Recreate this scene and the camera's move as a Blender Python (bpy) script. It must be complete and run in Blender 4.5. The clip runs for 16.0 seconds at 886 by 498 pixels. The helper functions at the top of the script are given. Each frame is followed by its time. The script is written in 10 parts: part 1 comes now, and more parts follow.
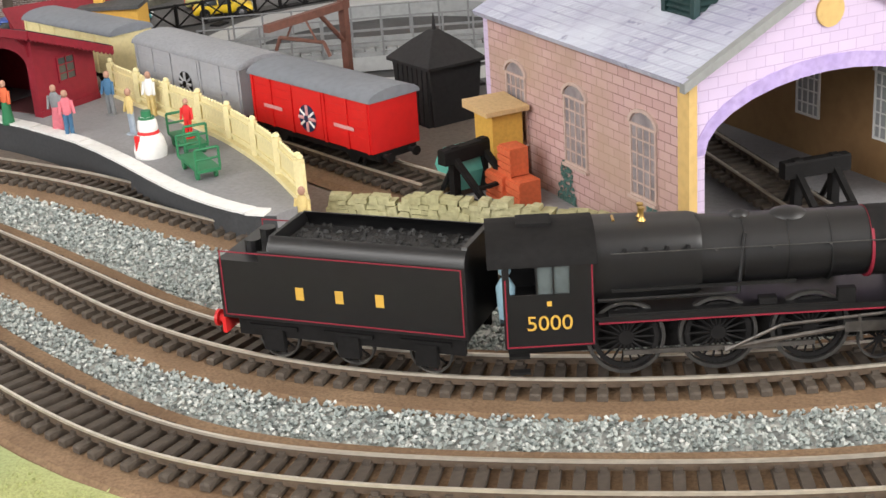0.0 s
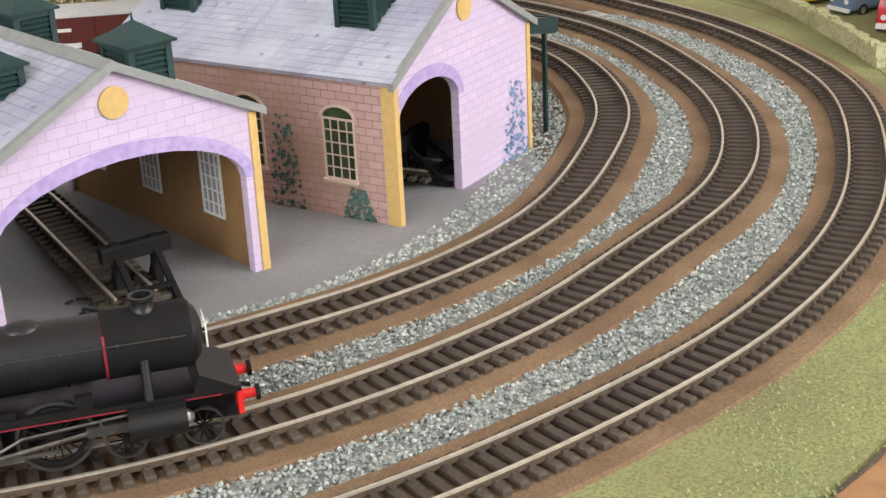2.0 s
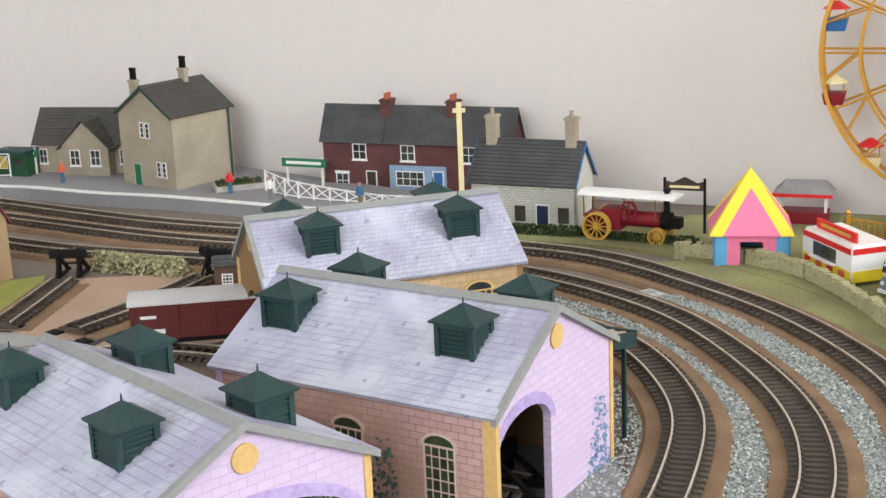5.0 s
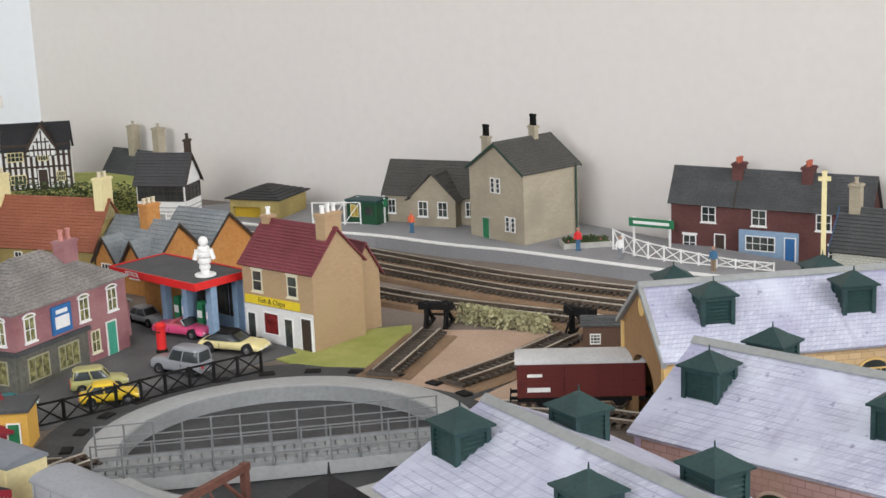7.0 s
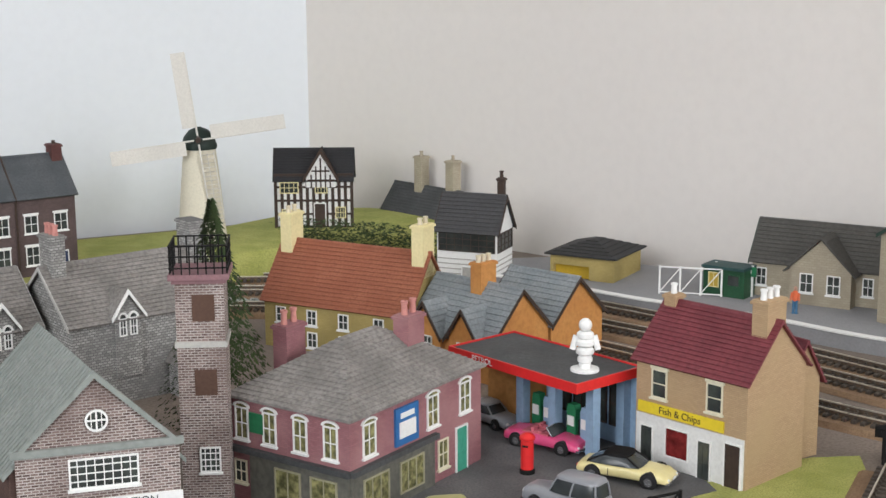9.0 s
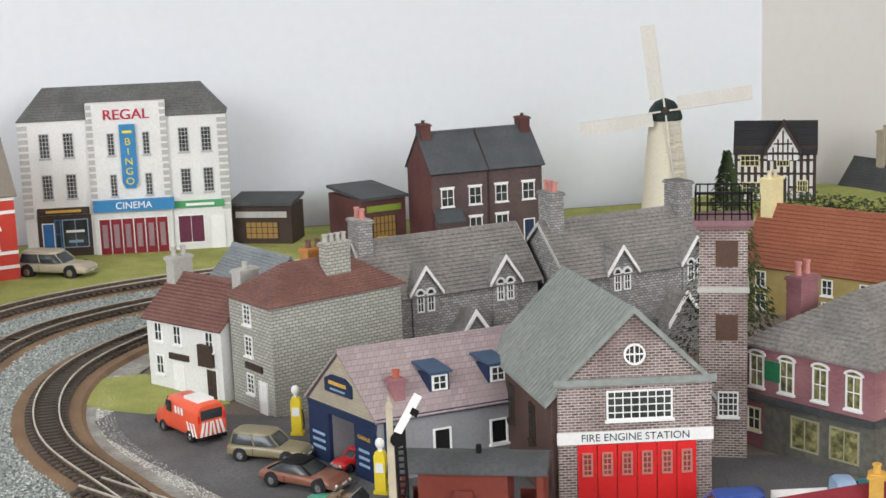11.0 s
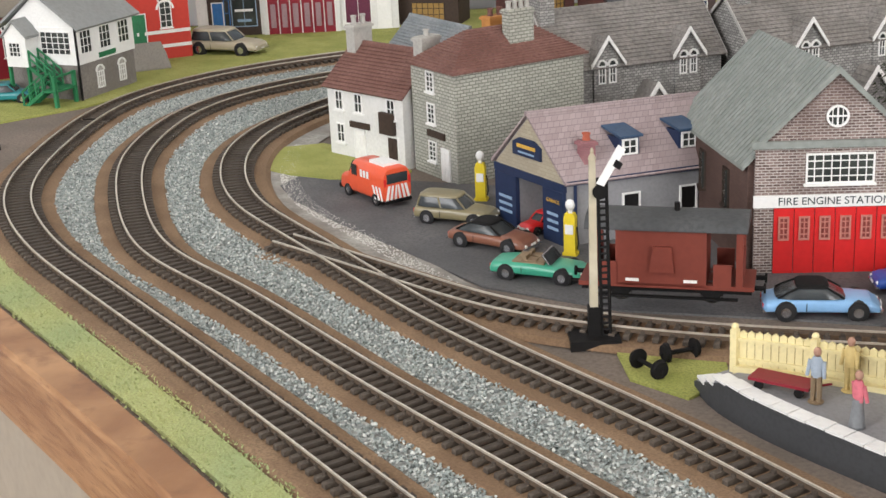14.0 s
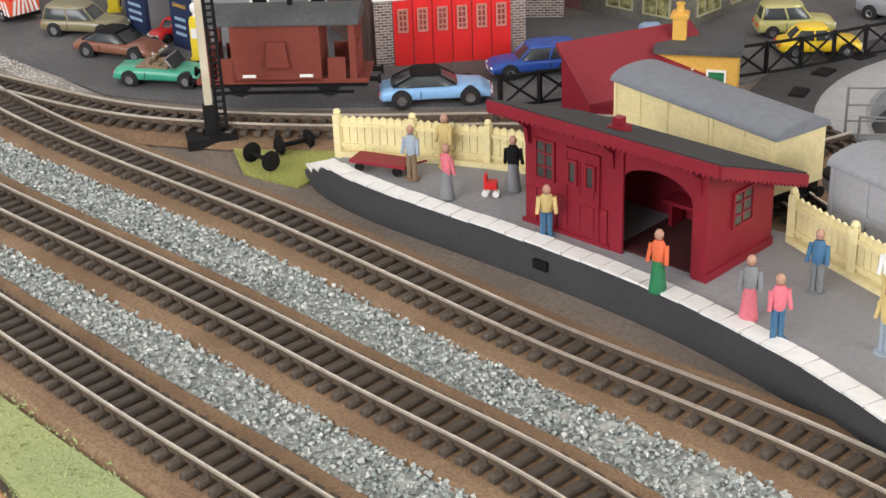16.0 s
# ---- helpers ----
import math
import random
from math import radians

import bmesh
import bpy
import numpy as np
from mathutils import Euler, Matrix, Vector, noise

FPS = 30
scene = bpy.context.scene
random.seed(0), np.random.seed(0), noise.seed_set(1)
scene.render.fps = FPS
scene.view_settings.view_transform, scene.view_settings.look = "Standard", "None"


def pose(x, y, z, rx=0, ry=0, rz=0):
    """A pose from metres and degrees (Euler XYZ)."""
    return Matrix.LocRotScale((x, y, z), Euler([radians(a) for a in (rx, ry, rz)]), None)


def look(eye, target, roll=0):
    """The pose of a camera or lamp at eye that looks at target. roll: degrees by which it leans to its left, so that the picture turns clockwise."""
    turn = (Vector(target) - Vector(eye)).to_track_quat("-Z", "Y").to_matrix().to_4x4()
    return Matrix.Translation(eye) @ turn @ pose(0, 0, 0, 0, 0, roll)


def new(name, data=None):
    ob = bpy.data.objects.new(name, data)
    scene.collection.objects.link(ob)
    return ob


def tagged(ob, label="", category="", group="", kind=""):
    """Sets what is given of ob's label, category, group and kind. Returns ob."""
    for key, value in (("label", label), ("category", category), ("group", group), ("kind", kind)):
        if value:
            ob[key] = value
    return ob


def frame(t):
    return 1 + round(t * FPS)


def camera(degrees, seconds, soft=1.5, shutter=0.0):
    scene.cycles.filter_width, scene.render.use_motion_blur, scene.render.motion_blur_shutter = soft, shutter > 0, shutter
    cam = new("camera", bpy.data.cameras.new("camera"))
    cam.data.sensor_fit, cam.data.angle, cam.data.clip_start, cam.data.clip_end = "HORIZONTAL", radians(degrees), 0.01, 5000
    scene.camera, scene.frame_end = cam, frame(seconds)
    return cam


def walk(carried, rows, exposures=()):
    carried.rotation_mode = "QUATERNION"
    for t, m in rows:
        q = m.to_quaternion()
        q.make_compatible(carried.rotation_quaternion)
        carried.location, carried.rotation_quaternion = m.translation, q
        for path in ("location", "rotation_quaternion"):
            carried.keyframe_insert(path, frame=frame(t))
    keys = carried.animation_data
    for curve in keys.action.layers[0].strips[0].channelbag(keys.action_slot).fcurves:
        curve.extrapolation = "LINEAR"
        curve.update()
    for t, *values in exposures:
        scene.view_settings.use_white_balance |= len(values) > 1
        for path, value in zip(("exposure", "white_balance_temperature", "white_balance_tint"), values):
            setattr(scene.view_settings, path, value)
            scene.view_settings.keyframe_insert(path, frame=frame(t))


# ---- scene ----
random.seed(7)
SPEED = 16.0
cam = camera(34.14, SPEED)
PATH = [
    (0, -0.0001, 0.0004, 0.1972, 22.48, -21.15, -3.95),
    (0.5, 0.0400, 0.0115, 0.2044, 17.56, -22.93, -3.89),
    (1, 0.0694, 0.0197, 0.2092, 12.87, -23.39, -3.48),
    (1.5, 0.0922, 0.0280, 0.2169, 8.89, -22.91, -3.12),
    (2, 0.1047, 0.0293, 0.2235, 5.78, -22.03, -2.87),
    (2.5, 0.1173, 0.0294, 0.2364, 3.38, -20.90, -2.92),
    (3, 0.1219, 0.0307, 0.2529, 1.73, -19.67, -3.00),
    (3.2, 0.1207, 0.0326, 0.2625, 1.34, -19.19, -2.95),
    (5.3, 0.0537, 0.0154, 0.2997, 6.94, -14.50, -2.23),
    (5.5, 0.0456, 0.0130, 0.3006, 7.98, -14.17, -2.07),
    (6, 0.0256, 0.0087, 0.3037, 10.45, -13.58, -2.09),
    (6.5, 0.0021, 0.0053, 0.3100, 12.81, -13.25, -2.12),
    (7, -0.0148, -0.0041, 0.3168, 15.79, -12.84, -2.33),
    (7.5, -0.0332, -0.0090, 0.3197, 18.64, -12.03, -2.43),
    (8, -0.0453, -0.0109, 0.3236, 21.64, -11.01, -2.39),
    (8.5, -0.1632, 0.1310, 0.3073, 21.55, -11.17, -1.45),
    (9, -0.2580, 0.2266, 0.2894, 22.76, -11.46, -0.39),
    (9.5, -0.2810, 0.2197, 0.2894, 26.58, -11.61, -0.38),
    (10, -0.2958, 0.1998, 0.2914, 30.82, -11.88, -0.80),
    (10.2, -0.2985, 0.1932, 0.2865, 32.62, -11.58, -1.29),
    (12.3, -0.3337, 0.1500, 0.2583, 42.93, -13.17, -1.74),
    (12.5, -0.3358, 0.1493, 0.2612, 43.34, -13.86, -1.89),
    (13, -0.3350, 0.1479, 0.2553, 44.26, -15.11, -2.22),
    (13.5, -0.3340, 0.1494, 0.2495, 44.53, -16.87, -2.57),
    (14, -0.3313, 0.1502, 0.2434, 44.09, -18.49, -2.74),
    (14.5, -0.3235, 0.1531, 0.2402, 42.78, -20.03, -2.85),
    (15, -0.3131, 0.1577, 0.2345, 40.25, -21.89, -2.79),
    (15.5, -0.3009, 0.1647, 0.2304, 36.87, -23.60, -2.48),
    (16, -0.2863, 0.1712, 0.2266, 32.94, -25.43, -2.18),
]
walk(cam, [(t, pose(x, y, z, 90 + pitch, 0, yaw) @ pose(0, 0, 0, 0, 0, roll)) for t, x, y, z, yaw, pitch, roll in PATH],
     [(0, 0.24, 6650, 11), (3.2, 0.02, 6550, 10), (5.5, 0.1, 6300, 10), (7, 0.04, 6250, 10), (8, 0.03, 6220, 10), (9.5, 0.03, 6230, 10), (10.2, 0.06, 6230, 10), (12.5, 0.06, 6450, 11), (16, 0.16, 6500, 12)])

# ---- light ----
world = bpy.data.worlds.new("world")
scene.world = world
world.use_nodes = True
sky = world.node_tree.nodes.new("ShaderNodeTexSky")
sky.sky_type = "NISHITA"
sky.sun_disc = False
sky.sun_elevation, sky.sun_rotation = radians(40), radians(100)
world.node_tree.links.new(sky.outputs[0], world.node_tree.nodes["Background"].inputs[0])
world.node_tree.nodes["Background"].inputs[1].default_value = 0.1


def area_lamp(name, eye, target, sx, sy, watts, colour):
    data = bpy.data.lights.new(name, "AREA")
    data.shape, data.size, data.size_y, data.energy, data.color = "RECTANGLE", sx, sy, watts, colour
    ob = new(name, data)
    ob.matrix_world = look(eye, target)
    return ob


area_lamp("window_light", (2.28, -0.1, 0.95), (-0.6, 0.75, 0.1), 1.7, 1.2, 64, (1.0, 0.985, 0.965))
# added fill lamp behind the camera, no source known there
area_lamp("window_light_rear", (-0.9, -1.68, 1.0), (-0.45, 0.8, 0.2), 1.8, 1.1, 46, (1.0, 0.985, 0.965))

# ---- materials ----
MATS = {}


def ramp_mix(nt, fac, c1, c2):
    mix = nt.nodes.new("ShaderNodeMix")
    mix.data_type = "RGBA"
    nt.links.new(fac, mix.inputs[0])
    for sock, c in ((mix.inputs[6], c1), (mix.inputs[7], c2)):
        if isinstance(c, tuple):
            sock.default_value = (*c, 1)
        else:
            nt.links.new(c, sock)
    return mix.outputs[2]


def pm(name, col, rough=0.6, var=0.2, grain=600.0, bump=0.15, metal=0.0, col2=None, patch=40.0, spec=0.4, stretch=None):
    """A painted, moulded or printed surface: two scales of variation and a fine relief."""
    if name in MATS:
        return MATS[name]
    m = bpy.data.materials.new(name)
    m.use_nodes = True
    nt = m.node_tree
    b = nt.nodes["Principled BSDF"]
    co = nt.nodes.new("ShaderNodeTexCoord")
    n1, n2 = nt.nodes.new("ShaderNodeTexNoise"), nt.nodes.new("ShaderNodeTexNoise")
    n1.inputs["Scale"].default_value, n2.inputs["Scale"].default_value = grain, patch
    n1.inputs["Detail"].default_value, n2.inputs["Detail"].default_value = 4, 3
    place = co.outputs["Object"]
    if stretch:
        mp = nt.nodes.new("ShaderNodeMapping")
        mp.inputs["Scale"].default_value = stretch
        nt.links.new(place, mp.inputs["Vector"])
        place = mp.outputs[0]
    for n in (n1, n2):
        nt.links.new(place, n.inputs["Vector"])
    dark = tuple(c * (1 - var) for c in col)
    light = col2 or tuple(min(1, c * (1 + var * 0.6)) for c in col)
    r = nt.nodes.new("ShaderNodeMapRange")
    r.inputs[1].default_value, r.inputs[2].default_value = 0.35, 0.65
    nt.links.new(n2.outputs[0], r.inputs[0])
    base = ramp_mix(nt, r.outputs[0], col, light)
    r2 = nt.nodes.new("ShaderNodeMapRange")
    r2.inputs[1].default_value, r2.inputs[2].default_value, r2.inputs[4].default_value = 0.4, 0.75, 0.8
    nt.links.new(n1.outputs[0], r2.inputs[0])
    base = ramp_mix(nt, r2.outputs[0], base, dark)
    nt.links.new(base, b.inputs["Base Color"])
    b.inputs["Roughness"].default_value, b.inputs["Metallic"].default_value = rough, metal
    b.inputs["Specular IOR Level"].default_value = spec
    if bump:
        bp = nt.nodes.new("ShaderNodeBump")
        bp.inputs["Strength"].default_value, bp.inputs["Distance"].default_value = bump, 0.0006
        nt.links.new(n1.outputs[0], bp.inputs["Height"])
        nt.links.new(bp.outputs[0], b.inputs["Normal"])
    MATS[name] = m
    return m


def brick_mat(name, c1, c2, mortar, bw=3.0, bh=1.1, joint=0.02, rough=0.75, tint=None, bump=0.5, flat=False):
    """Moulded or printed brick and stone courses on model walls; brick sizes in millimetres."""
    m = bpy.data.materials.new(name)
    m.use_nodes = True
    nt = m.node_tree
    b = nt.nodes["Principled BSDF"]
    co, sep = nt.nodes.new("ShaderNodeTexCoord"), nt.nodes.new("ShaderNodeSeparateXYZ")
    add, com = nt.nodes.new("ShaderNodeMath"), nt.nodes.new("ShaderNodeCombineXYZ")
    nt.links.new(co.outputs["Object"], sep.inputs[0])
    nt.links.new(sep.outputs[0], add.inputs[0])
    nt.links.new(sep.outputs[1], add.inputs[1])
    nt.links.new(add.outputs[0], com.inputs[0])
    nt.links.new(sep.outputs[2], com.inputs[1])
    t = nt.nodes.new("ShaderNodeTexBrick")
    nt.links.new(com.outputs[0], t.inputs["Vector"])
    t.inputs["Scale"].default_value = 1000.0 / bw * 0.5
    t.inputs["Brick Width"].default_value = 0.5
    t.inputs["Row Height"].default_value = 0.5 * bh / bw
    t.inputs["Mortar Size"].default_value = joint
    t.inputs["Color1"].default_value, t.inputs["Color2"].default_value, t.inputs["Mortar"].default_value = (*c1, 1), (*c2, 1), (*mortar, 1)
    n = nt.nodes.new("ShaderNodeTexNoise")
    n.inputs["Scale"].default_value, n.inputs["Detail"].default_value = 28, 4
    nt.links.new(co.outputs["Object"], n.inputs["Vector"])
    r = nt.nodes.new("ShaderNodeMapRange")
    r.inputs[1].default_value, r.inputs[2].default_value, r.inputs[4].default_value = 0.42, 0.68, 0.7
    nt.links.new(n.outputs[0], r.inputs[0])
    base = ramp_mix(nt, r.outputs[0], t.outputs["Color"], tint or tuple(c * 0.6 for c in c1))
    nt.links.new(base, b.inputs["Base Color"])
    b.inputs["Roughness"].default_value = rough
    b.inputs["Specular IOR Level"].default_value = 0.25
    bp = nt.nodes.new("ShaderNodeBump")
    bp.inputs["Strength"].default_value, bp.inputs["Distance"].default_value = bump, 0.0004
    bp.invert = True
    nt.links.new(t.outputs["Fac"], bp.inputs["Height"])
    nt.links.new(bp.outputs[0], b.inputs["Normal"])
    MATS[name] = m
    return m


def pine_material(name):
    """Varnished softwood: long grain rings, a few dark knots, edges rubbed pale."""
    m = bpy.data.materials.new(name)
    m.use_nodes = True
    nt = m.node_tree
    b = nt.nodes["Principled BSDF"]
    co = nt.nodes.new("ShaderNodeTexCoord")
    mp = nt.nodes.new("ShaderNodeMapping")
    mp.inputs["Scale"].default_value = (7, 7, 60)
    nt.links.new(co.outputs["Object"], mp.inputs["Vector"])
    grain, fine, knot = nt.nodes.new("ShaderNodeTexNoise"), nt.nodes.new("ShaderNodeTexNoise"), nt.nodes.new("ShaderNodeTexVoronoi")
    grain.inputs["Scale"].default_value, grain.inputs["Detail"].default_value, grain.inputs["Distortion"].default_value = 2.2, 6, 1.4
    fine.inputs["Scale"].default_value, fine.inputs["Detail"].default_value = 14, 5
    knot.inputs["Scale"].default_value = 16
    for n in (grain, fine):
        nt.links.new(mp.outputs[0], n.inputs["Vector"])
    nt.links.new(co.outputs["Object"], knot.inputs["Vector"])
    r1, r2, r3 = (nt.nodes.new("ShaderNodeMapRange") for _ in range(3))
    r1.inputs[1].default_value, r1.inputs[2].default_value = 0.35, 0.66
    nt.links.new(grain.outputs[0], r1.inputs[0])
    base = ramp_mix(nt, r1.outputs[0], (0.25, 0.115, 0.045), (0.42, 0.23, 0.105))
    r2.inputs[1].default_value, r2.inputs[2].default_value, r2.inputs[4].default_value = 0.52, 0.72, 0.55
    nt.links.new(fine.outputs[0], r2.inputs[0])
    base = ramp_mix(nt, r2.outputs[0], base, (0.17, 0.07, 0.028))
    r3.inputs[1].default_value, r3.inputs[2].default_value, r3.inputs[3].default_value, r3.inputs[4].default_value = 0.06, 0.16, 0.85, 0.0
    nt.links.new(knot.outputs["Distance"], r3.inputs[0])
    base = ramp_mix(nt, r3.outputs[0], base, (0.07, 0.022, 0.01))
    nt.links.new(base, b.inputs["Base Color"])
    b.inputs["Roughness"].default_value = 0.5
    bp = nt.nodes.new("ShaderNodeBump")
    bp.inputs["Strength"].default_value, bp.inputs["Distance"].default_value = 0.25, 0.0008
    nt.links.new(fine.outputs[0], bp.inputs["Height"])
    nt.links.new(bp.outputs[0], b.inputs["Normal"])
    MATS[name] = m
    return m


def slate_print(name):
    """Printed card slates: fine courses, blue and lilac blotches, dark rain streaks and specks."""
    m = brick_mat(name, (0.40, 0.42, 0.51), (0.50, 0.52, 0.60), (0.32, 0.32, 0.43), 2.8, 1.9, 0.03, 0.5, (0.30, 0.29, 0.42), 0.25)
    nt = m.node_tree
    b = nt.nodes["Principled BSDF"]
    old = b.inputs["Base Color"].links[0].from_socket
    co = nt.nodes.new("ShaderNodeTexCoord")
    big, speck, streak = (nt.nodes.new("ShaderNodeTexNoise") for _ in range(3))
    big.inputs["Scale"].default_value, big.inputs["Detail"].default_value, big.inputs["Distortion"].default_value = 17, 5, 0.8
    speck.inputs["Scale"].default_value, speck.inputs["Detail"].default_value = 190, 2
    streak.inputs["Scale"].default_value, streak.inputs["Detail"].default_value = 1, 4
    mp = nt.nodes.new("ShaderNodeMapping")
    mp.inputs["Scale"].default_value = (30, 150, 30)
    nt.links.new(co.outputs["Object"], mp.inputs["Vector"])
    nt.links.new(mp.outputs[0], streak.inputs["Vector"])
    for n in (big, speck):
        nt.links.new(co.outputs["Object"], n.inputs["Vector"])
    for n, lo, hi, top, c in ((big, 0.47, 0.66, 0.6, (0.60, 0.64, 0.72)), (streak, 0.56, 0.8, 0.55, (0.27, 0.25, 0.36)), (speck, 0.66, 0.74, 0.75, (0.2, 0.19, 0.3))):
        r = nt.nodes.new("ShaderNodeMapRange")
        r.inputs[1].default_value, r.inputs[2].default_value, r.inputs[4].default_value = lo, hi, top
        nt.links.new(n.outputs[0], r.inputs[0])
        old = ramp_mix(nt, r.outputs[0], old, c)
    nt.links.new(old, b.inputs["Base Color"])
    return m


wall_white = pm("wall_paint", (0.675, 0.70, 0.73), 0.85, 0.03, 90, 0.05, patch=3)
wall_beige = pm("wall_paint_warm", (0.69, 0.655, 0.62), 0.85, 0.03, 90, 0.05, patch=3)
ceiling_m = pm("ceiling_paint", (0.82, 0.82, 0.8), 0.9, 0.03, 60, 0.05, patch=2)
floor_m = pm("carpet", (0.22, 0.12, 0.06), 0.95, 0.3, 400, 0.5, patch=5)
base_m = pm("scenic_board", (0.17, 0.14, 0.115), 0.85, 0.35, 500, 0.4, col2=(0.24, 0.195, 0.16), patch=18)
tarmac = pm("tarmac_card", (0.10, 0.10, 0.103), 0.8, 0.3, 700, 0.3, col2=(0.15, 0.147, 0.148), patch=25)
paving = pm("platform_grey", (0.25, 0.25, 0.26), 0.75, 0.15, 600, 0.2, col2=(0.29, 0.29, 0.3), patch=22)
cork = pm("track_underlay", (0.2, 0.125, 0.072), 0.95, 0.4, 900, 0.6, col2=(0.28, 0.185, 0.11), patch=30)
grass_m = pm("scatter_grass", (0.30, 0.33, 0.08), 0.95, 0.45, 900, 0.9, col2=(0.42, 0.42, 0.13), patch=35)
grass_d = pm("scatter_grass_pale", (0.44, 0.46, 0.19), 0.95, 0.4, 900, 0.9, col2=(0.33, 0.40, 0.19), patch=16)
pine = pine_material("pine_board")
sand = pm("buff_ground", (0.42, 0.30, 0.22), 0.9, 0.2, 500, 0.3, patch=25)
sleeper_m = pm("sleeper_plastic", (0.06, 0.047, 0.037), 0.75, 0.3, 500, 0.2, col2=(0.1, 0.08, 0.062))
rail_m = pm("rail_metal", (0.66, 0.61, 0.52), 0.38, 0.2, 300, 0.0, 0.7, patch=60)
rail_side = pm("rail_side", (0.15, 0.11, 0.08), 0.55, 0.3, 500, 0.1, 0.5)
stone_g = pm("ballast_stone", (0.30, 0.32, 0.31), 0.85, 0.6, 330, 0.2, col2=(0.52, 0.53, 0.50), patch=160)
black_m = pm("satin_black", (0.007, 0.007, 0.0075), 0.4, 0.3, 300, 0.03, patch=50, spec=0.5)
black_d = pm("matt_black", (0.008, 0.0075, 0.0075), 0.75, 0.4, 500, 0.2, patch=60, spec=0.2)
steel = pm("bright_steel", (0.3, 0.29, 0.28), 0.35, 0.25, 400, 0.0, 0.8)
tyre_m = pm("dull_wheel_rim", (0.09, 0.088, 0.085), 0.4, 0.3, 400, 0.0, 0.7)
red_p = pm("signal_red", (0.62, 0.02, 0.02), 0.45, 0.1, 300, 0.05)
white_p = pm("white_paint", (0.78, 0.78, 0.76), 0.6, 0.08, 500, 0.1)
cream_p = pm("cream_paint", (0.75, 0.66, 0.36), 0.6, 0.12, 500, 0.15)
grey_slate = pm("slate_grey", (0.055, 0.058, 0.06), 0.7, 0.3, 500, 0.4, col2=(0.085, 0.088, 0.09))
grey_tile = pm("weathered_tile", (0.19, 0.178, 0.165), 0.75, 0.45, 450, 0.5, col2=(0.28, 0.262, 0.245))
glass_dark = pm("window_dark", (0.03, 0.035, 0.035), 0.12, 0.3, 60, 0.0, col2=(0.08, 0.09, 0.08), spec=0.6)
# curtained panes, with their lit yellow-green put into the colour
glass_lit = pm("curtained_lit_pane", (0.1, 0.1, 0.045), 0.15, 0.5, 220, 0.0, col2=(0.36, 0.34, 0.15), patch=300, spec=0.6)
green_d = pm("vent_green", (0.011, 0.036, 0.036), 0.5, 0.3, 400, 0.15, col2=(0.018, 0.05, 0.048))

# ---- small kit for meshes, in millimetres ----
MM = 0.001


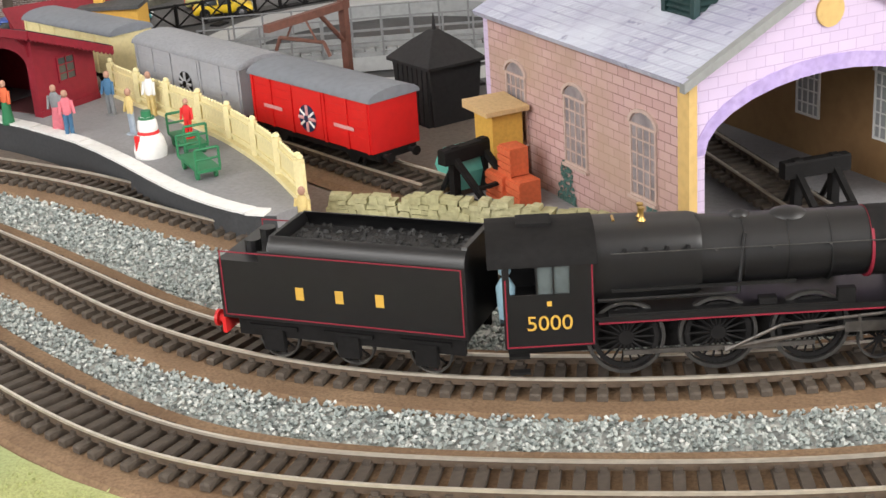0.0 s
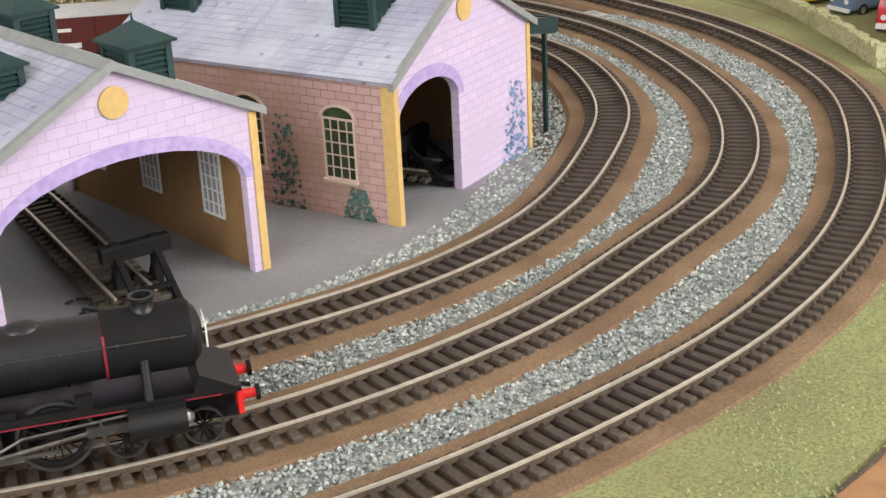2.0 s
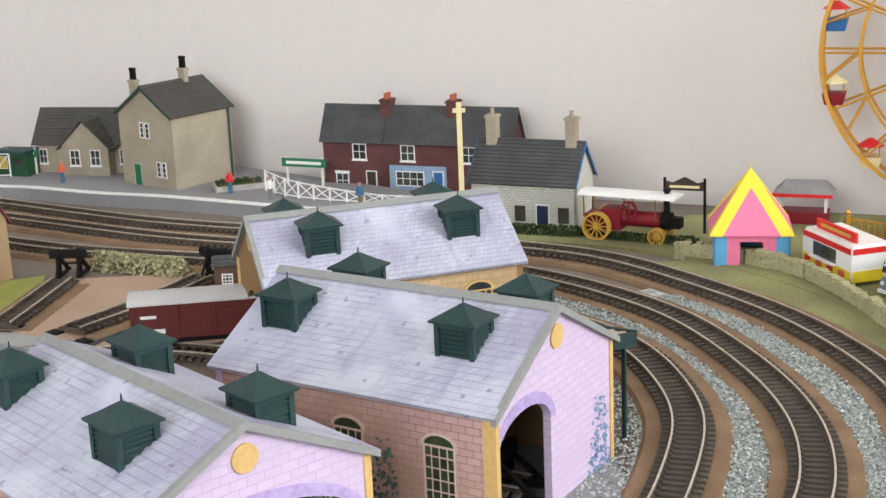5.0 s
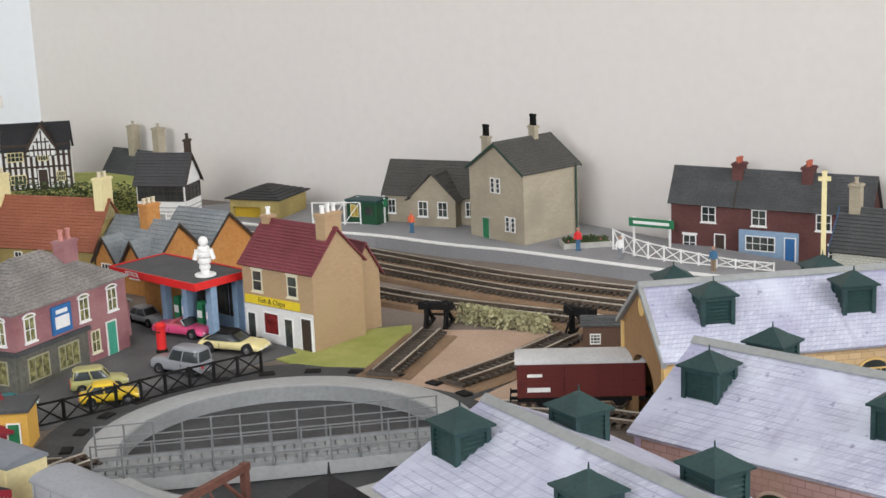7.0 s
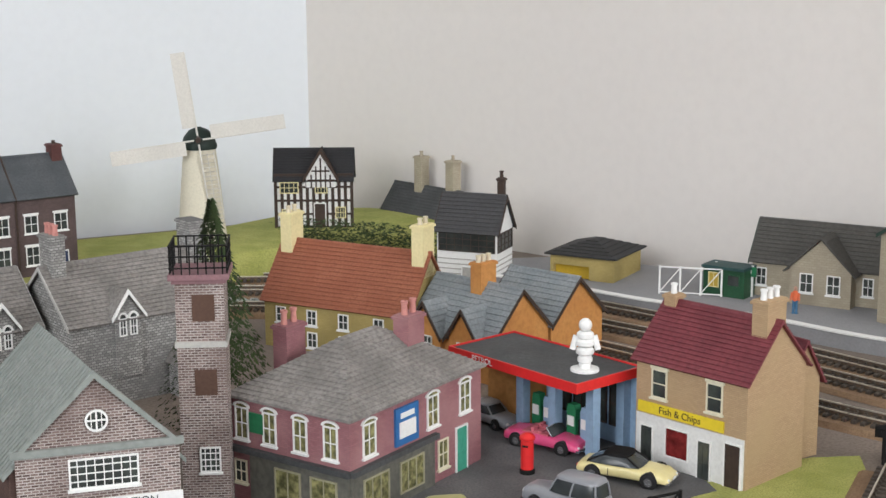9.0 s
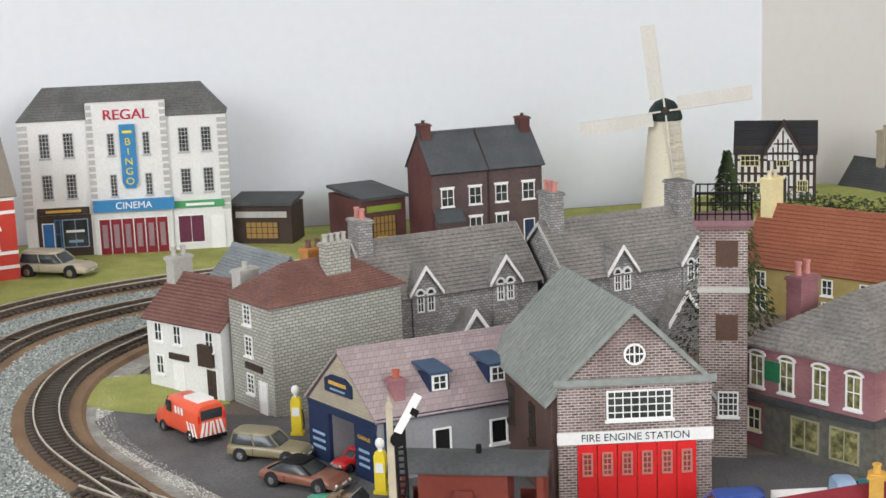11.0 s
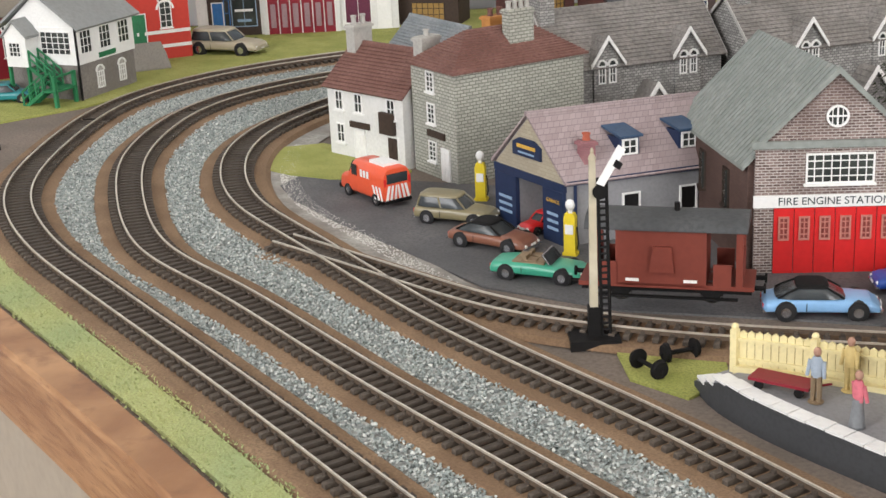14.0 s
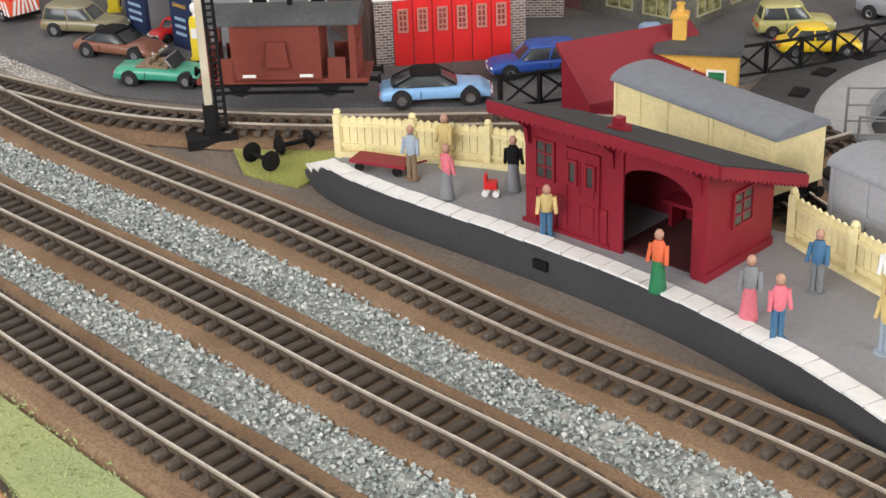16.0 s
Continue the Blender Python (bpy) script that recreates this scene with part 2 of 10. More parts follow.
class Geo:
    def __init__(self):
        self.v, self.f, self.s = [], [], []

    def add(self, verts, faces, slot=0):
        n = len(self.v)
        self.v += [tuple(v) for v in verts]
        self.f += [tuple(i + n for i in f) for f in faces]
        self.s += [slot] * len(faces)
        return self

    def box(self, x0, y0, z0, x1, y1, z1, slot=0):
        v = [(x, y, z) for z in (z0, z1) for y in (y0, y1) for x in (x0, x1)]
        return self.add(v, [(0, 2, 3, 1), (4, 5, 7, 6), (0, 1, 5, 4), (2, 6, 7, 3), (0, 4, 6, 2), (1, 3, 7, 5)], slot)

    def prism(self, poly, axis, c0, c1, slot=0):
        put = {"x": lambda a, b, c: (c, a, b), "y": lambda a, b, c: (a, c, b), "z": lambda a, b, c: (a, b, c)}[axis]
        n = len(poly)
        v = [put(a, b, c0) for a, b in poly] + [put(a, b, c1) for a, b in poly]
        f = [tuple(range(n))[::-1], tuple(range(n, 2 * n))] + [(i, (i + 1) % n, (i + 1) % n + n, i + n) for i in range(n)]
        return self.add(v, f, slot)

    def cyl(self, p, q, r, r2=None, n=12, slot=0):
        p, q = Vector(p), Vector(q)
        r2 = r if r2 is None else r2
        a = (q - p).normalized()
        u = a.orthogonal().normalized()
        w = a.cross(u)
        v = [c + rr * (math.cos(k * math.tau / n) * u + math.sin(k * math.tau / n) * w) for c, rr in ((p, r), (q, r2)) for k in range(n)]
        f = [tuple(range(n))[::-1], tuple(range(n, 2 * n))] + [(k, (k + 1) % n, (k + 1) % n + n, k + n) for k in range(n)]
        return self.add(v, f, slot)

    def turned(self, profile, c=(0, 0, 0), n=14, axis="z", slot=0, hoop=False):
        """A solid of revolution from (radius, height) pairs."""
        v = []
        for r, h in profile:
            for k in range(n):
                a, b = r * math.cos(k * math.tau / n), r * math.sin(k * math.tau / n)
                v.append({"z": (c[0] + a, c[1] + b, c[2] + h), "x": (c[0] + h, c[1] + a, c[2] + b), "y": (c[0] + a, c[1] + h, c[2] + b)}[axis])
        m = len(profile)
        f = [] if hoop else [tuple(range(n))[::-1], tuple(range((m - 1) * n, m * n))]
        f += [(i * n + k, i * n + (k + 1) % n, (i + 1) % m * n + (k + 1) % n, (i + 1) % m * n + k) for i in range(m if hoop else m - 1) for k in range(n)]
        return self.add(v, f, slot)

    def ball(self, c, rx, ry=None, rz=None, n=10, slot=0):
        ry, rz = ry or rx, rz or rx
        v, m = [], n // 2 + 1
        for i in range(m):
            th = math.pi * (i + 0.02) / (m - 0.96)
            for k in range(n):
                v.append((c[0] + rx * math.sin(th) * math.cos(k * math.tau / n), c[1] + ry * math.sin(th) * math.sin(k * math.tau / n), c[2] + rz * math.cos(th)))
        f = [tuple(range(n)), tuple(range((m - 1) * n, m * n))[::-1]]
        f += [(i * n + k, (i + 1) * n + k, (i + 1) * n + (k + 1) % n, i * n + (k + 1) % n) for i in range(m - 1) for k in range(n)]
        return self.add(v, f, slot)

    def loft(self, rings, slot=0):
        """Rings of equal count, joined and capped."""
        n, m = len(rings[0]), len(rings)
        f = [tuple(range(n))[::-1], tuple(range((m - 1) * n, m * n))]
        f += [(i * n + k, i * n + (k + 1) % n, (i + 1) * n + (k + 1) % n, (i + 1) * n + k) for i in range(m - 1) for k in range(n)]
        return self.add([p for r in rings for p in r], f, slot)

    def mesh(self, name, mats, smooth=False):
        me = bpy.data.meshes.new(name)
        me.from_pydata([(x * MM, y * MM, z * MM) for x, y, z in self.v], [], self.f)
        for m in mats if isinstance(mats, (list, tuple)) else [mats]:
            me.materials.append(m)
        me.polygons.foreach_set("material_index", self.s)
        bm = bmesh.new()
        bm.from_mesh(me)
        bmesh.ops.recalc_face_normals(bm, faces=bm.faces)
        bm.to_mesh(me)
        bm.free()
        if smooth:
            me.polygons.foreach_set("use_smooth", [True] * len(me.polygons))
            me.set_sharp_from_angle(angle=radians(38))
        return me


def thing(name, x, y, z, turn, label, category, group="", kind=""):
    """An empty at the base of a thing; x, y, z in millimetres, turn in degrees."""
    ob = new(name)
    ob.empty_display_size = 0.01
    ob.matrix_world = pose(x * MM, y * MM, z * MM, 0, 0, turn)
    return tagged(ob, label, category, group, kind)


def part(name, geo, mat, parent, label="", smooth=False):
    ob = new(name, geo.mesh(name, mat, smooth))
    ob.parent = parent
    if label:
        tagged(ob, label)
    return ob


def solo(name, geo, mat, label, category, x=0, y=0, z=0, turn=0, group="", kind="", smooth=False):
    """A thing of one mesh."""
    ob = new(name, geo.mesh(name, mat, smooth))
    ob.matrix_world = pose(x * MM, y * MM, z * MM, 0, 0, turn)
    return tagged(ob, label, category, group, kind)


def words(name, text, size, mat, parent, at, turn=(90, 0, 0), depth=0.15, wide=1.0, align="CENTER"):
    """Raised lettering; size and place in millimetres of the parent."""
    cu = bpy.data.curves.new(name, "FONT")
    cu.body, cu.size, cu.extrude, cu.align_x, cu.align_y = text, size * MM, depth * MM, align, "CENTER"
    tmp = bpy.data.objects.new(name, cu)
    scene.collection.objects.link(tmp)
    me = bpy.data.meshes.new_from_object(tmp.evaluated_get(bpy.context.evaluated_depsgraph_get()))
    bpy.data.objects.remove(tmp)
    me.materials.clear()
    me.materials.append(mat)
    ob = new(name, me)
    ob.parent = parent
    ob.matrix_basis = pose(at[0] * MM, at[1] * MM, at[2] * MM, *turn) @ Matrix.Diagonal((wide, 1, 1, 1))
    return ob


def spline(points, step, closed=False):
    """Points every step millimetres along a smooth line through the given ones."""
    p = [Vector(q) for q in points]
    n, out = len(p), []
    for i in range(n if closed else n - 1):
        a, b, c, d = (p[(i + k) % n] if closed else p[min(max(i + k, 0), n - 1)] for k in (-1, 0, 1, 2))
        for s in range(12):
            t = s / 12
            out.append(0.5 * (2 * b + (c - a) * t + (2 * a - 5 * b + 4 * c - d) * t * t + (3 * b - a - 3 * c + d) * t ** 3))
    out.append(out[0].copy() if closed else p[-1])
    for _ in range(3):
        out = [out[i] if i in (0, len(out) - 1) else (out[i - 1] + 2 * out[i] + out[i + 1]) / 4 for i in range(len(out))]
    res, carry = [out[0]], 0.0
    for a, b in zip(out, out[1:]):
        length = (b - a).length
        d = step - carry
        while d <= length and length > 1e-9:
            res.append(a.lerp(b, d / length))
            d += step
        carry = length - (d - step)
    return res


def smoothed(line, closed, sigma=5.0):
    """Evens out the small waves of a line without drawing in its curves."""
    def once(a):
        k = np.arange(-15, 16)
        w = np.exp(-0.5 * (k / sigma) ** 2)
        w /= w.sum()
        pad = np.vstack([a[-15:], a, a[:15]]) if closed else np.vstack([2 * a[0] - a[15:0:-1], a, 2 * a[-1] - a[-2:-17:-1]])
        return np.stack([np.convolve(pad[:, i], w, "valid") for i in (0, 1)], 1)
    a = np.array([(p.x, p.y) for p in (line[:-1] if closed else line)])
    if len(a) < 32:
        return line
    g = once(a)
    out = [Vector(p) for p in g + (g - once(g))]
    return out + [out[0].copy()] if closed else out


def tangents(line):
    return [(line[min(i + 1, len(line) - 1)] - line[max(i - 1, 0)]).normalized() for i in range(len(line))]


def gauge_at(p):
    """How wide the track formation is built along the layout."""
    return float(np.interp(p.x, (-1150, -900, -700, -450, -200, 50), (0.92, 0.82, 0.75, 0.75, 0.86, 0.94)))


def band(geo, line, section, closed=False, slot=0, wide=None):
    """Sweeps a cross-section of (across, height) pairs along a line."""
    rings = []
    for p, t in zip(line, tangents(line)):
        s = Vector((t.y, -t.x))
        rings.append([(p.x + s.x * a * (wide(p) if wide else 1), p.y + s.y * a * (wide(p) if wide else 1), h) for a, h in section])
    if closed:
        n, m = len(section), len(rings) - 1
        f = [(i * n + k, i * n + (k + 1) % n, ((i + 1) % m) * n + (k + 1) % n, ((i + 1) % m) * n + k) for i in range(m) for k in range(n)]
        return geo.add([q for r in rings[:-1] for q in r], f, slot)
    return geo.loft(rings, slot)

# ---- the room ----
def wall_slab(name, a, b, z0, z1, thick, mat, holes=(), label="plain painted room wall"):
    """A straight wall from a to b in millimetres, with openings (from, to, sill, head) cut through."""
    ln = math.dist(a, b)
    g = Geo()
    x = 0
    for h0, h1, s, e in sorted(holes):
        g.box(x, 0, z0, h0, thick, z1)
        g.box(h0, 0, z0, h1, thick, s)
        g.box(h0, 0, e, h1, thick, z1)
        x = h1
    g.box(x, 0, z0, ln, thick, z1)
    return solo(name, g, mat, label, "wall", a[0], a[1], 0, math.degrees(math.atan2(b[1] - a[1], b[0] - a[0])), kind="structure")


FLOOR, HEAD = -850, 1650
wall_slab("wall_back", (-1020, 1657), (2500, 518), FLOOR, HEAD, 100, wall_beige, label="smooth warm white plastered wall behind the layout")
wall_slab("wall_left", (-2620, -140), (-1020, 1657), FLOOR, HEAD, 100, wall_white, label="smooth white plastered wall beside the layout")
wall_slab("wall_right", (2500, 518), (2500, -1900), FLOOR, HEAD, 100, wall_white, [(200, 2000, 100, 1400)], "white wall with a wide window")
# unseen wall; its opening is made up to go with the rear fill
wall_slab("wall_front", (2500, -1900), (-2620, -1900), FLOOR, HEAD, 100, wall_white, [(2000, 4000, 300, 1450)], "white wall with an added unseen opening")
wall_slab("wall_side", (-2620, -1900), (-2620, -140), FLOOR, HEAD, 100, wall_white)
ROOM = [(-1020, 1760), (2620, 580), (2620, -2010), (-2730, -2010), (-2730, -140)]
solo("floor", Geo().prism(ROOM, "z", FLOOR - 50, FLOOR), floor_m, "dark brown carpeted floor", "floor", kind="structure")
solo("ceiling", Geo().prism(ROOM, "z", HEAD, HEAD + 50), ceiling_m, "white ceiling", "ceiling", kind="structure")

# ---- the board ----
EDGE = [(-1560, 560), (-1400, 580), (-1180, 540), (-980, 484), (-781, 441), (-612, 397), (-450, 335), (-300, 272), (-180, 245), (-60, 252), (40, 285), (130, 345), (201, 422), (262, 569), (331, 739), (395, 910), (450, 1080), (480, 1165)]
edge_line = spline(EDGE, 25)
board = [(p.x, p.y) for p in edge_line] + [(-1020, 1650), (-1660, 930)]
PIT, PIT_R = (-352, 800), 104
k_cut = next(k for k, p in enumerate(edge_line) if p.x > PIT[0])
y_front = edge_line[k_cut].lerp(edge_line[k_cut - 1], 0.5).y
y_back = 1650 + (PIT[0] + 1020) * (1165 - 1650) / (480 + 1020)
pit_arc = [(PIT[0] - PIT_R * math.sin(math.pi * k / 32), PIT[1] - PIT_R * math.cos(math.pi * k / 32)) for k in range(65)]
west = board[:k_cut] + [(PIT[0], y_front)] + pit_arc[:33] + [(PIT[0], y_back)] + board[-2:]
east = [(PIT[0], y_front)] + board[k_cut:-2] + [(PIT[0], y_back)] + pit_arc[32:]
solo("ground", Geo().prism(west, "z", -22, 0).prism(east, "z", -22, 0), base_m, "grey-brown scenic baseboard of a model railway", "baseboard", kind="structure")
g = Geo()
west_edge, east_edge = [p for p in edge_line if p.x < -120], [p for p in edge_line if p.x > -130]
band(g, west_edge, [(0.5, -34), (19, -34), (19, 1), (17, 3), (2, 3), (0.5, 1)])
band(g, east_edge, [(0.5, -24), (18, -24), (18, 1), (16, 3), (2, 3), (0.5, 1)])
solo("panel_west", band(Geo(), west_edge, [(-30, FLOOR), (12, FLOOR), (12, -36), (-30, -36)]), pm("beige_panel", (0.38, 0.33, 0.26), 0.7, 0.1, 160, 0.05), "plain beige panel under the board edge", "panel", kind="structure")
solo("cabinet_front", band(Geo(), east_edge, [(-30, FLOOR), (-12, FLOOR), (-12, -26), (-30, -26)]), pm("dark_brown_wood", (0.06, 0.022, 0.009), 0.5, 0.3, 160, 0.1), "dark brown panel under the board edge", "panel", kind="structure")
solo("trim", g, pine, "varnished pine edge board with knots", "edge board", kind="structure")


def slab(name, pts, z0, z1, mat, label, category, kind="structure"):
    return solo(name, Geo().prism(pts, "z", z0, z1), mat, label, category, kind=kind)


def patch(pts, step=30):
    return [(p.x, p.y) for p in spline(pts, step, True)][:-1]


# ---- tracks ----
T1 = [(-1136, 880), (-1110, 780), (-1056, 708), (-980, 655), (-913, 633), (-771, 589), (-685, 570), (-620, 558), (-548, 540), (-469, 519), (-426, 511), (-373, 500), (-280, 468), (-170, 444), (-105, 444), (-55, 460), (6, 501), (48, 538), (95, 609), (121, 720), (122, 772), (101, 859), (65, 910), (-20, 985), (-187, 1075), (-258, 1096), (-378, 1135), (-540, 1220), (-700, 1262), (-860, 1240), (-980, 1160), (-1080, 1040), (-1130, 950)]
T2 = [(-1205, 790), (-1135, 690), (-1044, 619), (-950, 568), (-871, 553), (-733, 520), (-659, 505), (-573, 487), (-476, 463), (-435, 455), (-330, 409), (-260, 376), (-193, 361), (-122, 368), (-72, 383), (-35, 398), (28, 437), (91, 498), (119, 543), (151, 596), (172, 640), (184, 720), (174, 804), (140, 903), (104, 959), (30, 1030), (-100, 1096), (-269, 1154), (-365, 1199), (-520, 1272), (-700, 1315), (-870, 1298), (-1010, 1220), (-1120, 1100), (-1195, 970), (-1218, 880)]
T3 = [(-1250, 728), (-1137, 602), (-1026, 542), (-903, 510), (-828, 493), (-726, 469), (-644, 448), (-554, 425), (-503, 414), (-450, 400), (-380, 376), (-300, 334), (-213, 299), (-146, 300), (-86, 312), (-28, 329), (14, 350), (68, 388), (129, 446), (173, 501), (217, 589), (240, 690), (243, 795), (206, 910), (150, 996), (70, 1082), (-80, 1140), (-279, 1202), (-400, 1260), (-540, 1330), (-700, 1370), (-880, 1350), (-1010, 1275), (-1130, 1180), (-1235, 1060), (-1290, 930), (-1292, 820)]
SIDING = [(-905, 620), (-831, 617), (-750, 614), (-697, 627), (-628, 656), (-583, 683), (-520, 706), (-462, 722)]
YARD = [(-452, 735), (-470, 690), (-420, 640), (-340, 592), (-262, 548), (-215, 524)]
STUB1, STUB2 = [(-326, 925), (-323, 975), (-320, 1040)], [(-272, 915), (-240, 970), (-212, 1036)]
STUB3 = [(-240, 862), (-180, 872), (-128, 850), (-20, 893)]
SHED_A = [(-232, 765), (-190, 690), (-150, 640), (-70, 528), (-60, 514)]
SHED_B = [(-226, 812), (-150, 750), (-91, 716), (25, 668), (40, 662)]
sleeper_mesh = Geo().prism([(-15, 3.4), (15, 3.4), (15, 5.0), (14.4, 5.5), (-14.4, 5.5), (-15, 5.0)], "x", -1.75, 1.75)
for s in (-1, 1):
    sleeper_mesh.box(-1.1, s * 8.4 - 1.9, 5.5, 1.1, s * 8.4 + 1.9, 6.6)
sleeper_data = sleeper_mesh.mesh("sleeper", sleeper_m)
LINES = {}


def track(points, label, closed, near=None, bed=True, rails=rail_m):
    """Underlay, two rails and sleepers along a line. near(p) picks the stretch whose sleepers are single objects."""
    fine = smoothed(spline(points, 6.4, closed), closed)
    low = 0.17 * len(LINES)
    LINES[label] = fine
    t = thing("railway_track", fine[0].x, fine[0].y, 0, 0, label, "railway track", kind="structure")
    t.matrix_world = pose(0, 0, 0)
    if bed:
        part("underlay", band(Geo(), fine, [(-27.5, 0.1 + low), (27.5, 0.1 + low), (23.5, 3.4 - low), (-23.5, 3.4 - low)], closed, wide=gauge_at), cork, t, "brown grainy track underlay")
    for s in (-1, 1):
        c = s * 8.8
        web = part("rail", band(Geo(), fine, [(c - 0.5, 5.4), (c + 0.5, 5.4), (c + 0.5, 7.5), (c - 0.5, 7.5)], closed, wide=gauge_at), rail_side, t, "dull brown rail")
        part("rail_head", band(Geo(), fine, [(c - 0.62, 7.5), (c + 0.62, 7.5), (c + 0.54, 8.3), (c - 0.54, 8.3)], closed, wide=gauge_at), rails, web, "bright worn rail head")
    rest, count = Geo(), 0
    for p, d in zip(fine, tangents(fine)):
        a = math.degrees(math.atan2(d.y, d.x))
        if near and near(p) and count < 300:
            o = new("sleeper", sleeper_data)
            o.parent = t
            o.matrix_basis = pose(p.x * MM, p.y * MM, 0, 0, 0, a + random.uniform(-1.2, 1.2)) @ Matrix.Diagonal((0.9 * gauge_at(p) + 0.1, gauge_at(p), 1, 1))
            count += 1
        else:
            m = Matrix.Translation((p.x, p.y, 0)) @ Matrix.Rotation(radians(a), 4, "Z") @ Matrix.Diagonal((0.9 * gauge_at(p) + 0.1, gauge_at(p), 1, 1))
            rest.add([m @ Vector(v) for v in sleeper_mesh.v], sleeper_mesh.f)
    if rest.v:
        tagged(part("sleepers", rest, sleeper_m, t), kind="stuff")
    return t


near = lambda p: p.y < 760 and p.x > -1150
track(T1, "inner curved track with nickel rails", True, near)
track(T2, "middle curved track with nickel rails", True, near)
track(T3, "outer curved track with nickel rails", True, near)
track(SIDING, "siding track towards the turntable", False)
track(YARD, "yard track behind the platform fence", False)
track(STUB1, "short turntable track with a buffer stop", False)
track(STUB2, "short turntable track ending at a buffer stop", False)
track(STUB3, "track into the stone engine shed", False, None, False)
track(SHED_A, "track through the pink engine shed", False, None, False)
track(SHED_B, "track through the second pink engine shed", False, None, False)


# ---- ballast between the tracks ----
def ballast(a, b, label, seed, keep=lambda p: p.y < 1000 or p.x < -800):
    rng = random.Random(seed)
    g = Geo()
    B = LINES[b]
    bed, base = [], Geo()
    for p in LINES[a]:
        q = min(B, key=lambda r: (r - p).length_squared)
        u = (q - p).normalized() * 22 * gauge_at(p)
        bed.append([p + u, q - u])
    for (c0, c1), (e0, e1) in zip(bed, bed[1:]):
        if not keep(c0):
            continue
        base.add([(c0.x, c0.y, 1.8), (c1.x, c1.y, 1.8), (e1.x, e1.y, 1.8), (e0.x, e0.y, 1.8)], [(0, 1, 2, 3)])
    solo("ballast_bed", base, stone_g, label + ", laid as a flat bed", "ballast", kind="structure")
    for p in LINES[a]:
        q = min(B, key=lambda r: (r - p).length_squared)
        gap = (q - p).length
        if not keep(p) or gap > 140:
            continue
        k = 24 * gauge_at(p)
        n = int(max(gap - 2 * k, 6) * 4.3)
        u = (q - p).normalized()
        w = Vector((-u.y, u.x))
        for _ in range(n):
            f = rng.uniform(k, max(gap - k, k + 6))
            c = p + u * f + w * rng.uniform(-4.5, 4.5)
            r = rng.uniform(0.5, 1.1)
            z = 1.6 + rng.uniform(0, 1.7)
            e = rng.uniform(0, 6.28)
            ring = [(c.x + r * rng.uniform(0.7, 1.2) * math.cos(e + i * 1.57), c.y + r * rng.uniform(0.7, 1.2) * math.sin(e + i * 1.57), z + rng.uniform(-0.4, 0.4)) for i in range(4)]
            top, low = (c.x + rng.uniform(-0.5, 0.5), c.y + rng.uniform(-0.5, 0.5), z + r * rng.uniform(0.5, 1.0)), (c.x, c.y, z - r)
            g.add(ring + [top, low], [(0, 1, 4), (1, 2, 4), (2, 3, 4), (3, 0, 4), (1, 0, 5), (2, 1, 5), (3, 2, 5), (0, 3, 5)])
    ob = solo("ballast", g, stone_m, label, "ballast", kind="stuff")
    return ob


def stone_material():
    m = bpy.data.materials.new("granite_chips")
    m.use_nodes = True
    nt = m.node_tree
    b = nt.nodes["Principled BSDF"]
    geo = nt.nodes.new("ShaderNodeNewGeometry")
    ramp = nt.nodes.new("ShaderNodeValToRGB")
    e = ramp.color_ramp.elements
    e[0].position, e[0].color = 0.0, (0.14, 0.158, 0.152, 1)
    e[1].position, e[1].color = 1.0, (0.62, 0.63, 0.6, 1)
    for pos, c in ((0.3, (0.28, 0.315, 0.3, 1)), (0.55, (0.345, 0.385, 0.365, 1)), (0.82, (0.43, 0.455, 0.43, 1))):
        n = ramp.color_ramp.elements.new(pos)
        n.color = c
    nt.links.new(geo.outputs["Random Per Island"], ramp.inputs[0])
    nt.links.new(ramp.outputs[0], b.inputs["Base Color"])
    b.inputs["Roughness"].default_value = 0.85
    return m


stone_m = stone_material()
K1, K2, K3 = "inner curved track with nickel rails", "middle curved track with nickel rails", "outer curved track with nickel rails"
ballast(K2, K1, "grey granite chippings between the tracks", 3)
ballast(K3, K2, "grey granite chippings between outer tracks", 4)
rng = random.Random(6)
edge_chips = Geo()
for p, d in zip(LINES[K1], tangents(LINES[K1])):
    if not (p.x > -20 and 470 < p.y < 830):
        continue
    n = Vector((-d.y, d.x))
    for _ in range(34):
        c = p + n * (24 + rng.random() ** 1.4 * (8 + 14 * min(1, max(0, (p.x - 20) / 80)))) + d * rng.uniform(-4, 4)
        r, e = rng.uniform(0.6, 1.3), rng.uniform(0, 6.28)
        rim4 = [(c.x + r * math.cos(e + i * 1.57), c.y + r * math.sin(e + i * 1.57), 0.9) for i in range(4)]
        edge_chips.add(rim4 + [(c.x, c.y, 0.9 + r)], [(0, 1, 4), (1, 2, 4), (2, 3, 4), (3, 0, 4)])
solo("ballast", edge_chips, stone_m, "loose granite chippings beside the shed yard", "ballast", kind="stuff")

# ---- ground cover ----
grass_w = pm("worn_fair_grass", (0.21, 0.19, 0.095), 0.95, 0.45, 800, 0.9, col2=(0.33, 0.36, 0.15), patch=11)
outer = LINES[K3]


def beside(line, off, keep):
    out = []
    for p, t in zip(line, tangents(line)):
        if keep(p):
            out.append((p.x + t.y * off, p.y - t.x * off))
    return out


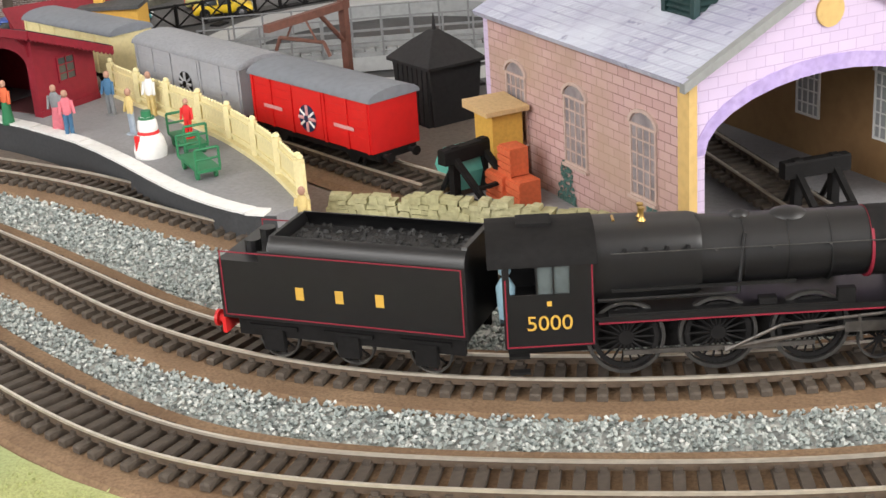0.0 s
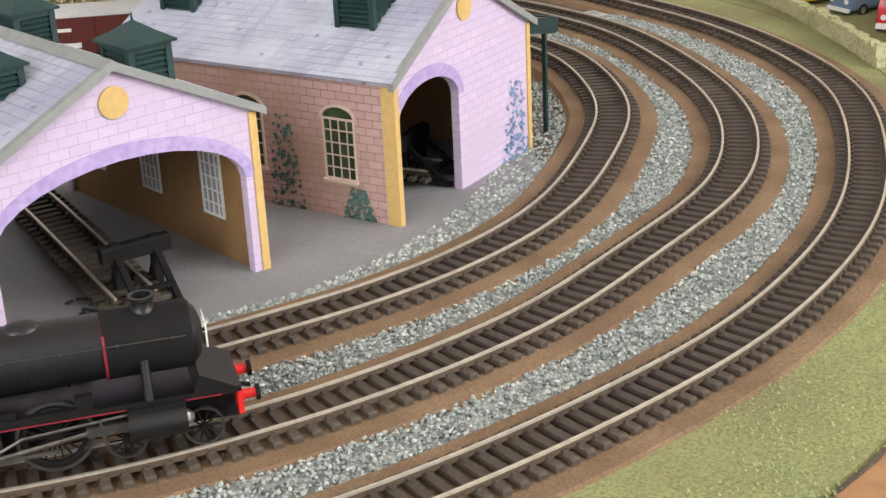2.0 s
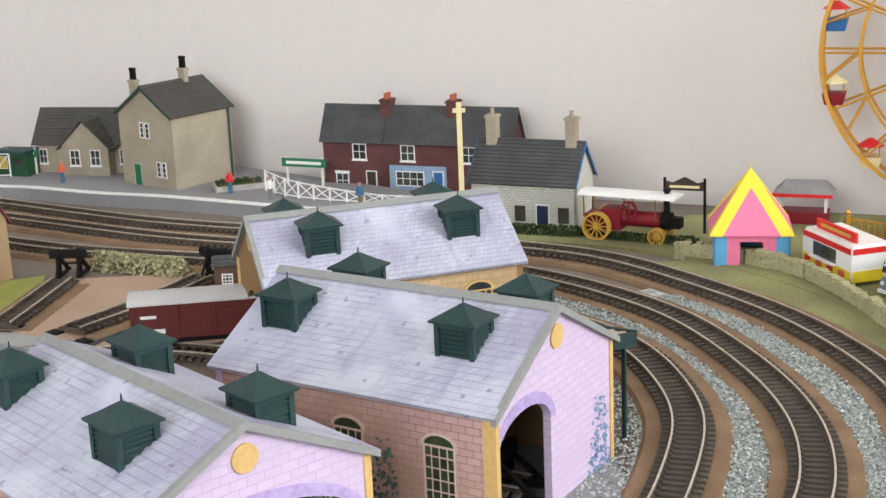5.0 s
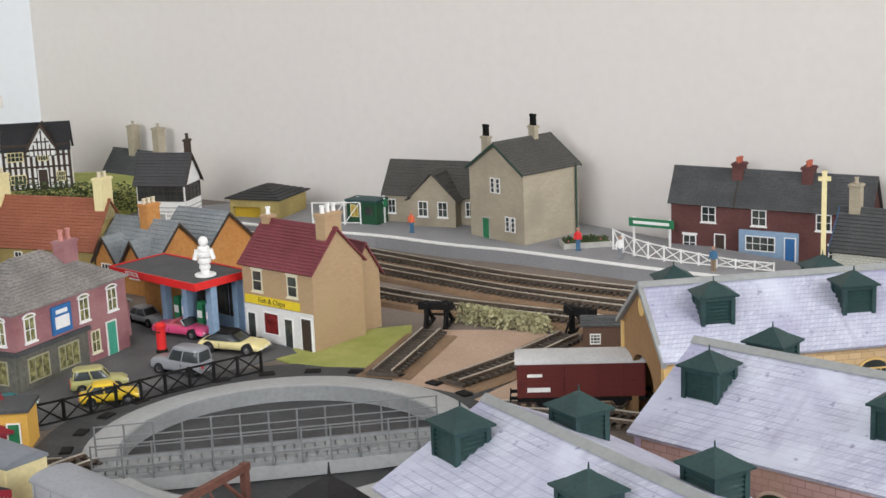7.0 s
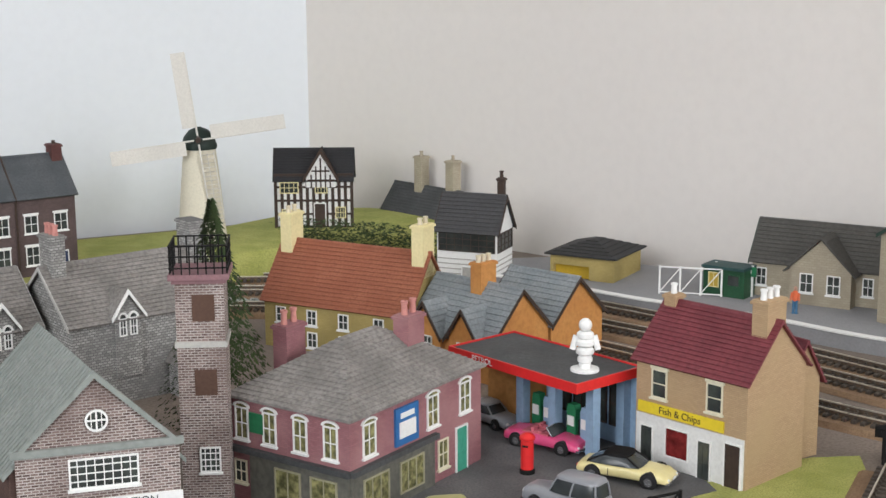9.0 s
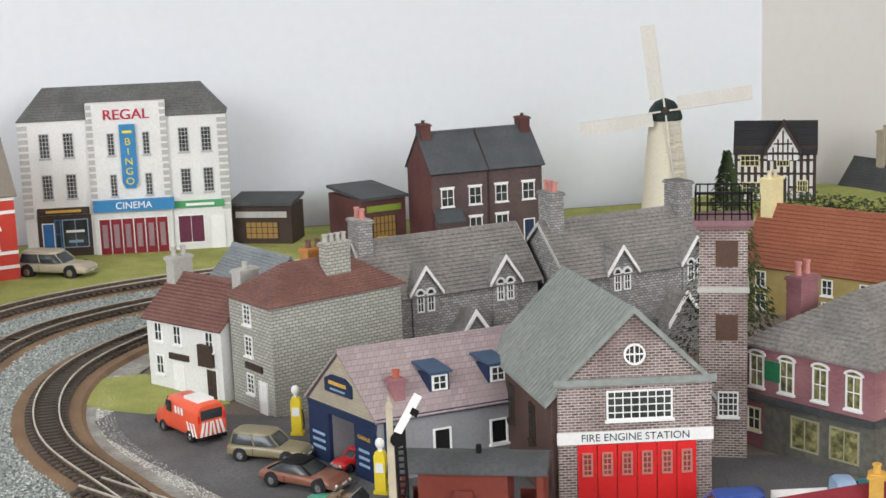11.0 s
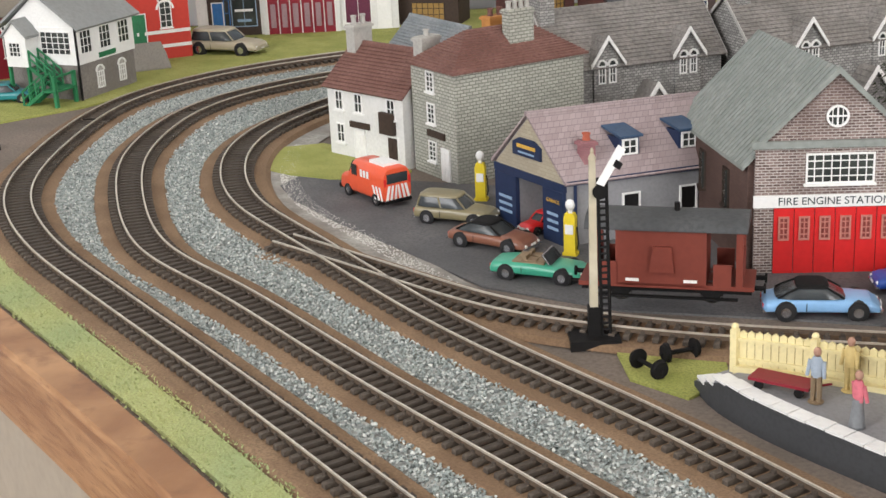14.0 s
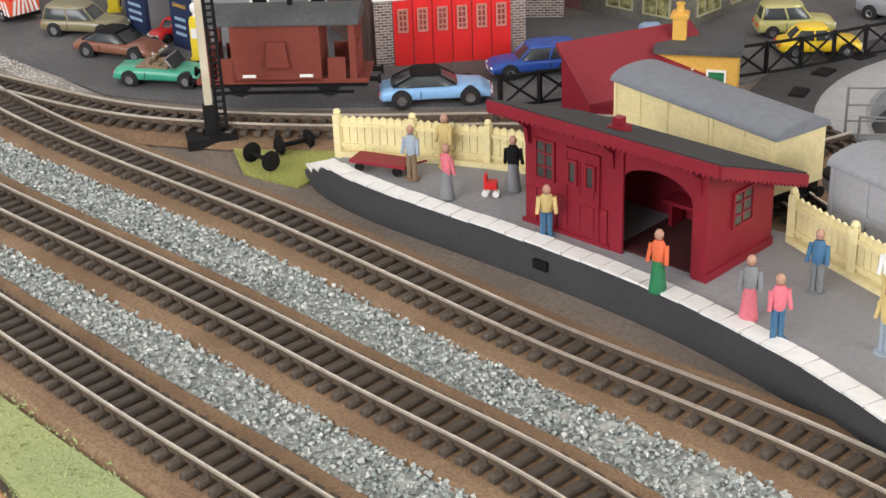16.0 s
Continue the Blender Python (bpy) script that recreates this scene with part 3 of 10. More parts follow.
front = beside(outer[::3], 22, lambda p: p.y < 1060 and p.x > -1140 and (p.y < 700 or p.x > 0))
front.sort(key=lambda q: math.atan2(q[0] + 450, 800 - q[1]))
inner_rim = [(p.x - t.y * 2, p.y + t.x * 2) for p, t in zip(edge_line, tangents(edge_line)) if p.y < 1150 and p.x > -1200]
for side, mt, nm in ((lambda p: p[0] < -100, grass_d, "pale green scatter grass along the board edge"), (lambda p: p[0] > -112, grass_w, "worn patchy green grass along the board edge")):
    slab("grass_front", [p for p in front if side(p)] + [p for p in inner_rim[::-1] if side(p)], 0, 2.2, mt, nm, "grass")
gt = Geo()
rng = random.Random(11)
for p, t in zip(edge_line, tangents(edge_line)):
    if p.x < -1200 or p.y > 700:
        continue
    for _ in range(230):
        off = rng.uniform(1, 24 if p.x < 180 else 60)
        c = (p.x - t.y * off + rng.uniform(-13, 13) * t.x, p.y + t.x * off + rng.uniform(-13, 13) * t.y)
        h, a = rng.uniform(0.4, 1.5), rng.uniform(0, 6.28)
        dx, dy = rng.uniform(0.3, 0.8) * math.cos(a), rng.uniform(0.3, 0.8) * math.sin(a)
        gt.add([(c[0] - dx, c[1] - dy, 2), (c[0] + dx, c[1] + dy, 2), (c[0] + rng.uniform(-1, 1), c[1] + rng.uniform(-1, 1), 2 + h), (c[0] - dy, c[1] + dx, 2)], [(0, 1, 2), (1, 3, 2), (3, 0, 2)])
solo("grass_tufts", gt, grass_d, "short pale green flock grass tufts", "grass", kind="stuff")
slab("grass_far_left", [(-1640, 930), (-1330, 640), (-1310, 760), (-1318, 900), (-1265, 1070), (-1150, 1215), (-1020, 1310), (-890, 1390), (-1020, 1630)], 0, 1.6, grass_m, "bright green scatter grass", "grass")
slab("grass_back_right", patch([(-40, 1165), (120, 1100), (225, 985), (268, 860), (284, 770), (322, 745), (384, 905), (432, 1070), (455, 1150), (200, 1210)]), 0, 2.7, grass_w, "worn green fairground grass", "grass")
slab("grass_garden", patch([(-430, 965), (-370, 945), (-335, 960), (-338, 1040), (-350, 1062), (-400, 1020)]), 0, 1.2, grass_m, "small green lawn beside the chip shop", "grass")
slab("grass_white_house", patch([(-1060, 790), (-1075, 745), (-1040, 720), (-975, 735), (-960, 775)]), 0, 1.2, grass_m, "small lawn before the white house", "grass")
slab("grass_signal", patch([(-690, 640), (-668, 600), (-640, 590), (-620, 600), (-640, 640)]), 0, 1.2, grass_m, "patch of grass by the signal", "grass")
slab("road_garage", [(-1012, 728), (-1004, 702), (-974, 686), (-921, 671), (-879, 662), (-822, 650), (-780, 640), (-705, 655), (-640, 690), (-560, 730), (-560, 800), (-600, 880), (-700, 820), (-790, 830), (-900, 775)], 0, 1.0, tarmac, "dark grey tarmac garage forecourt", "road")
slab("road_town", [(-600, 760), (-515, 790), (-490, 870), (-440, 935), (-410, 975), (-470, 1060), (-620, 1060), (-560, 960), (-580, 840), (-640, 820)], 0, 1.3, tarmac, "dark grey tarmac street by the public house", "road")
slab("yard_sand", [(-318, 920), (-262, 900), (-205, 1020), (-240, 1060), (-320, 1050)], 0, 1.4, sand, "buff ground between turntable tracks", "ground")
slab("yard_sand_shed", [(-250, 890), (-215, 868), (-150, 905), (-160, 950), (-200, 1010)], 0, 1.4, sand, "buff ground beside the stone shed", "ground")
slab("shed_apron", [(-260, 480), (-120, 470), (-40, 476), (40, 530), (95, 640), (80, 720), (-60, 780), (-180, 700)], 0, 0.8, paving, "grey yard surface round the engine sheds", "yard")

chalk = pm("chalky_ground", (0.4, 0.39, 0.355), 0.95, 0.5, 420, 0.7, col2=(0.24, 0.215, 0.19), patch=45)
by_track = lambda p: p.x < -770 and p.y < 850
verge_in, verge_out = beside(LINES[K1], -44, by_track), beside(LINES[K1], -20, by_track)
verge = Geo()
for (a0, a1), (b0, b1) in zip(zip(verge_in, verge_in[1:]), zip(verge_out, verge_out[1:])):
    if math.dist(a0, a1) < 30:
        verge.add([(*a0, 0.75), (*a1, 0.75), (*b1, 0.75), (*b0, 0.75)], [(0, 1, 2, 3)])
solo("chalk_verge", verge, chalk, "pale chalky ground between track and forecourt", "ground", kind="structure")
grit, rng = Geo(), random.Random(17)
for p, d in zip(LINES[K1], tangents(LINES[K1])):
    if not (by_track(p) and p.y < 760):
        continue
    for _ in range(34):
        c = p + Vector((-d.y, d.x)) * (29.5 + rng.random() ** 1.3 * 11) + d * rng.uniform(-3.4, 3.4)
        r, e = rng.uniform(0.3, 0.8), rng.uniform(0, 6.28)
        grit.add([(c.x + r * math.cos(e + i * 2.1), c.y + r * math.sin(e + i * 2.1), 0.7) for i in range(3)] + [(c.x, c.y, 0.9 + r * 0.7)], [(0, 1, 3), (1, 2, 3), (2, 0, 3)])
solo("loose_grit", grit, pm("chalky_grit", (0.55, 0.54, 0.5), 0.9, 0.3, 500, 0.2), "chalky white grit along the forecourt edge", "grit", kind="stuff")


# ---- buildings: kit ----
def face(side, w, d):
    """Maps (along, outwards, up) on a wall to the building's own axes."""
    return {"front": lambda a, b, c: (a, -b, c), "right": lambda a, b, c: (w + b, a, c), "left": lambda a, b, c: (-b, d - a, c), "back": lambda a, b, c: (w - a, d + b, c)}[side]


def fbox(g, m, a0, a1, b0, b1, c0, c1, slot=0):
    p, q = m(a0, b0, c0), m(a1, b1, c1)
    g.box(*(min(u, v) for u, v in zip(p, q)), *(max(u, v) for u, v in zip(p, q)), slot)


def window(t, m, a, c, w, h, nx=2, ny=2, frame=None, glass=None, sill=True, arch=0, lintel=None):
    """A window: frame with bars, pane, sill and lintel; a is its middle along the wall, c its foot."""
    frame, glass = frame or white_p, glass or glass_dark
    g = Geo()
    fw = 0.9
    for a0 in (a - w / 2, a + w / 2 - fw):
        fbox(g, m, a0, a0 + fw, 0, 0.9, c, c + h)
    for c0 in (c, c + h - fw):
        fbox(g, m, a - w / 2 + fw, a + w / 2 - fw, 0, 0.9, c0, c0 + fw)
    for i in range(1, nx):
        x = a - w / 2 + w * i / nx
        fbox(g, m, x - 0.25, x + 0.25, 0.1, 0.7, c + fw, c + h - fw)
    for i in range(1, ny):
        z = c + h * i / ny
        fbox(g, m, a - w / 2 + fw, a + w / 2 - fw, 0.1, 0.75, z - 0.25, z + 0.25)
    if arch:
        n = 8
        out = [(a + (w / 2 + 1.2) * math.cos(math.pi * k / n), c + h + (arch + 1.2) * math.sin(math.pi * k / n)) for k in range(n + 1)]
        inn = [(a + (w / 2 - 0.3) * math.cos(math.pi * k / n), c + h + arch * math.sin(math.pi * k / n)) for k in range(n + 1)]
        g.loft([[m(*p) for p in ((out[k][0], 0, out[k][1]), (out[k][0], 1.1, out[k][1]), (inn[k][0], 1.1, inn[k][1]), (inn[k][0], 0, inn[k][1]))] for k in range(n + 1)])
    if sill:
        fbox(g, m, a - w / 2 - 0.8, a + w / 2 + 0.8, 0, 1.8, c - 1.1, c)
    ob = part("window", g, frame, t)
    pg = Geo()
    fbox(pg, m, a - w / 2 + 0.3, a + w / 2 - 0.3, -0.6, 0.25, c + 0.3, c + h - 0.3)
    if arch:
        pts = [(a + (w / 2 - 0.3) * math.cos(math.pi * k / 8), c + h - 0.4 + arch * math.sin(math.pi * k / 8)) for k in range(9)]
        pg.add([m(p, b, q) for b in (-0.5, 0.25) for p, q in pts], [tuple(range(9)), tuple(range(9, 18))] + [(k, (k + 1) % 9, (k + 1) % 9 + 9, k + 9) for k in range(9)])
    part("pane", pg, glass, ob)
    if lintel:
        lg = Geo()
        fbox(lg, m, a - w / 2 - 1, a + w / 2 + 1, 0, 0.8, c + h, c + h + 1.8)
        part("lintel", lg, lintel, t)
    return ob


def door(t, m, a, w, h, mat, c=0, frame=None, panels=True):
    g = Geo()
    fbox(g, m, a - w / 2, a + w / 2, 0, 0.7, c, c + h)
    if panels:
        for i in (-1, 1):
            for z0, z1 in ((0.1, 0.42), (0.52, 0.9)):
                fbox(g, m, a + i * w * 0.23 - w * 0.16, a + i * w * 0.23 + w * 0.16, 0.7, 1.0, c + h * z0, c + h * z1)
    ob = part("door", g, mat, t)
    fg = Geo()
    for x in (a - w / 2 - 0.9, a + w / 2):
        fbox(fg, m, x, x + 0.9, 0, 1.1, c, c + h)
    fbox(fg, m, a - w / 2 - 0.9, a + w / 2 + 0.9, 0, 1.1, c + h, c + h + 0.9)
    part("door_frame", fg, frame or white_p, ob)
    return ob


def slope(g, axis, a0, a1, low, high, n, th=1.5):
    """A roof slope in n stepped courses from low to high, each (across, height)."""
    (b0, z0), (b1, z1) = low, high
    ln = math.dist(low, high)
    nb, nz = -(z1 - z0) / ln, (b1 - b0) / ln
    if nz < 0:
        nb, nz = -nb, -nz
    poly = [low, high]
    for k in range(n - 1, -1, -1):
        s, e = k / n, (k + 1) / n
        for u, h in ((e, th * 0.6), (s, th)):
            poly.append((b0 + (b1 - b0) * u + nb * h, z0 + (z1 - z0) * u + nz * h))
    g.prism(poly, axis, a0, a1)


def gable_house(name, P, Q, d, he, hr, wall, roof, label, ridge="x", over=2.5, n=14, z=0, category="model house", verge=None, w=None, bay=None):
    """Walls and stepped roof over a rectangle whose front runs from P to Q. Returns the thing, width and depth."""
    w = w or math.dist(P, Q)
    t = thing(name, P[0], P[1], z, math.degrees(math.atan2(Q[1] - P[1], Q[0] - P[0])), label, category)
    g, r, back, cap = Geo(), Geo(), Geo(), Geo()
    if ridge == "x":
        g.prism([(0, 0), (d, 0), (d, he), (d / 2, hr), (0, he)], "x", 0, w)
        k = (hr - he) / (d / 2)
        slope(r, "x", -over, w + over, (-over, he - k * over), (d / 2, hr), n)
        slope(back, "x", -over, w + over, (d + over, he - k * over), (d / 2, hr), n)
        cap.prism([(d / 2 - 1.6, hr + 0.4), (d / 2 + 1.6, hr + 0.4), (d / 2 + 0.8, hr + 2.2), (d / 2 - 0.8, hr + 2.2)], "x", -over, w + over)
    else:
        if bay:
            g.prism([(0, 0), (bay[0], 0), (bay[0], bay[2]), (bay[1], bay[2]), (bay[1], 0), (w, 0), (w, he), (w / 2, hr), (0, he)], "y", 0, bay[3])
        g.prism([(0, 0), (w, 0), (w, he), (w / 2, hr), (0, he)], "y", bay[3] if bay else 0, d)
        k = (hr - he) / (w / 2)
        slope(r, "y", -over, d + over, (-over, he - k * over), (w / 2, hr), n)
        slope(back, "y", -over, d + over, (w + over, he - k * over), (w / 2, hr), n)
        cap.prism([(w / 2 - 1.6, hr + 0.4), (w / 2 + 1.6, hr + 0.4), (w / 2 + 0.8, hr + 2.2), (w / 2 - 0.8, hr + 2.2)], "y", -over, d + over)
    part("wall", g, wall, t)
    part("roof", r, roof, t)
    part("roof", back, roof, t)
    part("ridge_tile", cap, roof, t)
    if verge:
        v = Geo()
        if ridge == "x":
            for x in (-over - 0.8, w + over):
                for s in (-1, 1):
                    b = d / 2 + s * (d / 2 + over)
                    v.prism([(b, he - k * over - 1.5), (d / 2, hr - 1.5), (d / 2, hr + 1.4), (b, he - k * over + 1.4)], "x", x, x + 0.8)
        else:
            for y in (-over - 0.8, d + over):
                for s in (-1, 1):
                    b = w / 2 + s * (w / 2 + over)
                    v.prism([(b, he - k * over - 1.5), (w / 2, hr - 1.5), (w / 2, hr + 1.4), (b, he - k * over + 1.4)], "y", y, y + 0.8)
        part("bargeboard", v, verge, t)
    return t, w, d


def hip_roof(t, w, d, he, hr, inset, mat, n=14, over=2.5):
    g = Geo()
    half = min(w, d) / 2
    rings = []
    for k in range(n):
        for u, up in ((k / n, 1.1), ((k + 1) / n, 0.4)):
            a, b = -over + (half + over) * u * (inset / half if w > d else 1), -over + (half + over) * u * (inset / half if d >= w else 1)
            z = he + (hr - he) * u
            if not rings:
                rings.append([(a, b, z - 0.4), (w - a, b, z - 0.4), (w - a, d - b, z - 0.4), (a, d - b, z - 0.4)])
            rings.append([(a, b, z + up), (w - a, b, z + up), (w - a, d - b, z + up), (a, d - b, z + up)])
    g.loft(rings)
    part("roof", g, mat, t)


def chimney(t, x, y, z0, z1, mat, pots=2, potmat=None, sx=5, sy=9, ph=6):
    g = Geo()
    g.box(x - sx, y - sy, z0, x + sx, y + sy, z1 - 2.5)
    g.box(x - sx - 1, y - sy - 1, z1 - 2.5, x + sx + 1, y + sy + 1, z1 - 0.8)
    g.box(x - sx - 0.2, y - sy - 0.2, z1 - 0.8, x + sx + 0.2, y + sy + 0.2, z1)
    ob = part("chimney", g, mat, t)
    for k in range(pots):
        c = (x, y + (k - (pots - 1) / 2) * (2 * sy / max(pots, 1)), z1) if sy >= sx else (x + (k - (pots - 1) / 2) * (2 * sx / max(pots, 1)), y, z1)
        part("chimney_pot", Geo().turned([(1.9, 0), (1.6, ph * 0.75), (2.1, ph * 0.8), (2.1, ph), (1.3, ph), (1.2, ph * 0.6)], c, 10), potmat or mat, ob, smooth=True)
    return ob


# ---- engine sheds ----
shed_side = brick_mat("shed_pink_stone", (0.48, 0.31, 0.29), (0.56, 0.38, 0.36), (0.28, 0.17, 0.16), 7.5, 3.6, 0.014, 0.7, (0.42, 0.3, 0.22), 0.15)
shed_front = brick_mat("shed_lilac_stone", (0.58, 0.48, 0.66), (0.63, 0.52, 0.69), (0.46, 0.36, 0.53), 8, 4.0, 0.012, 0.7, (0.56, 0.46, 0.6), 0.15)
shed_buff = brick_mat("shed_buff_stone", (0.52, 0.37, 0.2), (0.6, 0.44, 0.25), (0.35, 0.24, 0.13), 8, 4.0, 0.012, 0.7, None, 0.15)
shed_roof = slate_print("shed_printed_slate")
shed_in = pm("shed_brown_card", (0.26, 0.15, 0.065), 0.85, 0.15, 200, 0.05)
ochre = pm("ochre_stone", (0.62, 0.42, 0.16), 0.75, 0.15, 300, 0.1)
ridge_grey = pm("grey_card_trim", (0.26, 0.27, 0.265), 0.7, 0.15, 300, 0.1)
ivy = pm("printed_ivy", (0.05, 0.12, 0.10), 0.9, 0.4, 700, 0.2, col2=(0.12, 0.22, 0.2))
ivy_blue = pm("printed_blue_ivy", (0.10, 0.25, 0.45), 0.9, 0.4, 700, 0.2, col2=(0.25, 0.42, 0.6))


def vent(t, x, y, z, mat):
    """A louvred roof ventilator with a pyramid cap."""
    g = Geo()
    g.box(x - 7.6, y - 8.6, z - 16, x + 7.6, y + 8.6, z + 11)
    for sx in (-1, 1):
        for sy in (-1, 1):
            g.box(x + sx * 8.2 - 1.3, y + sy * 9.2 - 1.3, z - 16, x + sx * 8.2 + 1.3, y + sy * 9.2 + 1.3, z + 11)
    g.box(x - 9.2, y - 10.2, z + 8.6, x + 9.2, y + 10.2, z + 11)
    ob = part("ventilator", g, mat, t)
    c = Geo()
    sq = lambda a, b, h: [(x - a, y - b, h), (x + a, y - b, h), (x + a, y + b, h), (x - a, y + b, h)]
    c.loft([sq(11, 12.4, z + 11), sq(11.2, 12.6, z + 12), sq(6, 6.6, z + 15.2), sq(0.8, 0.8, z + 19)])
    c.cyl((x, y, z + 18), (x, y, z + 22), 0.6, 0.3, 6)
    part("cap", c, mat, ob)
    slat = Geo()
    for k in range(9):
        zz = z - 11 + k * 2.2
        for s in (-1, 1):
            slat.add([(x - 7, y + s * 8.6, zz + 1.7), (x + 7, y + s * 8.6, zz + 1.7), (x + 7, y + s * 10.3, zz), (x - 7, y + s * 10.3, zz), (x - 7, y + s * 8.6, zz + 0.7), (x + 7, y + s * 8.6, zz + 0.7)], [(0, 1, 2, 3), (3, 2, 5, 4)])
            slat.add([(x + s * 7.6, y - 8, zz + 1.7), (x + s * 7.6, y + 8, zz + 1.7), (x + s * 9.3, y + 8, zz), (x + s * 9.3, y - 8, zz), (x + s * 7.6, y - 8, zz + 0.7), (x + s * 7.6, y + 8, zz + 0.7)], [(0, 1, 2, 3), (3, 2, 5, 4)])
    part("louvre", slat, mat, ob)


glass_pale = pm("shed_window_light", (0.35, 0.36, 0.36), 0.3, 0.2, 60, 0)


def arch_gable(w, he, hr, aw, ah, rise, mid=0.5):
    """A gable wall outline with an arched opening to the ground."""
    x0, x1 = w * mid - aw / 2, w * mid + aw / 2
    arc = [(w * mid - aw / 2 * math.cos(math.pi * k / 14), ah + rise * math.sin(math.pi * k / 14)) for k in range(15)]
    return [(0, 0), (x0, 0)] + arc + [(x1, 0), (w, 0), (w, he), (w / 2, hr), (0, he)]


def engine_shed(P, Q, d, he, hr, aw, ah, rise, side, front, label, vents, wins=3, plants=(), mid=0.5, corner=6, frame_m=None, glass_m=None):
    w = math.dist(P, Q)
    t = thing("engine_shed", P[0], P[1], 0, math.degrees(math.atan2(Q[1] - P[1], Q[0] - P[0])), label, "engine shed", "engine sheds in the yard")
    th = 4
    out = arch_gable(w, he, hr, aw, ah, rise, mid)
    part("front_wall", Geo().prism(out, "y", 0, th), front, t, "pale lilac stone gable with an arch")
    if front is shed_front:
        ring_o = [(w * mid - (aw / 2 + 4.5) * math.cos(math.pi * k / 14), ah + (rise + 6) * math.sin(math.pi * k / 14)) for k in range(15)]
        ring_i = [(w * mid - aw / 2 * math.cos(math.pi * k / 14), ah + rise * math.sin(math.pi * k / 14)) for k in range(15)]
        keep = [k for k in range(15) if 1.0 < ring_o[k][0] < w - 1.0]
        part("arch_band", Geo().prism([ring_o[k] for k in keep] + [ring_i[k] for k in keep][::-1], "y", -0.35, 0), violet, t, "violet printed band round the arch")
    part("rear_wall", Geo().prism(out, "y", d - th, d), front, t)
    for nm, x in (("side_wall", 0), ("side_wall", w - th)):
        part(nm, Geo().box(x, th, 0, x + th, d - th, he), side, t)
        inner = Geo()
        xi = th if x == 0 else w - th - 0.6
        inner.box(xi, th, 0, xi + 0.6, d - th, he - 1)
        part("lining", inner, shed_in, t)
        for i in range(wins):
            y = th + (d - 2 * th) / wins * (i + 0.5)
            window(t, (lambda a, b, c: (th + 0.6 + b, a, c)) if x == 0 else (lambda a, b, c: (w - th - 0.6 - b, a, c)), y, 18, 15, 28, 4, 5, white_p, glass_pale, False, 4)
    r = Geo()
    k = (hr - he) / (w / 2)
    for s, nm in ((-1, "l"), (1, "r")):
        b = w / 2 + s * (w / 2 + 3)
        slope(r, "y", -2, d + 2, (b, he - k * 3), (w / 2, hr), 1, 2.2)
    part("roof", r, shed_roof, t, "pale blue-grey printed slate roof")
    tr = Geo()
    tr.prism([(w / 2 - 4, hr + 0.2), (w / 2, hr + 3.2), (w / 2 + 4, hr + 0.2), (w / 2, hr - 1)], "y", -2.5, d + 2.5)
    for s in (-1, 1):
        b = w / 2 + s * (w / 2 + 4)
        tr.prism([(b, he - k * 4 - 1), (w / 2, hr - 1.0), (w / 2, hr + 2.6), (b, he - k * 4 + 2.4)], "y", -3.2, -0.2)
    part("verge", tr, ridge_grey, t, "grey verge and ridge")
    for x in (-0.6, w + 0.6 - corner):
        part("quoin", Geo().box(x, -0.8, 0, x + corner, th + corner * 0.6, he - 1), ochre, t, "ochre corner stones")
    part("roundel", Geo().cyl((w / 2, -0.9, hr - 13), (w / 2, 0, hr - 13), 6, 6, 20), ochre, t, "round ochre plaque")
    step = (d - 2 * th) / wins
    for sd in ("left", "right"):
        m = face(sd, w, d)
        for i in range(wins):
            window(t, m, th + step * (i + 0.5), 18, 17, 28, 4, 5, ochre if side != shed_side else frame_m, glass_m, True, 5)
    for i, (u, v) in enumerate(vents):
        xx = w * v
        zz = hr - k * abs(xx - w / 2)
        vent(t, xx, d * u, zz + 2, green_d)
    rng = random.Random(len(label))
    for sd, a0, a1, h, mt in plants:
        m = face(sd, w, d)
        g = Geo()
        for _ in range(170):
            a, c = rng.uniform(a0, a1), rng.uniform(0, 1) ** 1.5 * h
            a = (a0 + a1) / 2 + (a - (a0 + a1) / 2) * (1 - 0.6 * c / h)
            s = rng.uniform(0.5, 1.2)
            g.add([m(a - s, 0.15 + rng.uniform(0, 0.6), c), m(a + s * 0.3, 0.9, c - s), m(a + s, 0.3, c + s * 0.4), m(a, 0.8, c + s)], [(0, 1, 2), (0, 2, 3)])
        part("creeper", g, mt, t, "printed creeper on the wall")
    return t


violet = pm("violet_stone_band", (0.40, 0.31, 0.60), 0.75, 0.2, 300, 0.05, col2=(0.50, 0.40, 0.66), patch=60)
pale_frame = pm("pale_stone_frame", (0.62, 0.5, 0.42), 0.7, 0.15)
faded_frame = pm("faded_print_frame", (0.50, 0.38, 0.33), 0.75, 0.15)
faded_glass = pm("faded_print_pane", (0.24, 0.215, 0.225), 0.55, 0.35, 200, 0.0, col2=(0.33, 0.28, 0.28), patch=90)
green_glass = pm("dark_green_pane", (0.018, 0.032, 0.016), 0.3, 0.4, 200, 0.0, col2=(0.05, 0.085, 0.04), patch=120)
engine_shed((-101, 472), (-20, 559), 152, 68, 97, 106, 41, 21, shed_side, shed_front, "pink stone card engine shed with pale slate roof", [(0.26, 0.27), (0.88, 0.27), (0.18, 0.73), (0.78, 0.73)], plants=[("left", 120, 140, 16, ivy), ("left", 60, 75, 18, ivy)], corner=3.4, frame_m=faded_frame, glass_m=faded_glass)
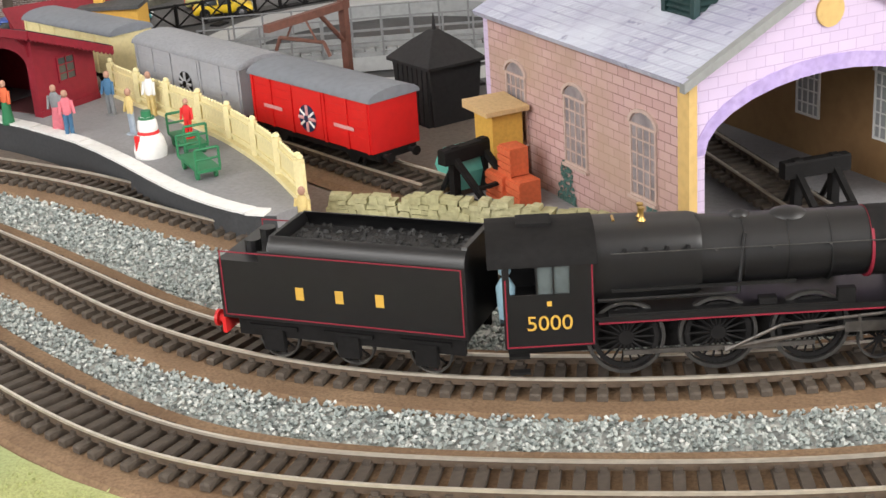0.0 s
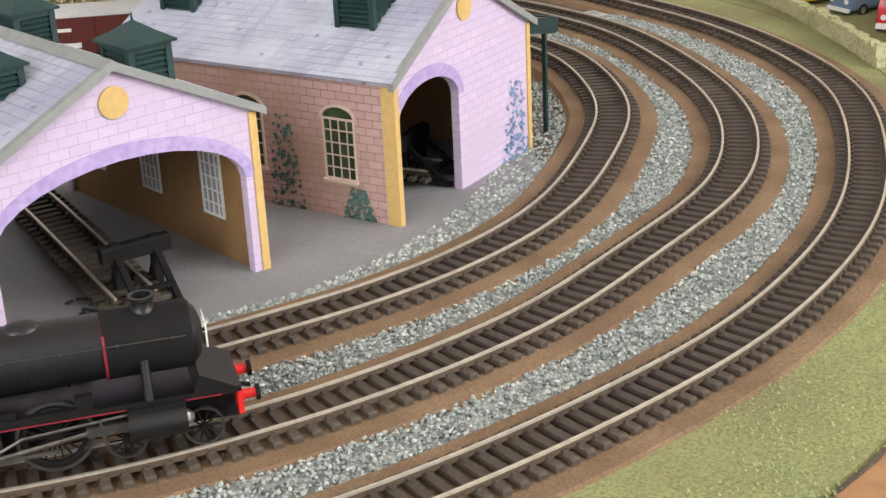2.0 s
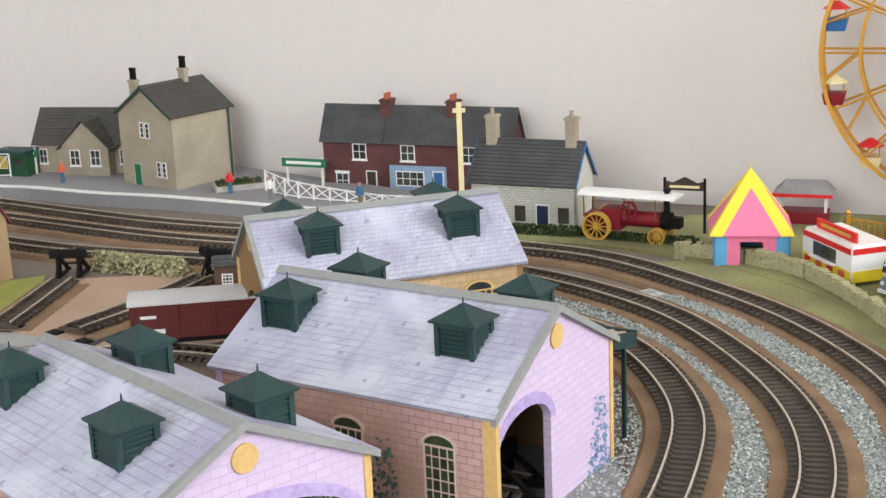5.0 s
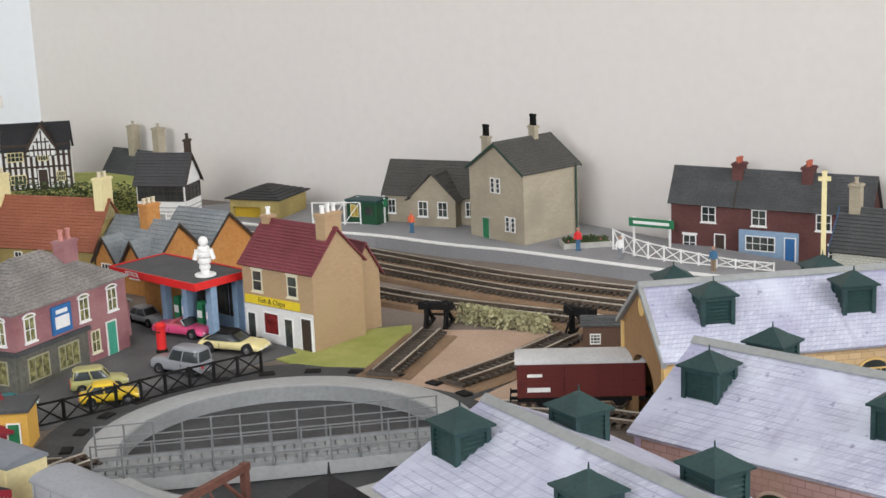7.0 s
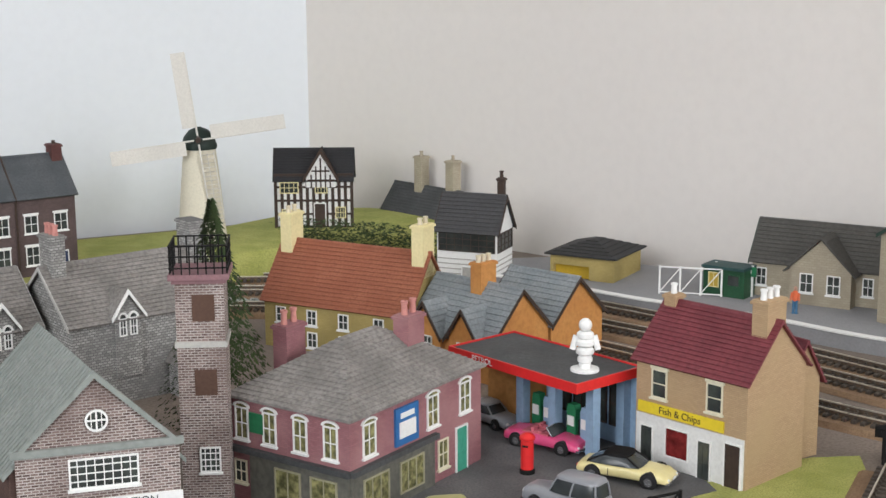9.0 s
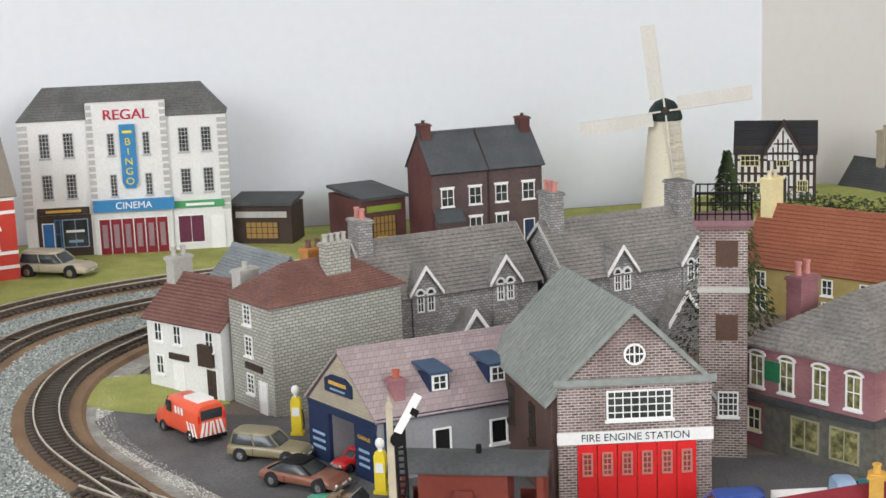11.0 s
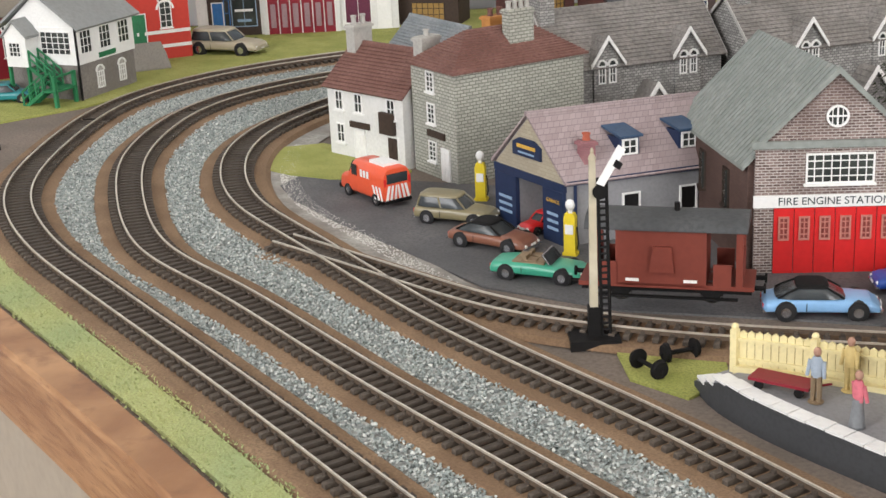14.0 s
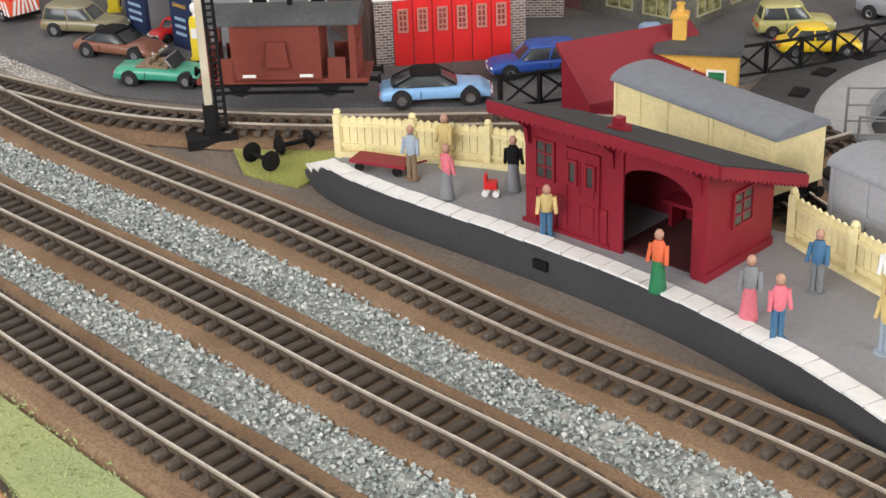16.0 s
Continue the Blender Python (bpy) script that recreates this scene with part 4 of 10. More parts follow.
shed_b = engine_shed((29, 603), (82, 707), 158, 65, 97, 48, 46, 13, shed_side, shed_front, "pink card engine shed with lilac gable", [(0.21, 0.27), (0.85, 0.27), (0.19, 0.73), (0.82, 0.73)], mid=0.235, corner=3.2, plants=[("left", 128, 146, 15, ivy), ("left", 88, 108, 44, ivy), ("front", 88, 116, 40, ivy_blue)], frame_m=pale_frame, glass_m=green_glass)
engine_shed((-150, 893), (-112, 806), 158, 61, 94, 48, 34, 15, shed_buff, shed_in, "buff stone engine shed with pale slate roof", [(0.17, 0.27), (0.79, 0.27), (0.24, 0.73), (0.8, 0.73)], frame_m=pale_frame, glass_m=glass_dark)
# glazed lean-to along the far side of the lilac shed
bw_, reach = math.dist((29, 603), (82, 707)), 27
lean = part("lean_to_roof", Geo().prism([(bw_ + 2, 63), (bw_ + reach, 57), (bw_ + reach, 59), (bw_ + 2, 65)], "y", 1, 96), pm("lean_to_glazing", (0.45, 0.47, 0.46), 0.35, 0.2, 300, 0.05), shed_b, "pale glazed lean-to roof")
for k in range(14):
    part("glazing_bar", Geo().prism([(bw_ + 2, 65), (bw_ + reach, 59), (bw_ + reach, 59.8), (bw_ + 2, 65.8)], "y", 4 + k * 6.8, 5.6 + k * 6.8), pm("buff_glazing_bar", (0.36, 0.30, 0.22), 0.7), lean)
part("fascia", Geo().box(bw_ + reach, -1, 53, bw_ + reach + 2, 97, 60.5).prism([(bw_ + 1, 58), (bw_ + reach, 52.5), (bw_ + reach, 60), (bw_ + 1, 66)], "y", -1, 0.8), green_d, shed_b, "dark green fascia")
for y in (4, 48, 92):
    part("post", Geo().box(bw_ + reach - 2.5, y, 0, bw_ + reach - 0.5, y + 2, 56.5), green_d, shed_b)

# ---- town: materials ----
cream_w = pm("cream_window_paint", (0.70, 0.66, 0.50), 0.6, 0.1, 500, 0.1)
tan_brick = brick_mat("tan_brick", (0.42, 0.29, 0.165), (0.48, 0.34, 0.2), (0.36, 0.25, 0.15), 3, 1.1, 0.02, 0.75, (0.44, 0.32, 0.18))
mauve_brick = brick_mat("mauve_brick", (0.27, 0.115, 0.13), (0.33, 0.15, 0.16), (0.22, 0.11, 0.115), 3, 1.1, 0.02, 0.7, (0.4, 0.22, 0.22))
dark_brick = brick_mat("dark_brick", (0.105, 0.075, 0.072), (0.14, 0.098, 0.092), (0.085, 0.062, 0.06), 3, 1.1, 0.02)
red_brick = brick_mat("red_brown_brick", (0.125, 0.052, 0.048), (0.16, 0.066, 0.06), (0.1, 0.048, 0.044), 3, 1.1, 0.02)
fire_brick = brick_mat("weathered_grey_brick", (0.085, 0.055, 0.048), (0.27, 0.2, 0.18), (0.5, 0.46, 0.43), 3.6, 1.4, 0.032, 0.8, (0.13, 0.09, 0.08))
grey_stone = brick_mat("grey_coursed_stone", (0.36, 0.365, 0.315), (0.47, 0.475, 0.41), (0.2, 0.2, 0.175), 4.4, 2.1, 0.035, 0.85, (0.29, 0.295, 0.265))
dark_stone = brick_mat("dark_flint_stone", (0.22, 0.215, 0.205), (0.42, 0.41, 0.39), (0.13, 0.13, 0.125), 3.2, 1.8, 0.035, 0.85, (0.17, 0.168, 0.165))
buff_stone = brick_mat("buff_rubble_stone", (0.38, 0.335, 0.25), (0.43, 0.38, 0.285), (0.33, 0.285, 0.21), 4, 2, 0.02, 0.85, (0.3, 0.26, 0.2))
white_stone = brick_mat("limewashed_stone", (0.55, 0.55, 0.5), (0.66, 0.66, 0.6), (0.35, 0.35, 0.3), 4, 2.2, 0.03, 0.85, (0.45, 0.46, 0.4))
render_white = pm("white_render", (0.68, 0.68, 0.66), 0.8, 0.12, 500, 0.2)
red_tile = pm("maroon_tile", (0.15, 0.03, 0.04), 0.6, 0.25, 400, 0.3, col2=(0.2, 0.045, 0.055))
brown_tile = pm("brown_tile", (0.16, 0.075, 0.06), 0.75, 0.3, 500, 0.5, col2=(0.22, 0.11, 0.09))
rust_tile = pm("rust_tile", (0.26, 0.085, 0.045), 0.75, 0.2, 500, 0.4, col2=(0.31, 0.11, 0.06))
blue_slate = pm("blue_grey_slate", (0.20, 0.225, 0.24), 0.7, 0.3, 500, 0.4, col2=(0.28, 0.3, 0.31))
zinc = pm("grey_green_sheet", (0.22, 0.245, 0.225), 0.6, 0.2, 300, 0.2, col2=(0.27, 0.29, 0.27))
cream_brick = brick_mat("cream_brick", (0.42, 0.33, 0.12), (0.48, 0.38, 0.15), (0.35, 0.27, 0.1), 3, 1.2, 0.02)
orange_wall = pm("orange_render", (0.50, 0.22, 0.06), 0.75, 0.2, 300, 0.2, col2=(0.56, 0.27, 0.08))
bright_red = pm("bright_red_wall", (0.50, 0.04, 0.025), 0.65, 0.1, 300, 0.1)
green_p = pm("green_paint", (0.02, 0.17, 0.07), 0.55, 0.2, 300, 0.1)
blue_p = pm("blue_paint", (0.03, 0.14, 0.36), 0.5, 0.15, 300, 0.1)
sky_p = pm("pale_blue_paint", (0.25, 0.36, 0.5), 0.55, 0.15, 300, 0.1)
navy_p = pm("navy_paint", (0.012, 0.025, 0.07), 0.5, 0.2, 300, 0.1)
teal_p = pm("teal_paint", (0.06, 0.32, 0.22), 0.5, 0.15, 300, 0.1)
mint_p = pm("mint_paint", (0.12, 0.45, 0.38), 0.5, 0.15, 300, 0.1)
yellow_p = pm("yellow_paint", (0.75, 0.58, 0.03), 0.5, 0.1, 300, 0.1)
gold_p = pm("gold_lettering", (0.60, 0.36, 0.06), 0.5, 0.15, 300, 0.0)
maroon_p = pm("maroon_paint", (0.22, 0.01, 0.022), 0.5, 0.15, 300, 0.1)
timber_d = pm("dark_timber", (0.045, 0.028, 0.02), 0.7, 0.3, 400, 0.2)
concrete = pm("pale_concrete", (0.40, 0.39, 0.36), 0.85, 0.2, 400, 0.2)
clay = pm("clay_pot", (0.40, 0.10, 0.055), 0.7, 0.2, 400, 0.1)
clay_pink = pm("pink_clay", (0.5, 0.22, 0.19), 0.7, 0.2, 400, 0.1)
cream_pot = pm("cream_clay", (0.62, 0.55, 0.40), 0.7, 0.2, 400, 0.1)
hedge_m = pm("hedge_foliage", (0.035, 0.06, 0.02), 0.95, 0.5, 700, 0.8, col2=(0.07, 0.10, 0.035))
lichen = pm("lichened_stone", (0.42, 0.40, 0.22), 0.9, 0.35, 500, 0.6, col2=(0.52, 0.49, 0.3))


def raised(t, name, m, a0, a1, c0, c1, mat, proud=0.8, label=""):
    g = Geo()
    fbox(g, m, a0, a1, 0, proud, c0, c1)
    return part(name, g, mat, t, label)


def sign(t, name, text, m, a, c, w, h, board_mat, ink, side, size, proud=1.2):
    """A fascia board with lettering on the front or right face."""
    b = raised(t, name, m, a - w / 2, a + w / 2, c, c + h, board_mat, proud)
    p = m(a, proud + 0.08, c + h / 2)
    words("lettering", text, size, ink, b, p, (90, 0, 0) if side == "front" else (90, 0, 90), 0.12)
    return b


# ---- fish shop ----
t, w, d = gable_house("chip_shop", (-466, 1011), (-396, 980), 56, 63, 91, tan_brick, red_tile, "tan brick chip shop with maroon tiled roof", verge=None, n=15, category="shop")
f, r = face("front", w, d), face("right", w, d)
raised(t, "shop_front", f, 1, w - 1, 0, 30, render_white, 0.8, "white shop front")
sign(t, "fascia_sign", "Fish & Chips", f, w * 0.42, 31, w * 0.78, 6.4, yellow_p, timber_d, "front", 5.8)
for a in (0.22, 0.72):
    window(t, f, w * a, 41, 11, 17, 1, 2, cream_w, glass_dark, True, 0, cream_w)
f = lambda a, b, c: (a, -0.8 - b, c)
window(t, f, w * 0.4, 8, 17, 18, 1, 1, white_p, pm("shop_glass_red", (0.16, 0.02, 0.02), 0.2, 0.6, 200, 0, patch=250), False)
for a in (0.12, 0.65):
    door(t, f, w * a, 8, 22, glass_dark, 1)
door(t, f, w * 0.9, 10, 25, timber_d, 1, panels=False)
chimney(t, w - 7, d / 2, 80, 104, tan_brick, 3, white_p, 5, 9, 6)
chimney(t, 4, d / 2, 80, 96, tan_brick, 1, white_p, 4, 4, 6)
gable_house("shop_annexe", (-384, 1036), (-368, 1060), 30, 48, 70, tan_brick, red_tile, "lean annexe with maroon tiled roof behind the shop", ridge="y", n=10, w=27, category="shop")

# ---- public house ----
P, Q = (-654, 872), (-574, 855)
t = thing("public_house", *P, 0, math.degrees(math.atan2(Q[1] - P[1], Q[0] - P[0])), "mauve brick public house with grey slate roof", "public house")
w, d = math.dist(P, Q), 122
part("wall", Geo().box(0, 0, 0, w, d, 59), mauve_brick, t)
hip_roof(t, w, d, 58, 86, 46, grey_tile, 17)
f, r = face("front", w, d), face("right", w, d)
for a in (0.1, 0.34, 0.6, 0.85):
    window(t, f, w * a, 35, 9.5, 18, 2, 2, white_p, glass_lit, True, 2)
for a in (0.13, 0.6, 0.86):
    window(t, r, d * a, 35, 11, 18, 2, 2, white_p, glass_lit, True, 2)
raised(t, "cornice", f, -1, w + 1, 28, 31, grey_slate, 3.5)
raised(t, "cornice", r, -1, d * 0.62, 28, 31, grey_slate, 3.5)
pub_timber = pm("pub_grey_timber", (0.1, 0.1, 0.085), 0.65, 0.3, 300, 0.2, col2=(0.15, 0.145, 0.12))
raised(t, "shop_front", f, 14, w, 0, 28, pub_timber, 1.6, "weathered grey-green timber pub front")
raised(t, "shop_front", r, 0, d * 0.6, 0, 28, pub_timber, 1.6, "weathered grey-green timber pub front")
for a in (0.5, 0.8):
    window(t, lambda u, b, c: f(u, b + 1.6, c), w * a, 6, 18, 18, 2, 1, pm("pub_window_frame", (0.32, 0.3, 0.2), 0.5), glass_lit, False)
for a in (0.16, 0.42):
    window(t, lambda u, b, c: r(u, b + 1.6, c), d * a, 6, 22, 18, 3, 1, MATS["pub_window_frame"], glass_lit, False)
window(t, f, w * 0.08, 10, 9, 13, 2, 2, cream_w, glass_dark, True)
window(t, r, d * 0.68, 8, 10, 17, 2, 2, cream_w, glass_lit, True)
door(t, r, d * 0.83, 10, 26, teal_p, 1)
raised(t, "notice_board", f, w * 0.17, w * 0.29, 40, 51, green_p, 1.0, "green notice board")
sb = raised(t, "hanging_sign", r, d * 0.31, d * 0.48, 33, 54, blue_p, 1.4, "blue painted inn sign with a ship picture")
raised(sb, "picture", r, d * 0.335, d * 0.455, 37, 46, white_p, 1.9)
raised(sb, "writing", r, d * 0.345, d * 0.445, 48, 51, white_p, 1.7)
part("side_annexe", Geo().box(2, d, 0, w - 20, d + 26, 30), mauve_brick, t, "low brick annexe")
part("annexe_roof", Geo().prism([(d, 40), (d + 28, 29), (d + 28, 31), (d, 42)], "x", 0, w - 18), grey_tile, t)
chimney(t, 6, d * 0.35, 60, 90, mauve_brick, 2, clay_pink, 5, 8, 8)
chimney(t, w * 0.66, d * 0.74, 68, 92, mauve_brick, 2, clay_pink, 5, 8, 8)


# ---- filling station ----
P, Q = (-591, 1028), (-492, 978)
t = thing("petrol_station", *P, 0, math.degrees(math.atan2(Q[1] - P[1], Q[0] - P[0])), "petrol station canopy with red fascia and blue pillars", "petrol station")
w, d = math.dist(P, Q), 56
part("canopy", Geo().box(1, 1, 46.4, w - 1, d - 1, 51), grey_slate, t, "flat grey felt canopy")
g = Geo()
g.box(0, 0, 46, w, 1, 52).box(0, d - 1, 46, w, d, 52).box(0, 1, 46, 1, d - 1, 52).box(w - 1, 1, 46, w, d - 1, 52)
fa = part("fascia", g, red_p, t, "bright red fascia")
words("lettering", "PETROL", 5.2, white_p, fa, (w * 0.28, -0.1, 49), (90, 0, 0), 0.1)
for x, y in ((w * 0.4, 22), (w * 0.65, 22), (w * 0.93, 22), (w * 0.4, d - 8), (w * 0.93, d - 8)):
    part("pillar", Geo().box(x - 3, y - 3, 0, x + 3, y + 3, 46.4), sky_p, t, "pale blue pillar")
part("back_wall", Geo().box(w * 0.38, d - 5, 0, w, d - 1.2, 46), sky_p, t)
for k in range(4):
    window(t, lambda a, b, c: (a, d - 5 - b, c), w * 0.46 + k * 15, 12, 13, 28, 2, 2, timber_d, glass_dark, False)
part("side_wall", Geo().box(1.5, d - 24, 0, w * 0.34, d - 1.5, 46), orange_wall, t, "orange brick kiosk wall")
P0 = Vector((-591, 1028))
ax = Vector((Q[0] - P[0], Q[1] - P[1])).normalized()
ay = Vector((-ax.y, ax.x))


def pump(x, y, z, turn, body, label, globe=True):
    t = thing("petrol_pump", x, y, z, turn, label, "petrol pump", "petrol pumps on the forecourts")
    if globe:
        t.matrix_world = t.matrix_world @ Matrix.Scale(0.84, 4)
    part("body", Geo().box(-4.5, -3, 0, 4.5, 3, 2).box(-3.6, -2.5, 2, 3.6, 2.5, 24).prism([(-3.6, 24), (3.6, 24), (2.6, 27), (-2.6, 27)], "y", -2.5, 2.5), body, t)
    part("dial", Geo().box(-2.6, -3.1, 14, 2.6, -2.4, 20), white_p, t, "white dial plate")
    if globe:
        part("globe", Geo().cyl((0, 0, 27), (0, 0, 29), 1.4, 1.4, 8).ball((0, 0, 32), 3.1, 2.2, 3.6, 12), white_p, t, "white glass globe", True)
    part("hose", Geo().cyl((4.2, 0, 18), (5.4, -1, 8), 0.5, 0.5, 6).cyl((5.4, -1, 8), (4.2, 0, 4), 0.5, 0.5, 6), black_d, t)


for k, mt in ((0.47, green_p), (0.56, sky_p), (0.74, green_p), (0.84, sky_p)):
    q = P0 + ax * (w * k) + ay * 28
    pump(q.x, q.y, 1, math.degrees(math.atan2(ax.y, ax.x)), mt, "small petrol pump under the red canopy", False)
st = Geo()
for z, r0 in ((3, 3.6), (7, 4.4), (12, 5.4), (17, 5.6), (21.5, 5.0)):
    st.turned([(r0 * 0.75, -2.4), (r0, -1.2), (r0, 1.2), (r0 * 0.75, 2.4)], (0, 0, z), 12)
st.ball((0, 0, 27.5), 4.0, 4.0, 4.2, 12).cyl((-5, 0, 21), (-7.5, -1, 13), 2.1, 1.8, 8).cyl((5, 0, 21), (7.5, -1, 13), 2.1, 1.8, 8).turned([(8.5, 0), (8.5, 1.4), (8, 1.6)], (0, 0, 0), 16)
solo("statue", st, white_p, "plain white statue on the petrol canopy", "statue", -497, 1010, 51, 20, smooth=True)

# ---- houses behind the filling station ----
t, w, d = gable_house("timber_house", (-669, 1146), (-596, 1118), 60, 32, 62, orange_wall, blue_slate, "orange rendered house with grey slate gables", n=10, verge=timber_d)
f = face("front", w, d)
for a in (0.25, 0.72):
    x = w * a
    g = Geo().prism([(x - 14, 18), (x + 14, 18), (x + 14, 30), (x, 50), (x - 14, 30)], "y", -5, 26)
    part("front_gable", g, orange_wall, t)
    rg = Geo()
    slope(rg, "y", -8, 28, (x - 17, 27), (x, 51), 7)
    slope(rg, "y", -8, 28, (x + 17, 27), (x, 51), 7)
    part("gable_roof", rg, blue_slate, t)
    for s in (-1, 1):
        part("bargeboard", Geo().prism([(x + s * 17, 25), (x, 49), (x, 52), (x + s * 17, 28)], "y", -9, -8), timber_d, t)
    window(t, lambda u, b, c: (u, -5 - b, c), x, 16, 13, 11, 3, 2, white_p, glass_dark, False)
chimney(t, w * 0.55, d / 2, 55, 78, orange_wall, 3, cream_pot, 5, 8, 5)
gable_house("timber_house", (-573, 1176), (-553, 1234), 60, 32, 60, orange_wall, blue_slate, "orange rendered house end with slate roof", ridge="y", n=10, verge=timber_d, w=62)
t, w, d = gable_house("farmhouse", (-795, 1156), (-669, 1142), 60, 38, 77, cream_brick, rust_tile, "long yellow brick farmhouse with rust red roof", n=16)
f = face("front", w, d)
for a in (0.12, 0.34, 0.56, 0.8):
    window(t, f, w * a, 20, 9, 12, 2, 2, white_p, glass_dark)
    window(t, f, w * a, 3, 9, 12, 2, 2, white_p, glass_dark)
chimney(t, 6, d / 2, 60, 99, cream_p, 2, cream_pot, 5, 8, 5)
chimney(t, w - 5, d / 2, 60, 99, cream_p, 2, cream_pot, 5, 8, 5)

# ---- hill, windmill and corner houses ----
hill = Geo()
hc = [(-1022, 1345), (-995, 1305), (-940, 1300), (-880, 1385), (-840, 1420), (-790, 1520), (-840, 1590), (-950, 1590), (-1010, 1440)]
hp = patch(hc, 25)
cx, cy = sum(p[0] for p in hp) / len(hp), sum(p[1] for p in hp) / len(hp)
hill.loft([[(cx + (x - cx) * k, cy + (y - cy) * k, z) for x, y in hp] for k, z in ((1, 0.5), (0.985, 12), (0.96, 22), (0.92, 28), (0.8, 30), (0.3, 31))])
solo("hill", hill, grass_m, "low green hill in the corner", "hill", kind="structure", smooth=True)
t = thing("windmill", -974, 1356, 30, 0, "cream windmill with black cap and white sails", "windmill")
part("tower", Geo().turned([(23, 0), (22, 10), (18.5, 50), (15, 86), (14.5, 90)], (0, 0, 0), 20), pm("cream_plaster", (0.62, 0.58, 0.46), 0.75, 0.12), t, smooth=True)
part("cap", Geo().turned([(16, 88), (16.5, 91), (14, 99), (9, 105), (2, 108)], (0, 0, 0), 16), pm("black_green_cap", (0.01, 0.022, 0.016), 0.6), t, smooth=True)
face_to = Vector((0.5, -0.86, 0))
side_v = Vector((0.86, 0.5, 0))
hub = Vector((0, 0, 98)) + face_to * 20
part("hub", Geo().cyl((0, 0, 98), hub + face_to * 3, 2.5, 2.5, 10), timber_d, t)
for k in range(4):
    a = radians(97 + 90 * k)
    u = side_v * math.cos(a) + Vector((0, 0, math.sin(a)))
    v = side_v * -math.sin(a) + Vector((0, 0, math.cos(a)))
    g = Geo()
    e0, e1 = hub + u * 4, hub + u * 80
    g.cyl(e0, e1, 0.9, 0.6, 6)
    for i in range(9):
        c0 = hub + u * (14 + i * 8)
        g.cyl(c0 - v * 1, c0 + v * 12, 0.4, 0.4, 5)
    quad = [hub + u * 12 + v * 0.5, hub + u * 80 + v * 0.5, hub + u * 80 + v * 12.5, hub + u * 12 + v * 12.5]
    if k == 2:
        g.cyl(hub + u * 12 + v * 12, hub + u * 80 + v * 12, 0.5, 0.5, 5)
        g.cyl(hub + u * 12 + v * 6, hub + u * 80 + v * 6, 0.4, 0.4, 5)
        for i in range(17):
            g.cyl(hub + u * (14 + i * 4) - v * 1, hub + u * (14 + i * 4) + v * 12, 0.4, 0.4, 5)
    else:
        g.add([p + face_to * s for s in (-0.3, 0.3) for p in quad], [(0, 1, 2, 3), (4, 5, 6, 7), (0, 1, 5, 4), (1, 2, 6, 5), (2, 3, 7, 6), (3, 0, 4, 7)])
    part("sail", g, pm("sail_canvas", (0.6, 0.58, 0.53), 0.7, 0.12), t, "white slatted sail")
for z0 in (22, 52):
    window(t, lambda a, b, c: tuple(face_to * (20.5 - 0.09 * c + b) + side_v * a + Vector((0, 0, c))), 0, z0, 6, 9, 2, 2, white_p, glass_dark, False)
t, w, d = gable_house("tudor_house", (-944, 1442), (-877, 1470), 24, 50, 74, white_p, pm("black_roof", (0.02, 0.02, 0.022), 0.7, 0.3), "black and white half-timbered house with dark roof", z=30, n=12)
f = face("front", w, d)
g = Geo()
for k in range(13):
    fbox(g, f, w * k / 12 - 1.5, w * k / 12 + 1.5, 0, 1.2, 0, 53)
for z0 in (0, 13, 26, 39, 51):
    fbox(g, f, 0, w, 0, 1.3, z0, z0 + 2)
part("timber_frame", g, timber_d, t, "black timber framing")
x = w * 0.6
part("front_gable", Geo().prism([(x - 14, 40), (x + 14, 40), (x + 14, 50), (x, 74), (x - 14, 50)], "y", -3, 20), white_p, t)
g = Geo()
for s in (-1, 1):
    g.prism([(x + s * 17, 44), (x, 72), (x, 77), (x + s * 17, 49)], "y", -5, 20)
part("gable_roof", g, timber_d, t)
g = Geo()
for dx in (-9, -4.5, 0, 4.5, 9):
    g.box(x + dx - 0.7, -4, 40, x + dx + 0.7, -3, 68 - abs(dx) * 1.75)
g.box(x - 13.4, -4, 46, x + 13.4, -3, 47.6).box(x - 8.6, -4, 55, x + 8.6, -3, 56.4)
part("gable_timber", g, timber_d, t, "black gable timbers")
for a, z0, ww in ((0.18, 34, 18), (0.6, 34, 12), (0.2, 8, 18), (0.85, 10, 10)):
    window(t, lambda u, b, c: f(u, b + 1.3, c), w * a, z0, ww, 11, 4, 2, cream_p, glass_dark, False)
door(t, lambda u, b, c: f(u, b + 1.3, c), w * 0.58, 10, 24, timber_d)
t.matrix_world = t.matrix_world @ Matrix.Scale(1.02, 4)
t, w, d = gable_house("corner_cottage", (-895, 1581), (-804, 1538), 40, 30, 56, white_stone, grey_slate, "low stone cottage with tall pale chimneys", z=0, n=11)
for a in (0.4, 0.88):
    chimney(t, w * a, d / 2, 45, 88, buff_stone, 1, buff_stone, 5.5, 5.5, 5)
hg = Geo()
rng = random.Random(5)
for _ in range(2600):
    s = rng.uniform(0, 1)
    c = Vector((-905, 1395, 22)).lerp(Vector((-745, 1440, 10)), s) + Vector((rng.gauss(0, 7), rng.gauss(0, 7), rng.uniform(0, 30)))
    q = rng.uniform(1.5, 3.2)
    a = rng.uniform(0, 6.28)
    hg.add([c + Vector((q * math.cos(a), q * math.sin(a), rng.uniform(-1, 1))), c + Vector((-q * math.sin(a), q * math.cos(a), rng.uniform(-1, 2))), c + Vector((-q * math.cos(a), -q * math.sin(a), rng.uniform(0, 2)))], [(0, 1, 2)])
